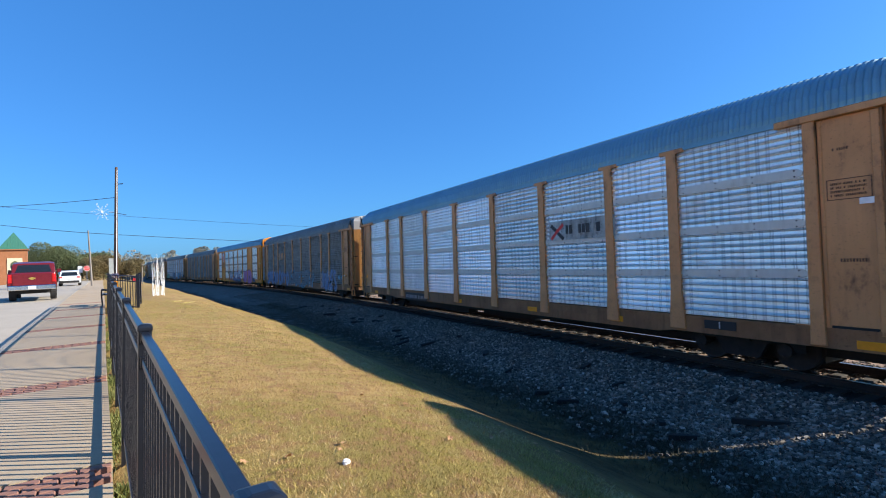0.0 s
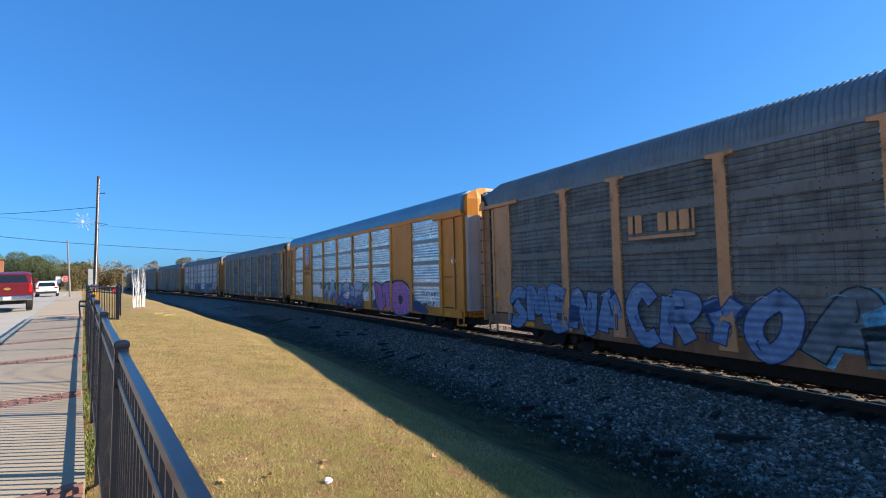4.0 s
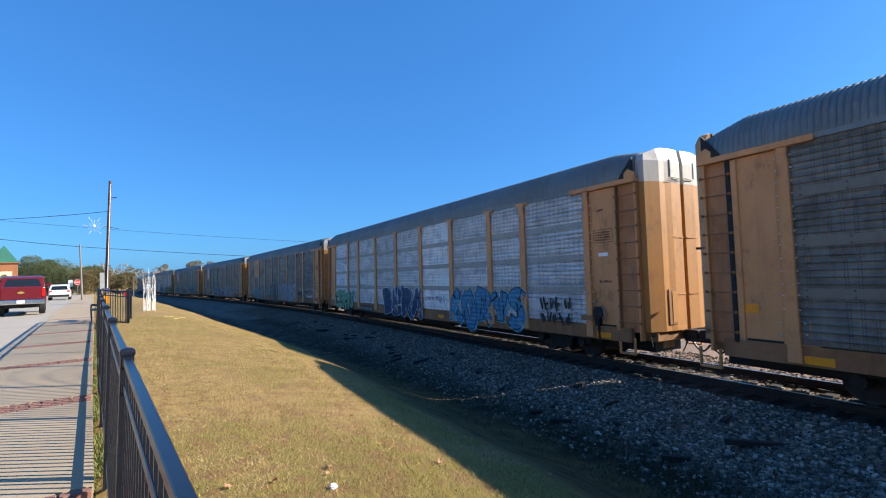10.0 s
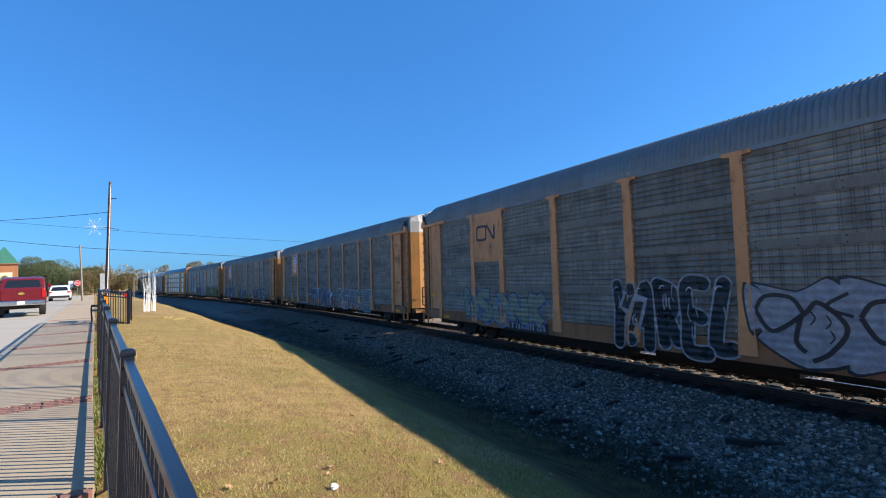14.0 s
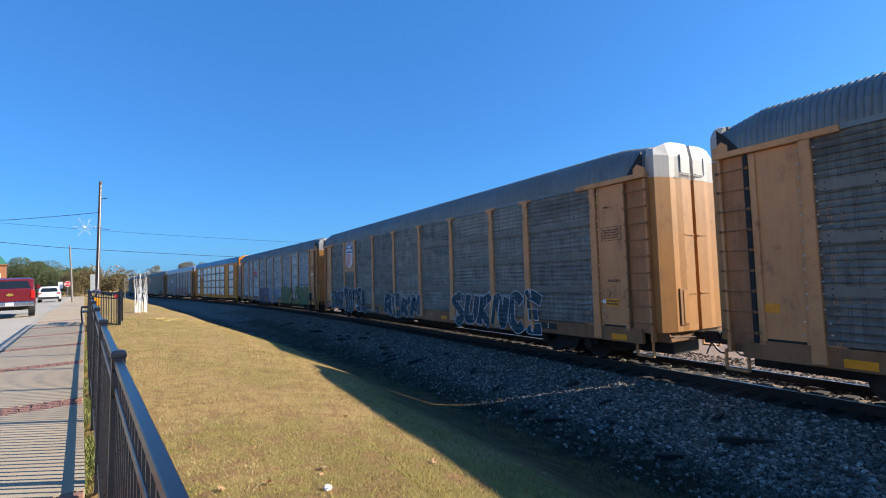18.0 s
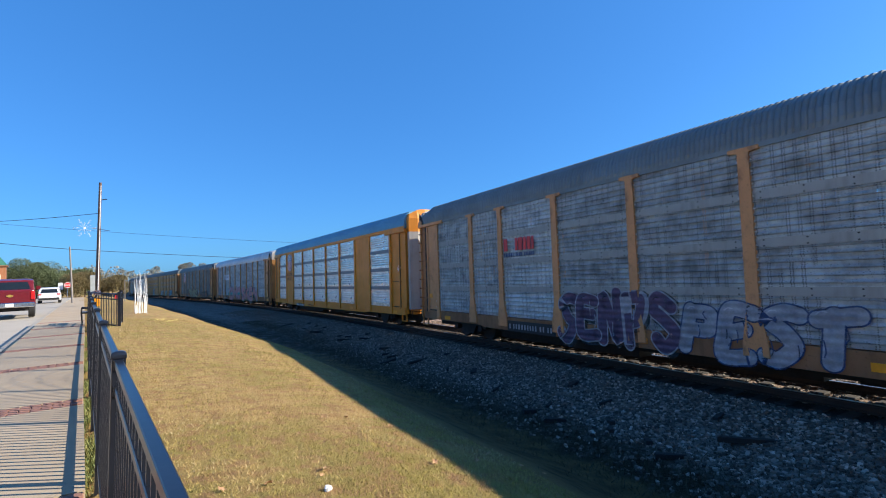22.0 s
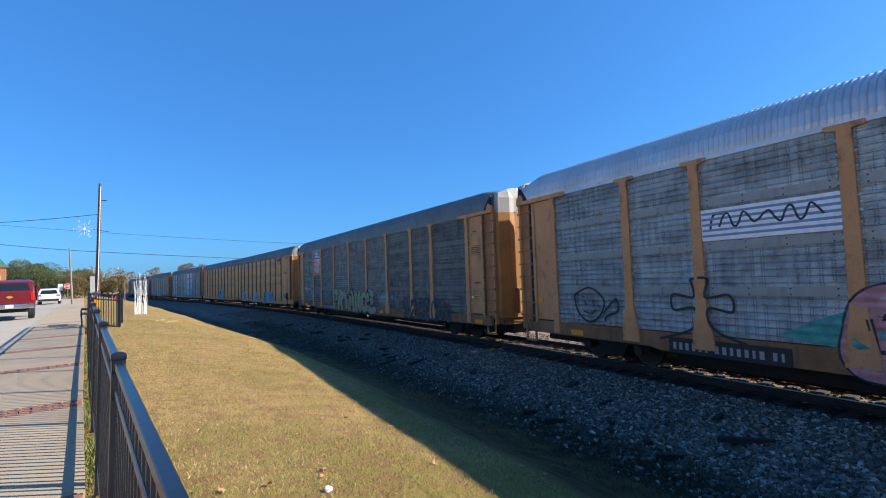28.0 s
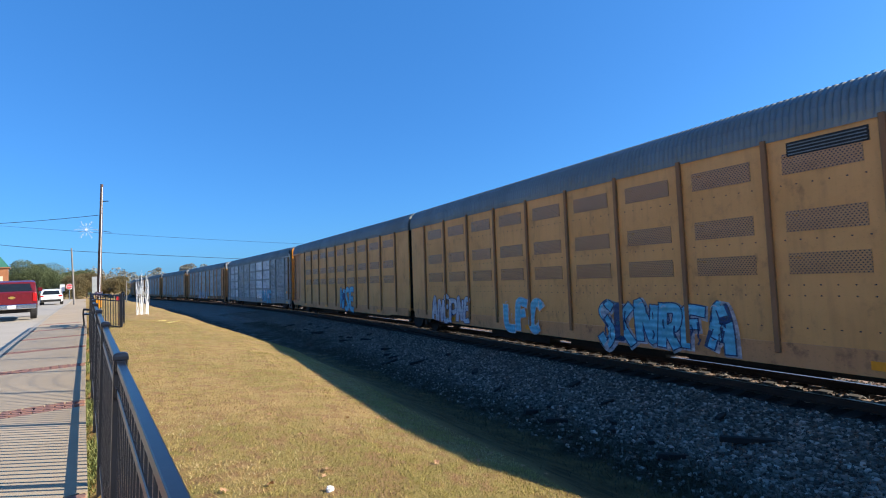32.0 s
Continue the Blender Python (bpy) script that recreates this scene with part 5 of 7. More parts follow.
for k, seed in ((0, 1), (3, 3), (4, 4), (5, 5), (6, 6), (7, 7), (8, 8), (10, 10), (11, 11), (14, 14), (15, 15)):
    number_plate_bars(k, *{4: (-7.0, -4.6), 6: (-6.9, -3.8), 7: (-6.6, -3.6), 10: (-8.0, -5.4)}.get(k, (-6.8, -4.4)), seed)
for k in (0, 1, 3, 5, 6, 7, 11):
    # small stencil panel near the front bogie, and notices on the corner panel
    plate(car(k), "stencil_panel", 9.4, 10.1, 0.80, 0.99, BLACK, -1.523)
    plate(car(k), "stencil_line", 9.74, 9.76, 0.82, 0.97, SOFT_WHITE, -1.536)
for k in CARS:
    if isinstance(k, int) and -1 <= k <= 15 and k not in (12, 2, 9):
        d = SHIFT.get(k, 0.0) - 0.2
        for i in range(4):
            bars(car(k), d + 12.2, d + 12.72, 3.42 + 0.07 * i, 0.04, BROWN_INK, 40 + k + 20 * i, -1.497, name="notice")
        for x0, x1, z0, z1 in ((12.14, 12.80, 3.36, 3.375), (12.14, 12.80, 3.72, 3.735), (12.14, 12.155, 3.36, 3.735), (12.785, 12.80, 3.36, 3.735)):
            plate(car(k), "notice_frame", d + x0, d + x1, z0, z1, BROWN_INK, -1.496, "", 0.004)
        bars(car(k), d + 12.3, d + 12.7, 2.25, 0.06, BROWN_INK, 130 + k, -1.497, name="notice")
        bars(car(k), d + 12.25, d + 12.5, 4.25, 0.05, BROWN_INK, 150 + k, -1.497, name="notice")
        if k in (4, 8):
            plate(car(k), "white_label", d + 12.3, d + 12.62, 2.98, 3.08, WHITE, -1.497)
        elif k % 3 != 0:
            tag = plate(car(k), "yellow_label", d + 12.22, d + 12.62, 1.60, 1.80, STRIPE, -1.497)
            for z in (1.64, 1.72):
                bars(tag, d + 12.25, d + 12.59, z, 0.035, BLACK, 170 + k, -1.510)
            plate(car(k), "white_label", d + 12.05, d + 12.2, 1.67, 1.77, WHITE, -1.497)
        plate(car(k), "yellow_label", d - 12.55, d - 12.15, 1.62, 1.80, STRIPE, -1.497)
        if LOOKS[k][0] != "silver_yellow":
            note = words(car(k), "EXCESS HEIGHT CAR", 0, 0, 0.085, BROWN_INK)
            note.matrix_basis = pose(13.752 + SHIFT.get(k, 0.0), -0.28, 4.90, 90, 0, 92.6)

for k in (4, 8):
    hand_brake(car(k), SHIFT.get(k, 0.0) + 12.05, 1.48)

# car 0: maker's panel in the fourth bay, dark mark with a red cross stroke
plate(car(0), "sign_panel", 4.42, 7.02, 3.02, 3.62, MIDGREY, -1.545, "smooth grey sign panel")
bars(car(0), 5.15, 6.95, 3.2, 0.26, BLACK, 80, -1.559, 0.18)
bm = bmesh.new()
stroke(bm, [(4.5, 3.5), (4.75, 3.3), (5.05, 3.05)], 0.12, 0, 6, 1.560)
part("emblem_stroke", bm, BLACK, car(0))
bm = bmesh.new()
stroke(bm, [(4.5, 3.06), (4.75, 3.28), (5.05, 3.5)], 0.10, 1, 6, 1.560)
part("emblem_stroke", bm, RED, car(0))
plate(car(0), "white_label", 12.3, 12.75, 3.25, 3.36, WHITE, -1.511)
bars(car(0), 4.75, 6.0, 0.62, 0.22, RIDGE, 81, -1.523)

# car 1
graffiti(car(1), 6.7, 10.2, 0.66, 2.05, HAZE_BLUE, BLACK, 11, "RUNES", SOFT_WHITE, 0.9, 3)
scribble(car(1), 10.3, 11.5, 1.35, 1.8, SKY_PAINT, 15, 0.03, 6)
graffiti(car(1), -2.95, 4.74, 0.66, 2.1, SLATE, BLACK, 12, "ANKCRY", SKY_PAINT, 0.7)
graffiti(car(1), -12.0, -3.1, 0.70, 2.05, HAZE_BLUE, NAVY, 13, "SMENACRYO", None, 0.9)
bars(car(1), -6.9, -5.1, 3.4, 0.45, TAN, 82, -1.55, 0.15)
plate(car(1), "emblem_rule", -6.9, -5.1, 3.24, 3.32, TAN, -1.545)

def fade_paint():
    """Spray paint that goes from white at the letters' heads through violet to black at their feet."""
    n = Nodes("white_to_violet_spray")
    at = n.place()
    wob = n.math("ADD", n.split(at)[2], n.grey(n.noise(at, 1.6, 4, 0.6), 0.3, 0.7, -0.28, 0.28))
    c = n.ramp(n.grey(wob, 0.6, 2.1), [(0.0, (0.02, 0.02, 0.03)), (0.12, (0.05, 0.065, 0.11)), (0.26, (0.22, 0.24, 0.40)), (0.44, (0.13, 0.11, 0.19)), (0.54, (0.46, 0.49, 0.54)), (1.0, (0.56, 0.58, 0.58))])
    blue = n.grey(n.noise(n.scaled(at, (1.0, 1.0, 1.4)), 1.9, 2), 0.60, 0.63)
    return n.done(n.mix(blue, c, (0.10, 0.33, 0.46)), 0.55)


# car 2: pink bubble letters, a many-coloured piece, the badge and its words
bm = bmesh.new()
pink = [[(4.9, 2.1), (5.8, 1.95), (6.2, 2.1), (7.1, 2.05), (7.0, 1.2), (6.6, 0.62), (6.2, 0.95), (5.7, 0.6), (5.2, 0.75), (4.95, 1.4)],
        [(7.1, 2.05), (8.2, 2.15), (9.0, 1.75), (9.2, 1.3), (8.9, 0.75), (8.2, 0.55), (7.3, 0.6), (7.0, 1.2)]]
for shape in pink:
    cx, cz = sum(q[0] for q in shape) / len(shape), sum(q[1] for q in shape) / len(shape)
    blob(bm, [(cx + (a - cx) * 1.07, cz + (b - cz) * 1.12) for a, b in shape], 1, 1.56)
base = tagged(part("graffiti", bm, BLACK, car(2), "black outline of pink bubble shapes"), kind="stuff")
bm = bmesh.new()
for shape in pink:
    blob(bm, shape, 2, 1.56)
part("paint_layer", bm, sprayed(PINK), base, "pink sprayed fill")
bm = bmesh.new()
blob(bm, [(7.75, 1.45), (8.05, 1.5), (8.2, 1.25), (8.0, 1.05), (7.8, 1.15)], 4, 1.56)
for pts in ([(5.75, 2.0), (5.8, 1.55), (5.9, 1.3)], [(6.15, 1.6), (6.2, 1.1), (6.25, 0.85)], [(5.15, 1.9), (5.2, 1.3)]):
    stroke(bm, pts, 0.07, 4, 6, 1.56)
part("paint_layer", bm, BLACK, base)
bm = bmesh.new()
blob(bm, [(9.1, 0.9), (9.5, 1.3), (10.3, 1.05), (10.7, 0.8), (10.0, 0.74)], 1, 1.56)
blob(bm, [(4.6, 1.1), (5.0, 1.2), (5.1, 0.8), (4.6, 0.76)], 0, 1.56)
tagged(part("graffiti", bm, NAVY, car(2), "navy sprayed shapes"), kind="stuff")
bm = bmesh.new()
for i in range(16):
    x = -4.6 + i * 0.55
    blob(bm, [(x - 0.4, 1.85), (x - 0.1, 2.2 - 0.1 * (i % 3)), (x + 0.3, 2.08), (x + 0.45, 1.8), (x, 1.6)], 0)
tagged(part("graffiti", bm, sprayed(GREEN_PAINT, 0.1, 0.8), car(2), "thin green sprayed cloud"), kind="stuff")
graffiti(car(2), -4.38, 3.35, 0.60, 2.15, fade_paint(), RED, 21, "INOE", None, 1.0)
scribble(car(2), 10.0, 11.4, 1.5, 1.75, BLACK, 22, 0.03, 6)
scribble(car(2), 10.2, 11.3, 1.0, 1.35, BLACK, 23, 0.04, 4)
scribble(car(2), -12.75, -11.75, 2.1, 2.55, WHITE, 24, 0.035, 5, 1.52)
scribble(car(2), -11.2, -10.3, 1.15, 1.5, RED, 25, 0.03, 6)
plate(car(9), "mark_panel", -5.97, -3.82, 0.55, 0.80, BLACK, -1.524)
bars(car(9), -5.87, -5.12, 0.61, 0.13, SOFT_WHITE, 91, -1.538, 0.35)
bars(car(9), -4.87, -3.92, 0.61, 0.13, SOFT_WHITE, 92, -1.538, 0.35)
bars(car(9), -2.8, -1.46, 0.68, 0.09, BROWN_INK, 93, -1.525, 0.4)
for k in (2, 9):
    shield(car(k), SHIFT[k] - 8.07, 4.24, 1.32, 1.5, -1.541)
    words(car(k), "BUILDING", SHIFT[k] - 8.07, 3.08, 0.385, BROWN_INK)
    words(car(k), "AMERICA", SHIFT[k] - 8.07, 2.68, 0.395, BROWN_INK)
    bars(car(k), 12.0, 13.0, 2.35, 0.05, BROWN_INK, 84 + k, -1.513, name="notice")
    bm = bmesh.new()
    lathe(bm, [(0.16, 0), (0.16, 0.006)], pose(12.75, -1.511, 3.05, 90), 20)
    sign = part("round_notice", bm, WHITE, car(k), "round white prohibition notice")
    bm = bmesh.new()
    stroke(bm, [(12.64, 3.16), (12.86, 2.94)], 0.035, 0, 4, 1.520)
    part("notice_bar", bm, RED, sign)

# car 3
bars(car(3), -6.9, -4.9, 3.25, 0.16, BLACK, 31, -1.56)
bars(car(3), -6.3, -4.9, 3.62, 0.36, BLACK, 30, -1.56, 0.12)
for i in range(3):
    plate(car(3), "emblem_rule", -7.0, -6.4, 3.62 + 0.12 * i, 3.67 + 0.12 * i, BLACK, -1.55)
scribble(car(3), 4.7, 6.2, 1.15, 1.9, SOFT_WHITE, 32, 0.04, 4)
plate(car(3), "mark_panel", 5.0, 6.4, 0.62, 0.90, BLACK, -1.523)
bars(car(3), 5.2, 6.2, 0.68, 0.15, GREY_MARK, 33, -1.537)

# car 4
graffiti(car(4), 4.2, 9.2, 0.52, 2.05, BRIGHT_BLUE, BLACK, 41, "KORYS", SKY_PAINT, 0.9, 4)
graffiti(car(4), -2.9, 1.8, 0.60, 2.05, NAVY, PALE_BLUE, 42, "BERA", BLACK, 1.2)
graffiti(car(4), -11.4, -7.7, 0.52, 1.75, plain("pale_green_paint", (0.20, 0.45, 0.25), 0.6), BLACK, 43, "CERMS", RUST_INK, 1.15)
scribble(car(4), -6.5, -5.2, 1.3, 1.75, SOFT_WHITE, 44, 0.03, 6)
scribble(car(4), 2.0, 3.9, 1.4, 1.75, NAVY, 45, 0.035, 6)
scribble(car(4), 9.8, 11.3, 1.35, 1.85, BLACK, 46, 0.075, 6)
scribble(car(4), 9.9, 11.2, 0.95, 1.35, BLACK, 47, 0.07, 5)

# car 5
plate(car(5), "badge_plate", -8.57, -6.84, 3.05, 4.92, TAN, -1.540, "tan steel plate", 0.02)
bm = bmesh.new()
stroke(bm, [(-7.75, 4.34), (-7.80, 4.40), (-8.25, 4.40), (-8.32, 4.3), (-8.32, 4.0), (-8.25, 3.9), (-7.80, 3.9), (-7.72, 3.95), (-7.68, 4.35), (-7.60, 4.38), (-7.25, 3.95), (-7.17, 3.95), (-7.15, 4.4)], 0.095, 0, 6, 1.563)
part("emblem_band", bm, BLACK, car(5), "black bent-band emblem")
SURFACE[0] = POSTS[car(5).name]
bm = bmesh.new()
field = [[(1.7, 2.2), (2.6, 2.05), (3.1, 2.3), (3.4, 2.0), (3.45, 0.9), (2.7, 0.66), (2.1, 0.95), (1.75, 1.3)],
         [(3.3, 2.28), (4.1, 2.1), (4.7, 2.32), (5.2, 2.1), (5.25, 0.85), (4.6, 0.64), (3.9, 0.8), (3.35, 0.72)],
         [(5.1, 2.2), (5.9, 2.05), (6.6, 2.3), (7.25, 2.15), (7.2, 1.2), (6.8, 0.66), (6.0, 0.8), (5.2, 0.66)]]
for shape in field:
    cx, cz = sum(q[0] for q in shape) / 8, sum(q[1] for q in shape) / 8
    blob(bm, [(cx + (a - cx) * 1.05, cz + (b - cz) * 1.07) for a, b in shape], 1, None, 0.6)
base = part("graffiti", bm, BLACK, car(5), "black edge of a wide chalky white graffiti piece")
bm = bmesh.new()
for i, shape in enumerate(field):
    blob(bm, shape, 2 + i, None, 0.6)
tagged(part("paint_layer", bm, sprayed(CHALK), base, "chalky white sprayed field"), kind="stuff")
bm = bmesh.new()
rnd = random.Random(52)
for shape in field:
    cx, cz = sum(q[0] for q in shape) / 8, sum(q[1] for q in shape) / 8
    stroke(bm, [(cx - 0.75, cz + 0.15), (cx - 0.45, cz - 0.25), (cx + 0.1, cz + 0.1), (cx + 0.35, cz + 0.32), (cx + 0.75, cz - 0.1), (cx + 0.5, cz - 0.55), (cx + 0.2, cz - 0.75)], 0.085, 7, 8)
    stroke(bm, [(cx - 0.75, cz + 0.15), (cx - 0.55, cz + 0.42), (cx - 0.1, cz + 0.40), (cx + 0.1, cz + 0.1)], 0.08, 7, 8)
    stroke(bm, [(cx + 0.05, cz + 0.05), (cx - 0.05, cz - 0.4), (cx + 0.1, cz - 0.6)], 0.09, 7, 6)
    stroke(bm, [(cx + 0.8, cz + 0.5), (cx + 0.45, cz + 0.25), (cx + 0.85, cz + 0.1)], 0.06, 7, 6)
    for i in range(3):
        x, z = cx + rnd.uniform(-0.6, 0.5), cz + rnd.uniform(-0.45, 0.3)
        stroke(bm, [(x, z), (x + 0.08, z + 0.12), (x + 0.02, z + 0.24)], 0.03, 7, 4)
tagged(part("paint_layer", bm, BLACK, base, "black inner lines"), kind="stuff")
graffiti(car(5), -1.85, 1.6, 0.52, 2.26, BLACK, CHALK, 53, "YAREL", None, 2.0)
graffiti(car(5), -9.4, -4.4, 0.75, 2.0, HAZE_GREEN, NAVY, 54, "NSONK", HAZE_BLUE, 1.0)
graffiti(car(5), 7.7, 9.0, 1.15, 1.6, BLACK, BLACK, 55, "RTE", None, 0.4)
scribble(car(5), 9.4, 11.5, 1.45, 1.75, BLACK, 56, 0.05, 7)
words(car(5), "SORRY MOM", 10.85, 1.12, 0.24, SOFT_WHITE, -1.545)
bm = bmesh.new()
rnd = random.Random(58)
for i in range(90):
    x, z, r = rnd.uniform(7.4, 11.6), rnd.uniform(1.12, 1.95), rnd.uniform(0.02, 0.05)
    blob(bm, [(x - r, z), (x, z + r), (x + r, z), (x, z - r)], 1)
tagged(part("paint_specks", bm, SOFT_WHITE, car(5), "white paint specks"), kind="stuff")

# cars 6, 7, 11: shield badges
for k in (6, 7, 11):
    badge_plate(k, 1.35 if k != 11 else 1.45)
graffiti(car(6), -3.0, 2.3, 0.52, 1.9, DUSK, PALE_BLUE, 61, "TFAH", None, 2.4)
graffiti(car(6), 3.0, 9.0, 0.52, 1.9, SLATE, SOFT_WHITE, 62, "SERCE", None, 0.8)
scribble(car(6), -3.9, -3.1, 1.3, 1.6, SOFT_WHITE, 63, 0.03, 4)
graffiti(car(7), -11.6, -9.1, 0.72, 1.85, BLACK, PALE_BLUE, 71, "SNAK", BLACK, 1.2)
graffiti(car(7), -9.0, -5.4, 0.52, 2.0, BLACK, PALE_BLUE, 75, "ROFEA", BLACK, 1.3)
graffiti(car(7), -2.7, 1.4, 0.52, 1.75, TEAL_DARK, SOFT_WHITE, 72, "REKM", None, 1.0)
graffiti(car(7), 4.2, 9.6, 0.52, 1.95, TEAL_DARK, SOFT_WHITE, 73, "SUKNCE", None, 1.0)
bars(car(7), 5.2, 6.2, 0.62, 0.2, RIDGE, 74, -1.523)

# car 8
graffiti(car(8), 3.9, 7.75, 0.52, 2.0, LIME, BLACK, 81, "NERUEL", None, 2.6, 2)
graffiti(car(8), 8.05, 11.7, 0.52, 2.0, LIME, BLACK, 85, "CRUEN", None, 2.6, 1)
graffiti(car(8), -4.2, -0.3, 0.52, 2.0, plain("plum_paint", (0.10, 0.06, 0.11), 0.6), CHALK, 82, "SENPS", BLACK, 1.3)
graffiti(car(8), -0.2, 3.1, 0.52, 1.8, CHALK, NAVY, 83, "PEST", None, 1.2, 3)
bars(car(8), -6.8, -5.2, 3.35, 0.42, RED, 84, -1.56, 0.1)
bars(car(8), -6.8, -5.2, 3.15, 0.13, NAVY, 86, -1.56)

# car 10: white sign board with bars, line drawings, rose and green piece
plate(car(10), "sign_board", -7.0, -4.42, 3.12, 3.80, WHITE, -1.545, "white sign board with black lettering bars")
for z in (3.20, 3.32, 3.44, 3.56, 3.68):
    plate(car(10), "sign_stripe", -6.98, -4.44, z, z + 0.05, HAZE_BLUE, -1.558, "", 0.002)
bm = bmesh.new()
stroke(bm, [(-6.8, 3.36), (-6.72, 3.66), (-6.5, 3.68)], 0.05, 0, 5, 1.559)
stroke(bm, [(-6.6 + 0.10 * i, 3.38 + (0.2 if i % 4 in (1, 2) else 0.02) + 0.04 * (i % 3)) for i in range(20)], 0.042, 1, 6, 1.561)
tagged(part("sign_scroll", bm, BLACK, car(10), "black scrolled line"), kind="stuff")
bm = bmesh.new()
stroke(bm, [(-11.0, 1.9), (-10.4, 2.1), (-9.9, 1.75), (-10.1, 1.3), (-10.5, 1.15), (-10.9, 1.45), (-11.0, 1.9)], 0.06, 2)
stroke(bm, [(-9.95, 1.4), (-9.5, 1.8), (-9.45, 1.5), (-9.8, 1.35), (-9.9, 1.2)], 0.06, 2)
for x in (-10.6, -10.3):
    stroke(bm, [(x, 1.75), (x + 0.02, 1.6)], 0.05, 2, 4)
stroke(bm, [(-10.65, 1.45), (-10.4, 1.38), (-10.2, 1.5)], 0.04, 2)
part("graffiti", bm, BLACK, car(10), "black line drawing")
bm = bmesh.new()
stroke(bm, [(-7.35, 2.3), (-6.95, 2.3), (-7.0, 1.9), (-6.5, 1.95), (-6.45, 1.6), (-6.95, 1.65), (-6.85, 1.2), (-6.2, 0.95)], 0.06, 3)
stroke(bm, [(-7.35, 2.3), (-7.3, 1.9), (-7.8, 1.95), (-7.8, 1.6), (-7.3, 1.65), (-7.35, 1.2), (-8.2, 0.9)], 0.06, 3)
part("graffiti", bm, BLACK, car(10), "black line drawing")
graffiti(car(10), -4.5, 1.6, 0.52, 2.15, ROSE, BLACK, 102, "EMO", None, 1.0)
graffiti(car(10), 1.8, 8.8, 0.52, 2.1, ROSE, BLACK, 103, "SKEN", TEAL, 1.05)
bm = bmesh.new()
blob(bm, [(-5.6, 1.2), (-4.9, 1.55), (-4.5, 1.7), (-4.45, 1.3), (-4.2, 1.1), (-4.6, 1.05)], 1, None, 0.3)
for x0, x1 in ((-4.1, -2.9), (-2.2, -0.9), (-0.3, 1.3)):
    blob(bm, [(x0, 1.35), (x0 + 0.3, 1.5), (x1, 1.5), (x1 + 0.15, 1.3), (x1 - 0.3, 1.2), (x0 + 0.2, 1.2)], 7, None, 0.4)
tagged(part("graffiti", bm, sprayed(TEAL), car(10), "teal sprayed band"), kind="stuff")

# car 11
graffiti(car(11), -4.4, 2.6, 0.52, 1.97, OLIVE, BLACK, 111, "FRYANCE", TEAL_DARK, 1.2)
SURFACE[0] = POSTS[car(11).name]
bm = bmesh.new()
blob(bm, [(-4.9, 1.75), (-4.3, 1.95), (-3.9, 1.6), (-4.2, 0.9), (-4.8, 1.0)], 0)
blob(bm, [(2.3, 1.7), (2.75, 1.85), (3.1, 1.5), (3.3, 0.8), (2.6, 0.75)], 0)
blob(bm, [(-1.2, 2.02), (-0.9, 2.12), (-0.5, 2.02), (-0.8, 1.8)], 0)
tagged(part("graffiti", bm, sprayed(ROSE, 0.1, 0.6), car(11), "soft rose sprayed patches"), kind="stuff")
scribble(car(11), 3.5, 5.0, 1.45, 1.75, SKY_PAINT, 112, 0.03, 6)
scribble(car(11), -11.4, -9.6, 1.95, 2.15, SOFT_WHITE, 113, 0.03, 7)
graffiti(car(11), 6.0, 10.4, 0.62, 1.6, plain("dim_grey_paint", (0.085, 0.085, 0.08), 0.7), BLACK, 114, "SOCEON", None, 0.7, 3)

# the tan pair
graffiti(unit_a, 0.9, 4.6, 0.52, 1.8, SKY_PAINT, NAVY, 121, "SKNRFA", SOFT_WHITE, 0.9, 4)
graffiti(unit_a, -8.7, -5.5, 0.52, 1.7, SOFT_WHITE, NAVY, 122, "ANEPNE", None, 0.8)
graffiti(unit_a, -3.4, -1.3, 0.52, 1.75, SKY_PAINT, SOFT_WHITE, 123, "LFC", None, 1.0)
graffiti(unit_b, 1.0, 3.5, 0.52, 2.1, SKY_PAINT, BLUE, 124, "NSE", None, 0.9)
plate(unit_a, "vent_louver", 5.75, 7.0, 4.58, 4.85, IRON, -1.502, "dark louvred vent")
for i in range(4):
    plate(unit_a, "louver_slat", 5.78, 6.97, 4.61 + i * 0.06, 4.63 + i * 0.06, DARK_ROOF, -1.515, "", 0.01)
bm = bmesh.new()
rnd = random.Random(5)
for i in range(10):
    x0 = -9.28 + 1.83 * i
    for z in (1.35, 1.95, 2.15, 3.0, 4.05):
        for j in range(6):
            x = x0 + 0.25 + j * 0.26
            rod(bm, (x, -1.50, z), (x, -1.506, z), 0.016, 6)
tagged(part("bolt_hole", bm, BLACK, unit_a), kind="stuff")
bars(unit_a, 8.1, 8.8, 3.5, 0.06, BROWN_INK, 125, -1.503, name="notice")
bars(unit_a, 8.1, 8.8, 3.38, 0.06, BROWN_INK, 126, -1.503, name="notice")
graffiti(car(13), 4.0, 7.5, 0.52, 1.9, SKY_PAINT, NAVY, 131, "RACE", None, 1.0)
graffiti(car(14), -4.0, 3.0, 0.52, 1.7, SOFT_WHITE, BLACK, 132, "SENOKE", None, 0.8)
graffiti(car(15), 0.0, 6.0, 0.52, 1.7, SOFT_WHITE, NAVY, 133, "MERCA", None, 0.8)


def car_pose(s, reach):
    a, _ = track(s - reach)
    b, _ = track(s + reach)
    way = (a - b).normalized()
    mid = (a + b) / 2
    return Matrix.Translation(mid) @ Matrix.Rotation(math.atan2(way.y, way.x), 4, "Z") @ Matrix.Rotation(-0.0123, 4, "X")


def travelled(t):
    return SPEED * (t - 16) + 0.5 * SLOWING * (t - 16) ** 2


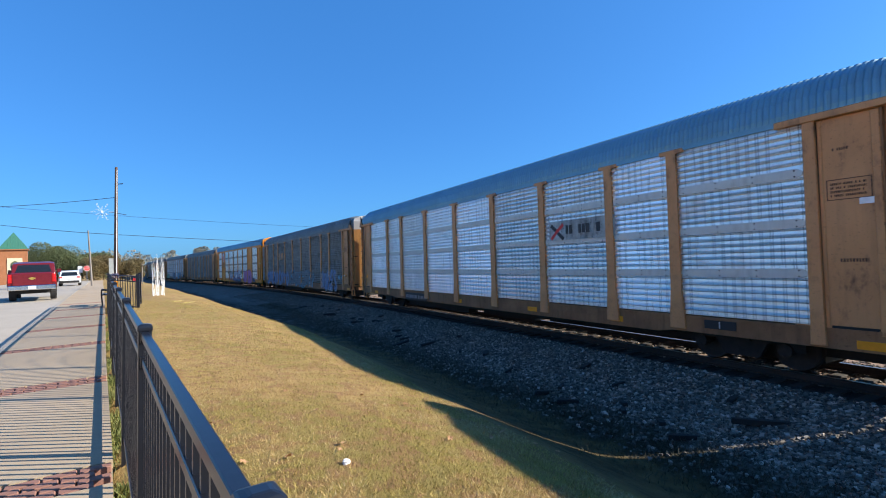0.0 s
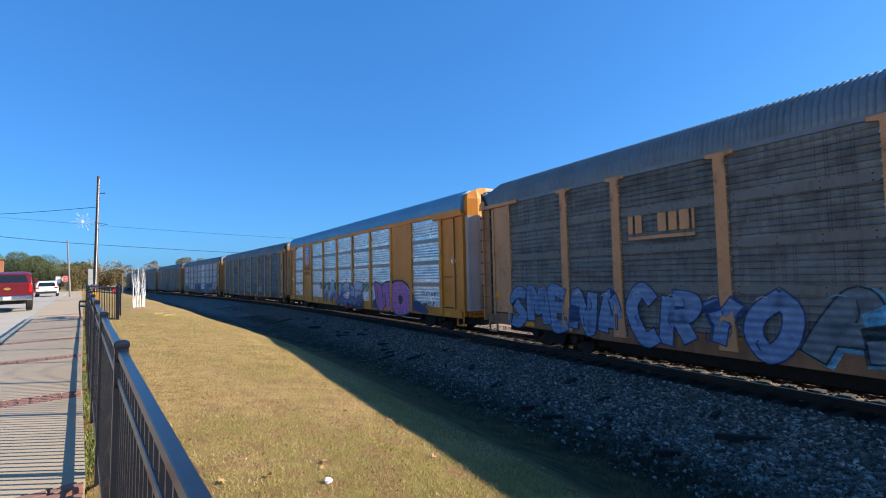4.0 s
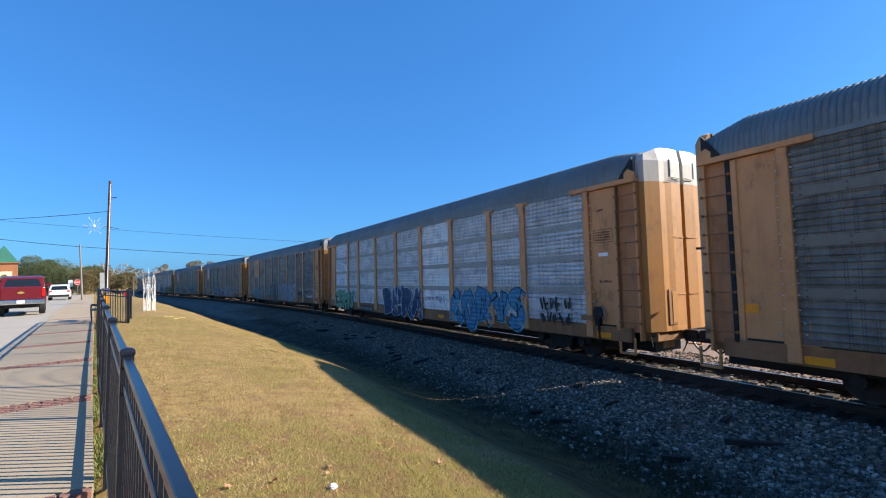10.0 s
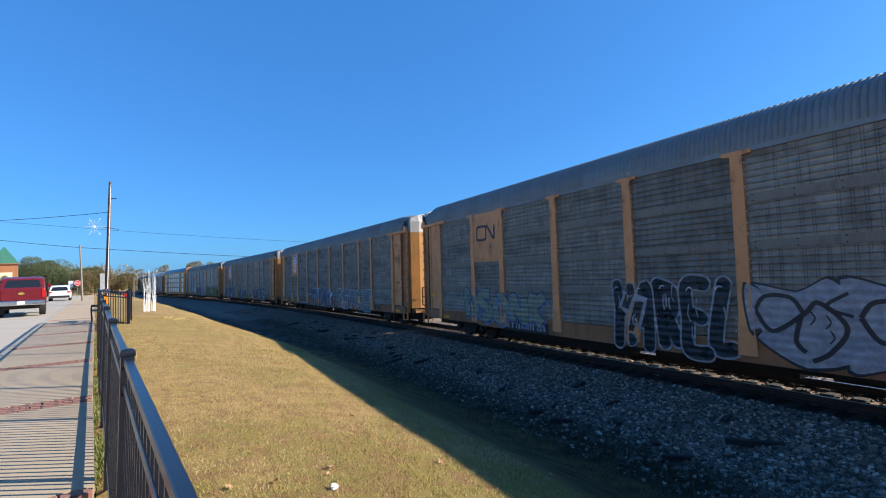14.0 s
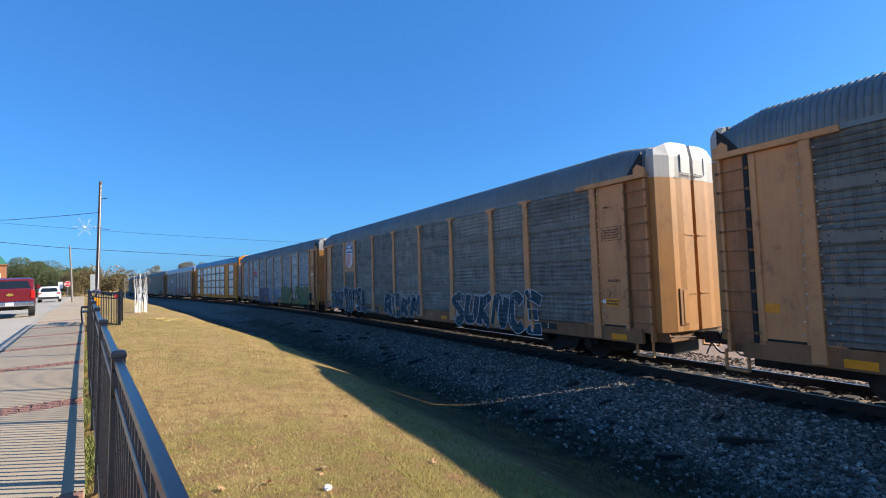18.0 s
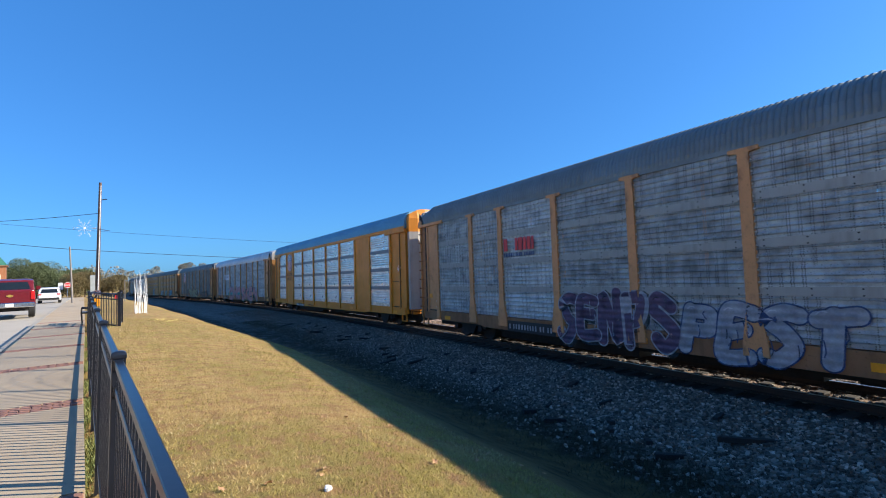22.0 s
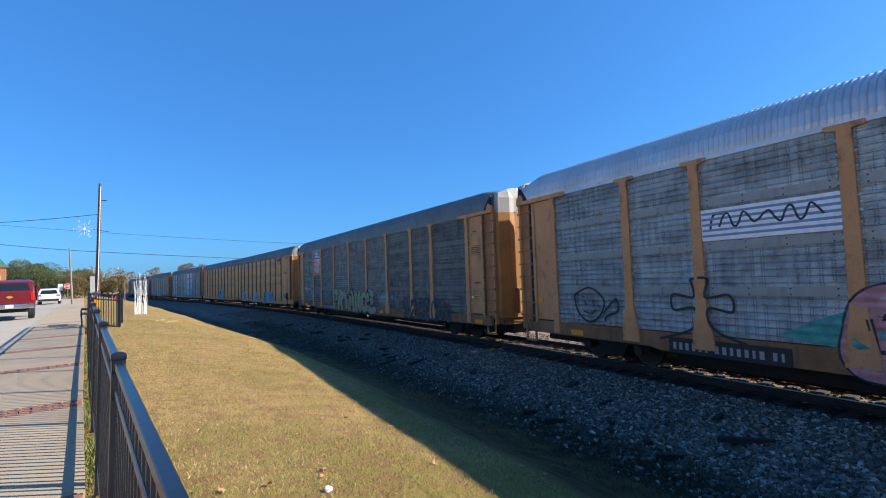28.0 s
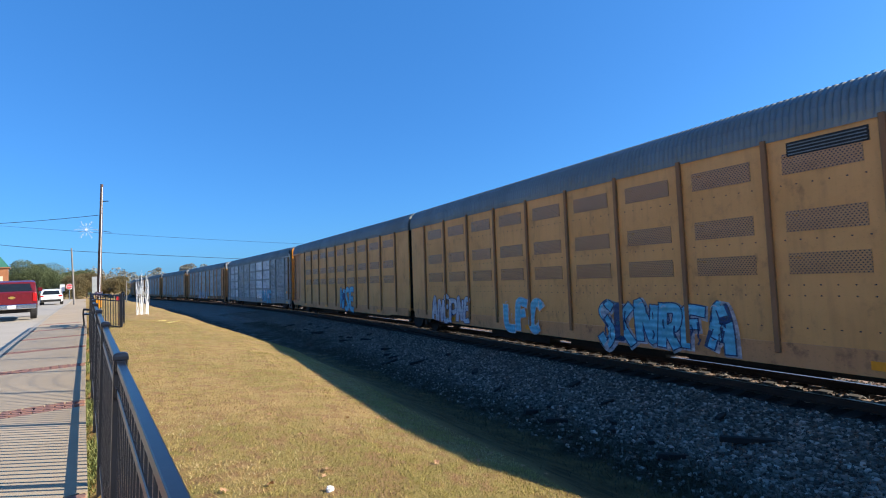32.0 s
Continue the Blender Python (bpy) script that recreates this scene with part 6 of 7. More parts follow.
def motions():
    for body, middle, reach in CARS.values():
        walk(body, [(t / 2, car_pose(middle - travelled(t / 2), reach)) for t in range(65)])
    # wheels of the cars that pass near turn with the way they go
    for ob, dx, k in WHEELSETS:
        if 0 <= k <= 12:
            walk(ob, [(t / 20, pose(dx, 0, 0.455) @ Matrix.Rotation(travelled(t / 20) / 0.455, 4, "Y")) for t in range(641)])


# ---- sidewalk: slabs between brick bands ----
def build_sidewalk():
    right, left = (lambda y: fence_x(y) - 0.21), (lambda y: fence_x(y) - 0.21 - WALK_W)
    base = strip("sidewalk", (left, right, lambda y: street_z(y) - 0.05), YS, 0.2, CONCRETE, "tan concrete sidewalk with red brick bands", "sidewalk")
    bm = bmesh.new()
    box(bm, -0.098, 0.098, -0.046, 0.046, -0.055, 0)
    brick = mesh_of("brick", bm, bevel=0.006)
    rnd = random.Random(9)
    bands = [-2.1, 1.2, 4.33, 7.83, 11.5, 14.85, 18.2, 21.6, 25.0]
    skew = 0.146  # joints run square to the sidewalk
    edges = [-30.0] + bands + [60.0]
    for i, (a, b) in enumerate(zip(edges, edges[1:])):
        ya, yb = a + (0.22 if i else 0), b - (0.22 if b < 50 else 0)
        n = max(2, int((yb - ya) / 0.6))
        ys = [ya + (yb - ya) * j / n for j in range(n + 1)]
        verts, faces = [], []
        for y in ys:
            z = float(street_z(y))
            yl = y - skew * WALK_W
            verts += [(left(yl), yl, z), (right(y), y, z), (right(y), y, z - 0.06), (left(yl), yl, z - 0.06)]
        for j in range(n):
            for k in range(4):
                faces.append((4 * j + k, 4 * j + (k + 1) % 4, 4 * j + 4 + (k + 1) % 4, 4 * j + 4 + k))
        faces += [(3, 2, 1, 0), tuple(4 * n + k for k in range(4))]
        put("slab", quads("slab", verts, faces), CONCRETE, base)
    for y0 in bands:
        for row in range(4):
            y = y0 - 0.158 + row * 0.105
            x = left(y) + 0.1 + (0.1 if row % 2 else 0)
            while x < right(y) - 0.06:
                yb = y + skew * (x - right(y))
                put("brick", brick, BRICK_RED, base, pose(x, yb, float(street_z(y)) + rnd.uniform(-0.002, 0.002), rnd.uniform(-0.4, 0.4), rnd.uniform(-0.4, 0.4), 8.3 + rnd.uniform(-1.5, 1.5)))
                x += 0.207
    strip("kerb", (lambda y: left(y) - 0.14, lambda y: left(y) - 0.006, lambda y: street_z(y) + 0.004), YS, 0.25, concrete_material("kerb_concrete", (0.38, 0.342, 0.281)), "pale concrete kerb", "kerb")


build_sidewalk()


# ---- picket fence ----
def build_fence():
    fence = thing("fence", "glossy black metal picket fence along the sidewalk", "fence")
    LEAN = 0.027  # the fence leans a little over the lawn
    foot = lambda y: Vector((0.101 - 0.1476 * y if y < 9 else float(fence_x(y)) - 0.122, y, float(street_z(y))))
    tilt = Matrix.Rotation(radians(8.2), 4, "Z") @ Matrix.Rotation(LEAN, 4, "Y")
    bm = bmesh.new()
    box(bm, -0.027, 0.027, -0.027, 0.027, -0.2, 1.225)
    post = mesh_of("fence_post", bm, bevel=0.003)
    bm = bmesh.new()
    lathe(bm, [(0.040, 1.214), (0.044, 1.219), (0.044, 1.236), (0.038, 1.246), (0.020, 1.251)], Matrix.Rotation(math.pi / 4, 4, "Z"), 4)
    cap = mesh_of("post_cap", bm, bevel=0.004)
    bm = bmesh.new()
    box(bm, -0.0085, 0.0085, -0.0085, 0.0085, 0.04, 1.205)
    picket = mesh_of("picket", bm)
    posts = [0.69 + 1.98 * i for i in range(-3, 12)]
    for y in posts:
        p = put("fence_post", post, FENCE_PAINT, fence, Matrix.Translation(foot(y)) @ tilt)
        put("post_cap", cap, FENCE_PAINT, p)
        for z in (1.19, 1.075, 0.13):
            bm = bmesh.new()
            box(bm, -0.020, 0.020, -0.042, 0.042, z - 0.024, z + 0.024)
            part("bracket", bm, FENCE_PAINT, p, bevel=0.003)
    for a, b in zip(posts, posts[1:]):
        A, B = foot(a), foot(b)
        d = (B - A).normalized()
        side = Vector((d.y, -d.x, 0)).normalized()
        for name, z0, z1, w in (("top_rail", 1.178, 1.212, 0.016), ("middle_rail", 1.060, 1.092, 0.014), ("bottom_rail", 0.110, 0.146, 0.014)):
            bm = bmesh.new()
            ring = []
            for p in (A, B):
                ring.append([bm.verts.new(p + side * (sx + LEAN * z) + Vector((0, 0, z))) for sx, z in ((-w, z0), (w, z0), (w, z1), (-w, z1))])
            for i in range(4):
                bm.faces.new((ring[0][i], ring[0][(i + 1) % 4], ring[1][(i + 1) % 4], ring[1][i]))
            bm.faces.new(ring[0][::-1])
            bm.faces.new(ring[1])
            part(name, bm, FENCE_PAINT, fence, bevel=0.003)
        n = 20
        for i in range(1, n):
            put("picket", picket, FENCE_PAINT, fence, Matrix.Translation(A.lerp(B, i / n)) @ tilt)
    # return panels at the far end: an open gate leaf
    gate = thing("gate", "black metal picket gate standing open on the lawn", "gate")
    corners = [Vector((-3.2, 22.6, 1.30)), Vector((-1.98, 20.6, 1.19)), Vector((-2.10, 22.6, 1.24))]
    for p in corners[1:]:
        bm = bmesh.new()
        box(bm, -0.05, 0.05, -0.05, 0.05, -0.1, 1.32)
        part("gate_post", bm, FENCE_PAINT, gate, m=Matrix.Translation(p), bevel=0.004)
    for a, b in zip(corners, corners[1:]):
        for z in (0.12, 1.05, 1.24):
            bm = bmesh.new()
            rod(bm, a + Vector((0, 0, z)), b + Vector((0, 0, z)), 0.022, 4)
            part("gate_rail", bm, FENCE_PAINT, gate)
        n = int((b - a).length / 0.17)
        for i in range(1, n):
            put("picket", picket, FENCE_PAINT, gate, Matrix.Translation(a.lerp(b, i / n)) @ Matrix.Diagonal((1.3, 1.3, 1.04, 1)))


build_fence()


# ---- trees ----
BARK = painted("tree_bark", (0.13, 0.095, 0.07), 0.9, 0.4)
LEAF_GREEN = leaf_material("dull_green_leaves", (0.064, 0.088, 0.032), (0.094, 0.112, 0.044))
LEAF_AUTUMN = leaf_material("autumn_leaves", (0.095, 0.082, 0.030), (0.165, 0.115, 0.047))
# Far leaves paled to grey: air haze is painted into their colour.
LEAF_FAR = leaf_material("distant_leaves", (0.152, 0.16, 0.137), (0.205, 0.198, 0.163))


def crown_mesh(rng, centres, count, size):
    """Many small leaf cards round uneven clumps."""
    c = np.array(centres, float)
    pick = rng.integers(0, len(c), count)
    d = rng.normal(size=(count, 3))
    d /= np.linalg.norm(d, axis=1)[:, None]
    r = c[pick, 3] * rng.uniform(0.55, 1.05, count) ** 0.6
    mid = c[pick, :3] + d * r[:, None] * np.array([1, 1, 0.8])
    a = rng.normal(size=(count, 3))
    a /= np.linalg.norm(a, axis=1)[:, None]
    b = np.cross(a, rng.normal(size=(count, 3)))
    b /= np.linalg.norm(b, axis=1)[:, None]
    s = size * rng.uniform(0.5, 1.2, count)[:, None]
    verts = np.stack([mid - a * s - b * s * 0.6, mid + a * s - b * s * 0.5, mid + a * s * 0.7 + b * s * 0.7, mid - a * s * 0.8 + b * s * 0.6], 1).reshape(-1, 3)
    return quads("crown", verts.tolist(), np.arange(count * 4).reshape(-1, 4).tolist())


def tree(x, y, z, height, width, leaves, seed, label, count=2600, size=0.22):
    t = thing("tree", label, "tree", pose(x, y, z), "trees beyond the street")
    rng = np.random.default_rng(seed)
    bm = bmesh.new()
    trunk_h = height * 0.42
    rod(bm, (0, 0, -0.3), (0.1, 0.05, trunk_h), 0.035 * height, 8, 0.02 * height)
    centres = []
    for i in range(9):
        ang = i * 2.4 + rng.uniform(-0.4, 0.4)
        rad = width / 2 * rng.uniform(0.25, 0.72)
        h = height * rng.uniform(0.42, 0.86)
        tip = (rad * math.cos(ang), rad * math.sin(ang), h)
        rod(bm, (0.05, 0.02, trunk_h * rng.uniform(0.5, 0.95)), tip, 0.013 * height, 6, 0.004 * height)
        centres.append((*tip, width * rng.uniform(0.14, 0.25)))
        centres.append((tip[0] * 0.6 + rng.uniform(-1, 1), tip[1] * 0.6, h + height * rng.uniform(0.0, 0.14), width * rng.uniform(0.1, 0.18)))
        centres.append((tip[0] * 1.1, tip[1] * 1.1, h * rng.uniform(0.45, 0.8), width * rng.uniform(0.1, 0.2)))
    part("trunk", bm, BARK, t)
    put("crown", crown_mesh(rng, centres, count, size), leaves, t)
    return t


tree(-23.8, 114, 1.0, 7.1, 10.5, LEAF_GREEN, 1, "broad dull-green tree beyond the street", 60000, 0.07)
tree(-19.0, 121, 1.0, 5.7, 7.5, LEAF_GREEN, 2, "rounded dull-green tree beyond the street", 36000, 0.07)
tree(-31.0, 118, 1.0, 6.0, 9.0, LEAF_GREEN, 9, "broad dull-green tree beyond the street", 36000, 0.07)
tree(-14.9, 103, 1.0, 4.7, 7.6, LEAF_AUTUMN, 3, "bushy tree turning yellow and brown", 40000, 0.065)
tree(-11.9, 112, 0.9, 4.0, 6.0, LEAF_AUTUMN, 4, "bushy tree turning brown", 26000, 0.065)
tree(-17.5, 108, 1.0, 4.8, 6.0, LEAF_GREEN, 5, "low bushy dark-green tree", 26000, 0.065)
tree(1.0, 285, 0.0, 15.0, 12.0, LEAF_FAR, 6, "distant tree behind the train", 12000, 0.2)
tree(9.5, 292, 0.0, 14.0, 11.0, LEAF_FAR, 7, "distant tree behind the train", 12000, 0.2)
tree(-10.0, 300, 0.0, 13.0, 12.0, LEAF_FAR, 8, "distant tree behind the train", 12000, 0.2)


def far_woods():
    """A long wooded rise at the horizon, one mass of leaf clumps."""
    rng = np.random.default_rng(11)
    centres = []
    for i in range(520):
        a = rng.uniform(-0.75, 1.35)
        d = rng.uniform(330, 460)
        h = 5 + 8.5 * math.exp(-((a + 0.14) / 0.16) ** 2) + 3 * math.sin(a * 9 + 1) ** 2 + rng.uniform(0, 3)
        centres.append((d * math.sin(a), d * math.cos(a), h * rng.uniform(0.2, 0.95), rng.uniform(3, 6)))
    tagged(put("far_woods", crown_mesh(rng, centres, 90000, 0.55), LEAF_FAR), "autumn woods along the horizon with haze in their leaf colour", "woods", kind="stuff")


far_woods()

# ---- brick building with a green roof ----
WALL_BRICK, ROOF_GREEN, CREAM = painted("orange_brick", (0.319, 0.129, 0.057), 0.85, 0.3, scale=2.0), painted("green_metal_roof", (0.038, 0.152, 0.106), 0.45, 0.2), plain("cream_panel", (0.547, 0.479, 0.342), 0.7)


def bounce_row():
    """Unseen buildings added behind the camera to close the street and bounce warm light."""
    for i, (y0, y1, h, tone) in enumerate(((-70, -46, 7.0, (0.55, 0.42, 0.30)), (-45.5, -24, 6.2, (0.62, 0.55, 0.44)), (-23.5, -6, 7.4, (0.50, 0.30, 0.20)), (-5.5, 14, 6.4, (0.66, 0.58, 0.46)))):
        b = thing("shop_building", "plain unseen building added to bounce warm light onto the train", "building", pose(-21.5, 0, 0.8, 0, 0, 8.2), "buildings across the street")
        bm = bmesh.new()
        box(bm, -9, 0, y0, y1, 0, h)
        part("wall", bm, painted("masonry", tone, 0.9, 0.25), b)
        bm = bmesh.new()
        box(bm, -9.1, 0.12, y0, y1, h, h + 0.3)
        part("parapet", bm, painted("parapet_stone", (0.6, 0.56, 0.5), 0.9, 0.2), b)


bounce_row()


def build_tower():
    b = thing("brick_building", "orange brick building with a green metal pyramid roof", "building", pose(-25.85, 98.5, 0.9, 0, 0, 12) @ Matrix.Diagonal((0.62, 0.62, 1, 1)))
    bm = bmesh.new()
    for x0, x1, y0, y1 in ((-2.6, 2.6, -2.6, -2.35), (-2.6, 2.6, 2.35, 2.6), (-2.6, -2.35, -2.35, 2.35), (2.35, 2.6, -2.35, 2.35)):
        box(bm, x0, x1, y0, y1, 0, 6.0)
    part("wall", bm, WALL_BRICK, b)
    bm = bmesh.new()
    base, top = [bm.verts.new(p) for p in ((-2.95, -2.95, 6.0), (2.95, -2.95, 6.0), (2.95, 2.95, 6.0), (-2.95, 2.95, 6.0))], bm.verts.new((0, 0, 8.75))
    for i in range(4):
        bm.faces.new((base[i], base[(i + 1) % 4], top))
    bm.faces.new(base[::-1])
    roof = part("roof", bm, ROOF_GREEN, b, "green standing-seam roof")
    for i in range(-5, 6):
        bm = bmesh.new()
        x = i * 0.52
        rod(bm, (x, -2.95, 6.02), (x, -2.95 * abs(x) / 2.95, 6.02 + 2.73 * (1 - abs(x) / 2.95)), 0.035, 4)
        part("roof_seam", bm, ROOF_GREEN, roof)
    bm = bmesh.new()
    box(bm, -3.0, 3.0, -3.0, 3.0, 5.86, 5.99)
    part("eave", bm, WALL_BRICK, b)
    bm = bmesh.new()
    box(bm, -1.2, 1.7, -2.72, -2.6, 2.2, 4.6)
    panel = part("sign_panel", bm, CREAM, b, "cream wall panel")
    bm = bmesh.new()
    for i in range(20):
        a, c = i * math.pi / 10, (i + 1) * math.pi / 10
        rod(bm, (0.3 + 0.6 * math.cos(a), -2.8, 3.4 + 0.6 * math.sin(a)), (0.3 + 0.6 * math.cos(c), -2.8, 3.4 + 0.6 * math.sin(c)), 0.17, 6)
    part("wreath", bm, LEAF_GREEN, panel, "dark green wreath")
    low = thing("brick_annex", "long low orange brick building", "building", pose(-41.0, 99, 0.9, 0, 0, 12))
    bm = bmesh.new()
    box(bm, -11.8, 11.8, -4, 4, 0, 4.4)
    wall = part("wall", bm, WALL_BRICK, low)
    bm = bmesh.new()
    box(bm, -12.0, 12.0, -4.2, 4.2, 4.4, 4.7)
    part("roof", bm, ROOF_GREEN, low)


build_tower()


# ---- vehicles ----
CAR_RED, CAR_WHITE, CAR_BLUE = plain("dark_red_car_paint", (0.119, 0.00935, 0.0136), 0.22), plain("white_car_paint", (0.68, 0.689, 0.697), 0.25), plain("dark_blue_car_paint", (0.017, 0.0255, 0.0765), 0.25)
GLASS_DARK, RUBBER, CHROME = plain("tinted_glass", (0.012, 0.016, 0.02), 0.08), plain("tyre_rubber", (0.015, 0.015, 0.016), 0.85), plain("chrome", (0.7, 0.7, 0.72), 0.18, 1.0)
TAIL_RED, GOLD = plain("tail_lamp_red", (0.42, 0.012, 0.012), 0.2), plain("gold_emblem", (0.6, 0.42, 0.10), 0.3, 0.6)


def wheel(parent, x, y, r, w):
    bm = bmesh.new()
    turn = Matrix.Translation((x, y, r)) @ Matrix.Rotation(math.pi / 2, 4, "Y")
    lathe(bm, [(r * 0.6, -w / 2), (r * 0.94, -w / 2), (r, -w * 0.35), (r, w * 0.35), (r * 0.94, w / 2), (r * 0.6, w / 2)], turn, 20)
    hub = part("wheel", bm, RUBBER, parent)
    bm = bmesh.new()
    lathe(bm, [(r * 0.6, -w * 0.42), (r * 0.55, -w * 0.2), (r * 0.2, -w * 0.3), (r * 0.2, w * 0.3), (r * 0.55, w * 0.2), (r * 0.6, w * 0.42)], turn, 14)
    part("rim", bm, CHROME, hub)


def loft(bm, rings):
    made = [[bm.verts.new(p) for p in ring] for ring in rings]
    n = len(made[0])
    for a, b in zip(made, made[1:]):
        for i in range(n):
            bm.faces.new((a[i], a[(i + 1) % n], b[(i + 1) % n], b[i]))
    bm.faces.new(made[0][::-1])
    bm.faces.new(made[-1])


def section(y, half, z0, z1, top):
    """A car-like cross-section at y: narrower at the top, rounded shoulders."""
    return [(-half, y, z0), (-half * 1.0, y, z0 + (z1 - z0) * 0.55), (-half * 0.97, y, z1), (-top, y, z1 + 0.03), (top, y, z1 + 0.03), (half * 0.97, y, z1), (half, y, z0 + (z1 - z0) * 0.55), (half, y, z0)]


def pickup(x, y, z, turn):
    t = thing("pickup_truck", "dark red crew-cab pickup truck parked on the street", "pickup truck", pose(x, y, z, 0, 0, turn) @ Matrix.Diagonal((0.92, 1, 1.02, 1)))
    bm = bmesh.new()
    loft(bm, [section(v, h, 0.62, zt, h * 0.9) for v, h, zt in ((-2.75, 0.95, 1.27), (-2.7, 1.0, 1.30), (-0.9, 1.0, 1.30), (0.8, 1.0, 1.24), (2.3, 0.98, 1.18), (2.85, 0.9, 1.0))])
    part("body", bm, CAR_RED, t, bevel=0.02)
    bm = bmesh.new()
    loft(bm, [section(v, h, 1.26, zt, tp) for v, h, zt, tp in ((-0.95, 0.96, 1.32, 0.9), (-0.75, 0.92, 1.78, 0.70), (-0.2, 0.90, 1.87, 0.68), (0.6, 0.90, 1.87, 0.68), (0.95, 0.92, 1.80, 0.66), (1.5, 0.95, 1.30, 0.85))])
    cab = part("cab", bm, CAR_RED, t, bevel=0.02)
    bm = bmesh.new()
    v = [bm.verts.new(p) for p in ((-0.78, -0.955, 1.36), (0.78, -0.955, 1.36), (0.66, -0.785, 1.73), (-0.66, -0.785, 1.73), (-0.78, -0.93, 1.36), (0.78, -0.93, 1.36), (0.66, -0.76, 1.73), (-0.66, -0.76, 1.73))]
    for f in ((0, 1, 2, 3), (7, 6, 5, 4), (0, 4, 5, 1), (1, 5, 6, 2), (2, 6, 7, 3), (3, 7, 4, 0)):
        bm.faces.new([v[i] for i in f])
    part("rear_window", bm, GLASS_DARK, cab, "tinted rear window")
    for s in (-1, 1):
        bm = bmesh.new()
        box(bm, *sorted((s * 0.86, s * 0.945)), -0.7, 1.1, 1.38, 1.72)
        part("side_window", bm, GLASS_DARK, cab)
        bm = bmesh.new()
        box(bm, *sorted((s * 0.80, s * 0.965)), -2.79, -2.62, 0.86, 1.26)
        part("tail_lamp", bm, TAIL_RED, t, "red tail lamp", 0.02)
        bm = bmesh.new()
        box(bm, *sorted((s * 1.0, s * 1.2)), 0.95, 1.03, 1.32, 1.52)
        part("mirror", bm, CAR_RED, t, "", 0.02)
        for yy in (-1.75, 1.85):
            wheel(t, s * 0.84, yy, 0.40, 0.27)
    bm = bmesh.new()
    box(bm, -0.79, 0.79, -2.80, -2.74, 0.74, 1.27)
    gate = part("tailgate", bm, CAR_RED, t, "", 0.02)
    bm = bmesh.new()
    box(bm, -0.13, 0.13, -2.825, -2.80, 1.03, 1.09)
    box(bm, -0.06, 0.06, -2.825, -2.80, 1.0, 1.12)
    part("emblem", bm, GOLD, gate, "gold emblem")
    bm = bmesh.new()
    box(bm, -0.98, 0.98, -2.97, -2.76, 0.52, 0.74)
    bumper = part("rear_bumper", bm, CHROME, t, "chrome rear bumper", 0.03)
    bm = bmesh.new()
    box(bm, -0.16, 0.16, -2.985, -2.97, 0.56, 0.71)
    part("number_plate", bm, SOFT_WHITE, bumper)
    bm = bmesh.new()
    box(bm, -0.7, 0.7, -2.5, 2.3, 0.34, 0.54)
    part("chassis", bm, IRON, t)


def crossover(x, y, z, turn, paint, label, kind="car"):
    t = thing("parked_car", label, kind, pose(x, y, z, 0, 0, turn))
    bm = bmesh.new()
    loft(bm, [section(v, h, 0.32, zt, h * 0.86) for v, h, zt in ((-2.15, 0.80, 0.85), (-2.05, 0.89, 0.98), (-0.6, 0.91, 1.0), (1.0, 0.91, 0.98), (1.9, 0.86, 0.86), (2.2, 0.7, 0.7))])
    part("body", bm, paint, t, bevel=0.02)
    bm = bmesh.new()
    loft(bm, [section(v, h, 0.96, zt, tp) for v, h, zt, tp in ((-2.0, 0.84, 1.0, 0.78), (-1.6, 0.80, 1.45, 0.60), (-0.8, 0.79, 1.58, 0.58), (0.2, 0.79, 1.56, 0.58), (1.1, 0.84, 1.0, 0.74))])
    cab = part("cabin", bm, paint, t, bevel=0.02)
    bm = bmesh.new()
    v = [bm.verts.new(p) for p in ((-0.70, -2.02, 1.06), (0.70, -2.02, 1.06), (0.58, -1.66, 1.44), (-0.58, -1.66, 1.44), (-0.70, -1.95, 1.06), (0.70, -1.95, 1.06), (0.58, -1.6, 1.44), (-0.58, -1.6, 1.44))]
    for f in ((0, 1, 2, 3), (7, 6, 5, 4), (0, 4, 5, 1), (1, 5, 6, 2), (2, 6, 7, 3), (3, 7, 4, 0)):
        bm.faces.new([v[i] for i in f])
    part("rear_window", bm, GLASS_DARK, cab)
    for s in (-1, 1):
        bm = bmesh.new()
        box(bm, *sorted((s * 0.66, s * 0.825)), -1.5, 0.5, 1.06, 1.42)
        part("side_window", bm, GLASS_DARK, cab)
        bm = bmesh.new()
        box(bm, *sorted((s * 0.58, s * 0.88)), -2.16, -2.0, 0.82, 0.98)
        part("tail_lamp", bm, TAIL_RED, t, "red tail lamp", 0.02)
        for yy in (-1.35, 1.35):
            wheel(t, s * 0.80, yy, 0.33, 0.22)
    bm = bmesh.new()
    box(bm, -0.82, 0.82, -2.22, -2.1, 0.34, 0.56)
    bumper = part("rear_bumper", bm, RUBBER, t, "", 0.03)
    bm = bmesh.new()
    box(bm, -0.2, 0.2, -2.19, -2.15, 0.66, 0.77)
    part("number_plate", bm, SOFT_WHITE, t)


pickup(-7.68, 32.3, 1.405, 11.5)
crossover(-12.1, 63.5, 1.41, 9, CAR_WHITE, "white crossover car parked on the street")
crossover(-14.6, 61.5, 1.41, 8, CAR_BLUE, "dark blue car parked ahead of the pickup")


# ---- poles, wires, signs and the decoration on the pole ----
POLE_WOOD = painted("weathered_pole_wood", (0.114, 0.0722, 0.057), 0.9, 0.5, scale=2)
POLE_GREY = painted("grey_pole_wood", (0.228, 0.205, 0.182), 0.9, 0.4)
WIRE = plain("black_wire", (0.02, 0.022, 0.025), 0.6)


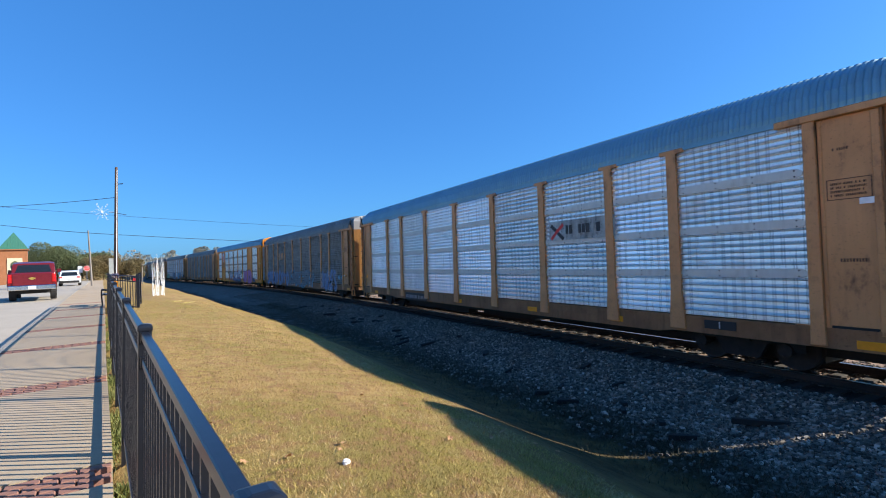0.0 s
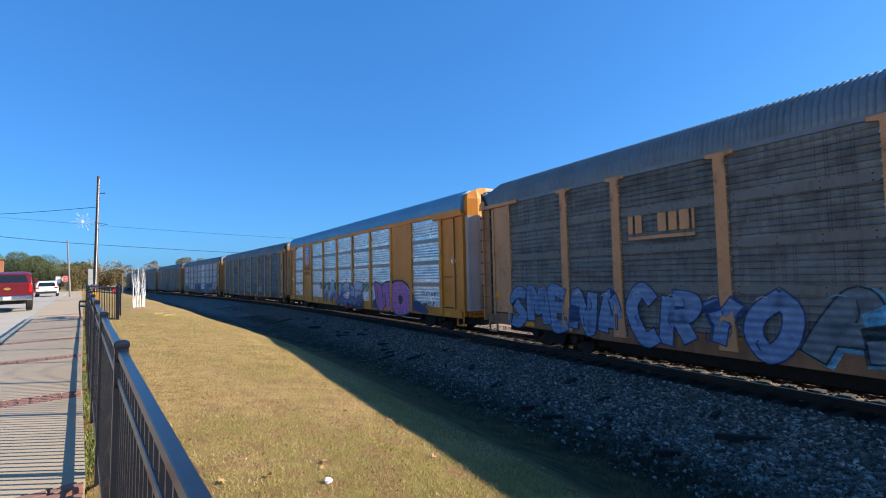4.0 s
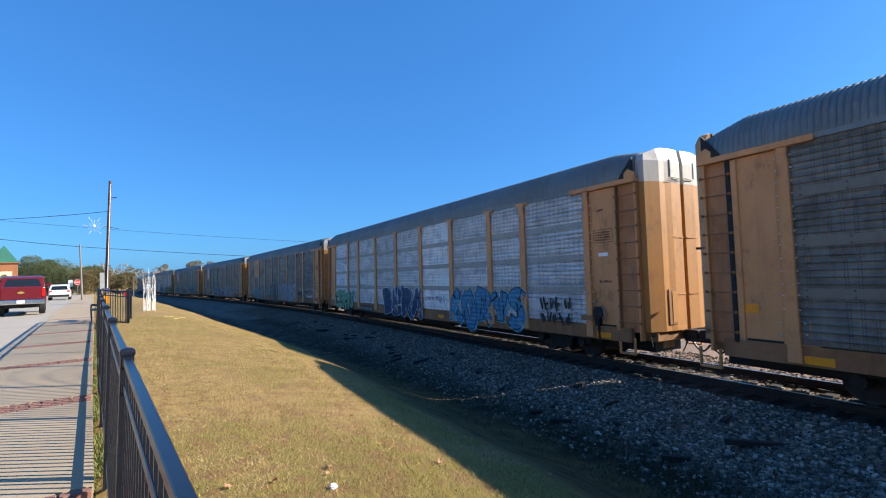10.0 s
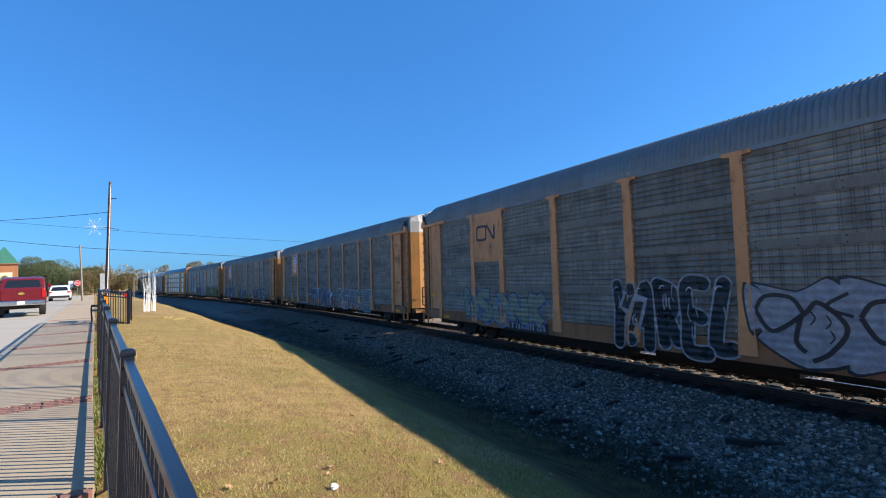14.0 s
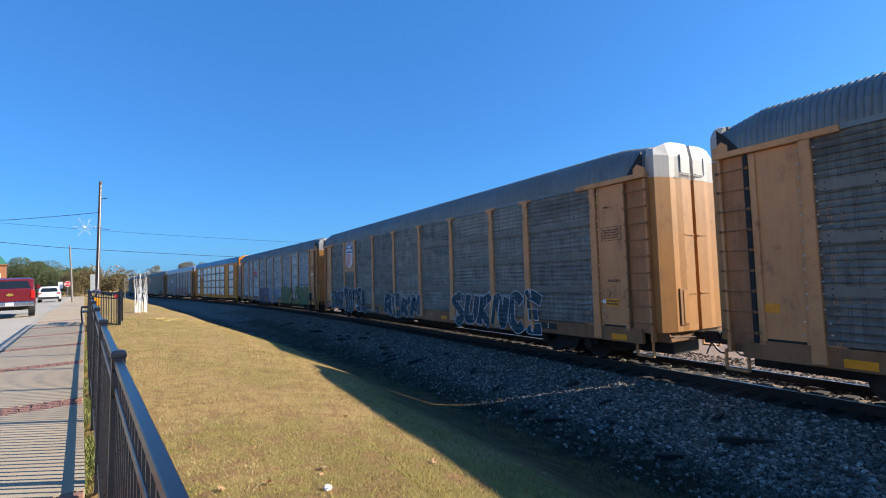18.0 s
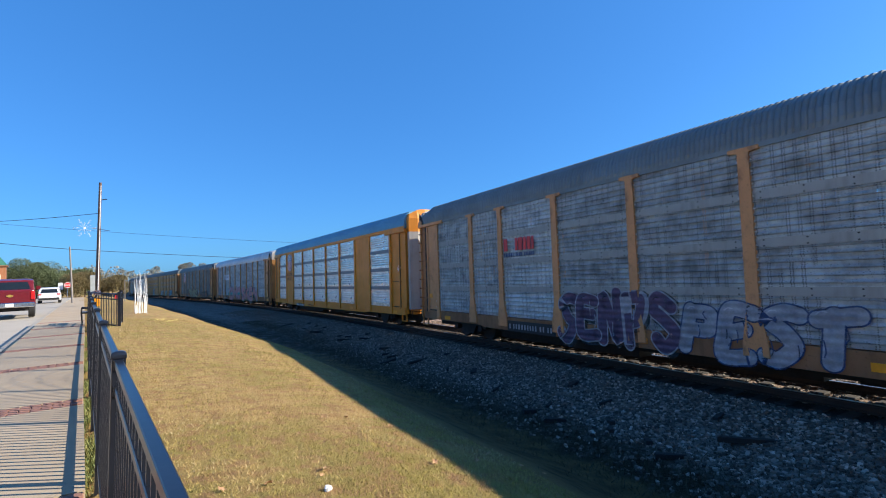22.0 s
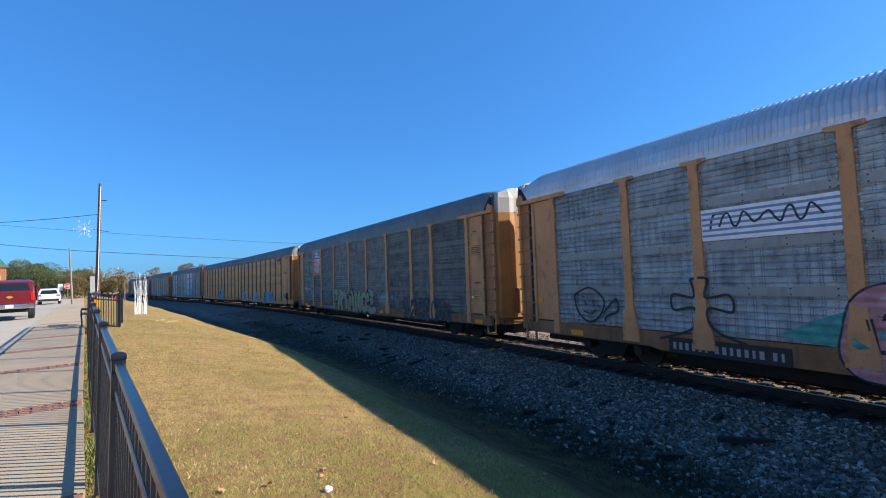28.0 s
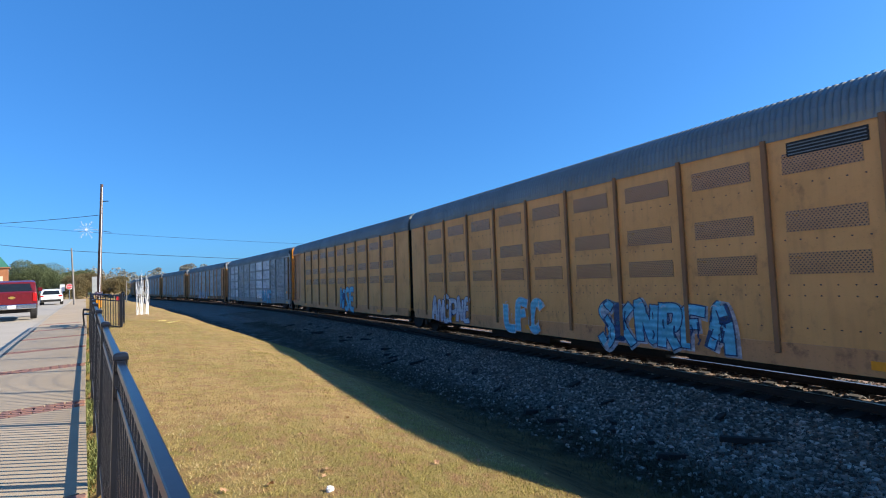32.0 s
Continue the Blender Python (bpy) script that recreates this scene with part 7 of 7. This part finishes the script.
def utility_pole(base, top, r, label, mat):
    t = thing("utility_pole", label, "utility pole", Matrix.Translation(base))
    bm = bmesh.new()
    rod(bm, (0, 0, -0.3), Vector(top) - Vector(base), r, 12, r * 0.62)
    part("shaft", bm, mat, t)
    return t


main_pole = utility_pole((-5.68, 44.3, 1.2), (-5.33, 43.53, 10.65), 0.15, "tall weathered wooden utility pole with conduit", POLE_WOOD)
bm = bmesh.new()
rod(bm, (0.09, -0.22, 0.5), (0.40, -0.92, 9.2), 0.022, 8)
part("conduit", bm, WHITE, main_pole, "pale metal conduit")
bm = bmesh.new()
box(bm, -0.34, -0.05, -0.3, -0.12, 1.1, 2.5)
part("meter_box", bm, plain("grey_box", (0.35, 0.37, 0.36), 0.6), main_pole, "grey electric box")
bm = bmesh.new()
box(bm, -0.2, 0.22, -0.26, -0.17, -0.1, 0.75)
part("guard_plate", bm, STRIPE, main_pole, "yellow guard plate")
bm = bmesh.new()
box(bm, -0.12, 0.3, -0.42, -0.28, 1.0, 1.35)
part("meter", bm, CHROME, main_pole)
bm = bmesh.new()
rod(bm, (0.25, -0.6, 8.15), (0.75, -0.7, 8.2), 0.035, 6)
part("bracket", bm, IRON, main_pole)
far_pole = utility_pole((-9.06, 56.4, 1.2), (-9.26, 56.2, 6.75), 0.095, "grey wooden pole behind the stop sign", POLE_GREY)


def wire(name, a, b, sag, r, label):
    """One hanging wire as a single thin tube."""
    bm = bmesh.new()
    a, b = Vector(a), Vector(b)
    side = Vector((b.y - a.y, a.x - b.x, 0)).normalized() * r
    rings = []
    for i in range(17):
        f = i / 16
        p = a.lerp(b, f) - Vector((0, 0, sag * 4 * f * (1 - f)))
        rings.append([bm.verts.new(p + q) for q in (side, Vector((0, 0, r)), -side, Vector((0, 0, -r)))])
    for p, q in zip(rings, rings[1:]):
        for i in range(4):
            bm.faces.new((p[i], p[(i + 1) % 4], q[(i + 1) % 4], q[i]))
    return tagged(part(name, bm, WIRE), label, "wire", "overhead wires")


wire("overhead_wire", (-38.0, 80.0, 12.6), (-9.2, 56.2, 6.5), 0.5, 0.022, "thin black overhead wire")
wire("overhead_wire", (-9.2, 56.2, 6.5), (30.0, 66.0, 4.8), 0.25, 0.022, "thin black overhead wire")
wire("overhead_wire", (-30.0, 66.0, 9.9), (-5.45, 43.8, 8.35), 0.5, 0.02, "thin black overhead wire")
wire("overhead_wire", (-30.0, 90.0, 13.2), (34.0, 74.0, 7.6), 0.5, 0.018, "thin black overhead wire")


def snowflake(x, y, z, r):
    t = thing("snowflake_decoration", "white wire snowflake decoration hung on the pole", "decoration", pose(x, y, z))
    for i in range(12):
        a = i * math.pi / 6
        l = r if i % 2 == 0 else r * 0.62
        bm = bmesh.new()
        rod(bm, (0, 0, 0), (l * math.cos(a), 0, l * math.sin(a)), 0.006, 4)
        for f in (0.55, 0.8):
            for s in (-0.5, 0.5):
                rod(bm, (f * l * math.cos(a), 0, f * l * math.sin(a)), (f * l * math.cos(a) + 0.2 * l * math.cos(a + s), 0, f * l * math.sin(a) + 0.2 * l * math.sin(a + s)), 0.005, 4)
        part("arm", bm, SOFT_WHITE, t)
    bm = bmesh.new()
    lathe(bm, [(0.07, -0.02), (0.07, 0.02)], Matrix.Rotation(math.pi / 2, 4, "X"), 12)
    part("hub", bm, WHITE, t)
    bm = bmesh.new()
    rod(bm, (r * 0.6, 0.0, 0), (1.1, 2.9, 0.1), 0.02, 5)
    part("bracket_arm", bm, IRON, t)


snowflake(-5.87, 40.63, 6.9, 0.68)


def stop_sign(x, y, z):
    t = thing("stop_sign", "red octagonal stop sign on a thin post", "road sign", pose(x, y, z, 0, 0, 8))
    bm = bmesh.new()
    box(bm, -0.03, 0.03, -0.02, 0.02, 0, 2.7)
    part("sign_post", bm, CHROME, t)
    bm = bmesh.new()
    prism(bm, [(0.41 * math.cos(radians(22.5 + 45 * i)), 2.35 + 0.41 * math.sin(radians(22.5 + 45 * i))) for i in range(8)], "y", -0.035, -0.02)
    face = part("sign_face", bm, WHITE, t)
    bm = bmesh.new()
    prism(bm, [(0.37 * math.cos(radians(22.5 + 45 * i)), 2.35 + 0.37 * math.sin(radians(22.5 + 45 * i))) for i in range(8)], "y", -0.042, -0.036)
    part("red_field", bm, RED, face)
    words(face, "STOP", 0, 2.25, 0.27, WHITE, -0.046)
    s = thing("street_sign", "pale rectangular road sign on a post", "road sign", pose(x - 0.85, y + 0.3, z, 0, 0, 8))
    bm = bmesh.new()
    box(bm, -0.03, 0.03, -0.02, 0.02, 0, 2.75)
    part("sign_post", bm, CHROME, s)
    bm = bmesh.new()
    box(bm, -0.28, 0.28, -0.035, -0.021, 1.75, 2.7)
    part("sign_face", bm, SOFT_WHITE, s)


stop_sign(-14.45, 86.2, 1.05)


def bench(x, y, z, turn):
    t = thing("bench", "narrow black metal slatted bench against the fence", "bench", pose(x, y, z, 0, 0, turn))
    for s in (-0.6, 0.6):
        bm = bmesh.new()
        pts = [(0.03, 0), (0.0, 0.42), (0.01, 0.60), (0.19, 0.58)]
        for a, b in zip(pts, pts[1:]):
            rod(bm, (a[0], s, a[1]), (b[0], s, b[1]), 0.025, 6)
        for a, b in (((0.24, 0), (0.22, 0.42)), ((0.22, 0.42), (0.29, 0.84)), ((0.0, 0.42), (0.22, 0.42))):
            rod(bm, (a[0], s, a[1]), (b[0], s, b[1]), 0.025, 6)
        part("end_frame", bm, FENCE_PAINT, t)
    for i in range(5):
        bm = bmesh.new()
        box(bm, 0.02 + i * 0.044, 0.05 + i * 0.044, -0.6, 0.6, 0.425, 0.445)
        part("seat_slat", bm, FENCE_PAINT, t)
    for i in range(4):
        bm = bmesh.new()
        box(bm, 0.235 + i * 0.017, 0.25 + i * 0.017, -0.6, 0.6, 0.50 + i * 0.1, 0.56 + i * 0.1)
        part("back_slat", bm, FENCE_PAINT, t)


bench(-3.40, 22.8, float(street_z(22.8)), 8)


def white_branches():
    t = thing("branch_display", "bundle of white-painted bare branches standing on the lawn", "decoration", pose(-1.8, 28.2, 1.30))
    rng = random.Random(21)
    for i in range(15):
        bm = bmesh.new()
        x, y = rng.uniform(-0.26, 0.26), rng.uniform(-0.35, 0.35)
        h = rng.uniform(1.4, 1.95)
        last, r = Vector((x, y, -0.1)), 0.017
        for j in range(1, 6):
            p = Vector((x + rng.uniform(-0.035, 0.035), y + rng.uniform(-0.035, 0.035), h * j / 5))
            rod(bm, last, p, r, 5, r * 0.8)
            if j > 2:
                rod(bm, p, p + Vector((rng.uniform(-0.08, 0.08), rng.uniform(-0.08, 0.08), rng.uniform(0.15, 0.35))), r * 0.6, 4, r * 0.2)
            last, r = p, r * 0.8
        part("branch", bm, WHITE, t)


white_branches()
bm = bmesh.new()
rod(bm, (0, 0, -0.2), (0, 0, 2.3), 0.035, 8)
tagged(part("marker_post", bm, POLE_GREY, m=pose(-4.97, 56.5, 1.2)), "thin grey marker post by the tracks", "post")
bm = bmesh.new()
prism(bm, [(-0.22, 0.5), (0.22, 0.5), (0.2, 0.72), (-0.18, 0.78)], "y", -0.03, 0.0)
board = thing("red_board", "small red board on a stake beyond the gate", "sign", pose(-4.1, 42.0, 1.38))
part("board", bm, RED, board)
bm = bmesh.new()
box(bm, -0.03, 0.03, 0.0, 0.05, -0.2, 0.8)
part("stake", bm, POLE_GREY, board)


# ---- small things on the ground ----
def on_ground(x, y):
    z, _ = ground_z(np.array([x]), np.array([y]))
    return float(z[0])


PAPER, LEAF_BROWN = plain("white_paper", (0.8, 0.8, 0.78), 0.8), plain("dry_leaf_brown", (0.46, 0.26, 0.13), 0.8, vary=0.35)


def litter(x, y, r, seed):
    rng = random.Random(seed)
    bm = bmesh.new()
    bmesh.ops.create_icosphere(bm, subdivisions=2, radius=r)
    for v in bm.verts:
        v.co *= rng.uniform(0.7, 1.15)
        v.co.z *= 0.7
    tagged(part("crumpled_paper", bm, PAPER, m=pose(x, y, on_ground(x, y) + r * 0.5)), "crumpled white paper on the lawn", "litter")


def dry_leaf(x, y, size, seed):
    rng = random.Random(seed)
    bm = bmesh.new()
    tips = []
    for i in range(10):
        a = i * math.pi / 5
        r = size * (1.0 if i % 2 == 0 else 0.55) * rng.uniform(0.8, 1.1)
        tips.append(bm.verts.new((r * math.cos(a), r * math.sin(a), size * rng.uniform(-0.1, 0.45))))
    mid = bm.verts.new((0, 0, 0))
    for i in range(10):
        bm.faces.new((mid, tips[i], tips[(i + 1) % 10]))
    tagged(part("fallen_leaf", bm, LEAF_BROWN, m=pose(x, y, on_ground(x, y) + 0.02, rng.uniform(-20, 20), rng.uniform(-20, 20))), "curled brown leaf on the lawn", "leaf", "fallen leaves")


TAPE = plain("pale_yellow_tape", (0.75, 0.62, 0.22), 0.6)


def ribbon(x, y, seed):
    """A crumpled strip of yellow tape lying on the grass."""
    rng = random.Random(seed)
    bm = bmesh.new()
    pts = [Vector((0.05 * i + rng.uniform(-0.03, 0.03), rng.uniform(-0.06, 0.06), 0.02 + rng.uniform(0, 0.05))) for i in range(5)]
    for a, b in zip(pts, pts[1:]):
        rod(bm, a, b, 0.011, 5)
    tagged(part("tape_scrap", bm, TAPE, m=pose(x, y, on_ground(x, y), 0, 0, rng.uniform(0, 180))), "crumpled strip of yellow tape on the lawn", "litter", "scraps of tape on the lawn")


for i, (x, y) in enumerate(((-0.70, 23.0), (-0.55, 21.4), (-0.95, 22.4), (-0.35, 22.3))):
    ribbon(x, y, 300 + i)
litter(0.96, 3.74, 0.033, 1)
rnd = random.Random(77)
for i, (x, y, s) in enumerate(((1.05, 4.16, 0.05), (0.57, 3.99, 0.048), (0.05, 5.1, 0.03), (-0.5, 12.8, 0.06), (0.9, 6.2, 0.035), (0.3, 6.8, 0.03))):
    dry_leaf(x, y, s, i)
for i in range(90):
    y = 4 + 22 * rnd.random() ** 1.5
    dry_leaf(fence_x(y) + 0.3 + rnd.random() * 3.6, y, rnd.uniform(0.018, 0.04), 100 + i)

DEBRIS = painted("charred_timber", (0.02, 0.018, 0.016), 0.9, 0.4)


def old_timber(s, u, length, width, turn, seed):
    rng = random.Random(seed)
    bm = bmesh.new()
    w = width / 2
    out = [(-length / 2, -w), (-length * 0.1, -w * 1.1), (length / 2, -w * 0.5), (length * 0.46, w * 0.7), (0, w), (-length * 0.48, w * 0.6)]
    prism(bm, [(a, b + rng.uniform(-0.3, 0.3) * w) for a, b in out], "z", -0.03, 0.06)
    p, _ = track(s, u)
    z = on_ground(p.x, p.y)
    m = Matrix.Translation((p.x, p.y, z + 0.02)) @ Matrix.Rotation(radians(turn), 4, "Z") @ Matrix.Rotation(radians(rng.uniform(-8, 8)), 4, "Y")
    tagged(part("timber_scrap", bm, DEBRIS, m=m, bevel=0.008), "broken dark scrap of old tie timber", "debris", "scraps along the track bed")


for i, (s, u, l, w, a) in enumerate(((4.6, 3.4, 1.3, 0.12, -35), (6.9, 4.3, 0.35, 0.10, 60), (6.6, 4.6, 0.3, 0.1, 50), (9.2, 3.0, 0.4, 0.14, 10), (8.5, 4.9, 0.5, 0.12, -10), (12.5, 3.8, 0.4, 0.16, 40),
                                     (15.5, 4.2, 0.9, 0.14, 20), (16.5, 4.9, 0.7, 0.16, 10), (19, 3.9, 0.9, 0.16, 35), (23, 4.3, 0.8, 0.16, 15), (28, 4.2, 0.9, 0.18, 25), (5.6, 2.8, 0.35, 0.12, 5), (7.7, 3.5, 0.35, 0.1, -5), (34, 4.4, 1.0, 0.2, 20))):
    old_timber(s, u, l, w, a, i)
rnd = random.Random(41)
for i in range(18):
    old_timber(4 + 30 * rnd.random(), rnd.uniform(2.4, 5.2), rnd.uniform(0.2, 0.55), rnd.uniform(0.05, 0.12), rnd.uniform(-50, 70), 60 + i)


def blades(name, x, y, height, lean, width, material, label, category, seed):
    """A thin two-sided blade at each place."""
    rng = np.random.default_rng(seed)
    n = len(x)
    z, _ = ground_z(x, y)
    a = rng.uniform(0, 6.28, n)
    h = height * rng.uniform(0.5, 1.3, n)
    w = width * rng.uniform(0.6, 1.3, n)
    lx, ly = rng.normal(0, lean, n) * h, rng.normal(0, lean, n) * h
    p0 = np.stack([x - np.cos(a) * w, y - np.sin(a) * w, z - 0.005], 1)
    p1 = np.stack([x + np.cos(a) * w, y + np.sin(a) * w, z - 0.005], 1)
    p2 = np.stack([x + lx, y + ly, z + h], 1)
    verts = np.stack([p0, p1, p2], 1).reshape(-1, 3)
    me = quads(name, verts.tolist(), np.arange(3 * n).reshape(-1, 3).tolist())
    me.materials.append(material)
    return tagged(new(name, me), label, category, kind="stuff")


def lawn():
    rng = np.random.default_rng(5)
    n = 170000
    d = 2.6 + 22 * rng.random(n) ** 2.2
    y = d
    x = np.array(fence_x(y)) + 0.12 + (5.6 + 0.03 * y) * rng.random(n)
    u = from_track(x, y)
    keep = u > 8.4
    x, y = x[keep], y[keep]
    blade = Nodes("grass_blade")
    own = blade.tree.nodes.new("ShaderNodeNewGeometry").outputs["Random Per Island"]
    patch = blade.noise(blade.world_place(), 0.9, 4)
    dry = blade.ramp(own, [(0.0, (0.205, 0.122, 0.0456)), (0.35, (0.441, 0.296, 0.118)), (0.8, (0.578, 0.426, 0.198)), (1.0, (0.684, 0.562, 0.342))])
    live = blade.ramp(own, [(0.0, (0.155, 0.125, 0.035)), (0.6, (0.375, 0.305, 0.085)), (1.0, (0.532, 0.418, 0.144))])
    mat = blade.done(blade.mix(blade.grey(patch, 0.42, 0.56), dry, live), 0.8, 0.0, 0.15)
    blades("lawn_grass", x, y, 0.025, 0.8, 0.0028, mat, "short dry yellow-green lawn grass", "grass", 6)
    # weeds along the fence foot and the gravel's edge
    weed = leaf_material("weed_leaf", (0.0456, 0.0836, 0.0152), (0.213, 0.205, 0.0608))
    n = 11000
    y = 2.5 + 16 * rng.random(n) ** 1.3
    x = np.array(fence_x(y)) - 0.16 + rng.normal(0, 0.045, n)
    keep = np.array([noise.noise((0, float(v) * 0.9, 3)) > -0.15 for v in y])
    blades("weeds", x[keep], y[keep], 0.115, 0.6, 0.011, weed, "green weeds and dry leaves at the fence foot", "weeds", 8)
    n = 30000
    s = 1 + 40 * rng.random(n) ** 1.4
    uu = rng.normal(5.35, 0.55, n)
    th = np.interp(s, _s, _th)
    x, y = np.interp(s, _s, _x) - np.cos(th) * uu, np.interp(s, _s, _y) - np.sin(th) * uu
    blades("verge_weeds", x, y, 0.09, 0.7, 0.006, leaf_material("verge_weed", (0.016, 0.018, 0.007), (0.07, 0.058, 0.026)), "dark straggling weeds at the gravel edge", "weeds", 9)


lawn()


motions()
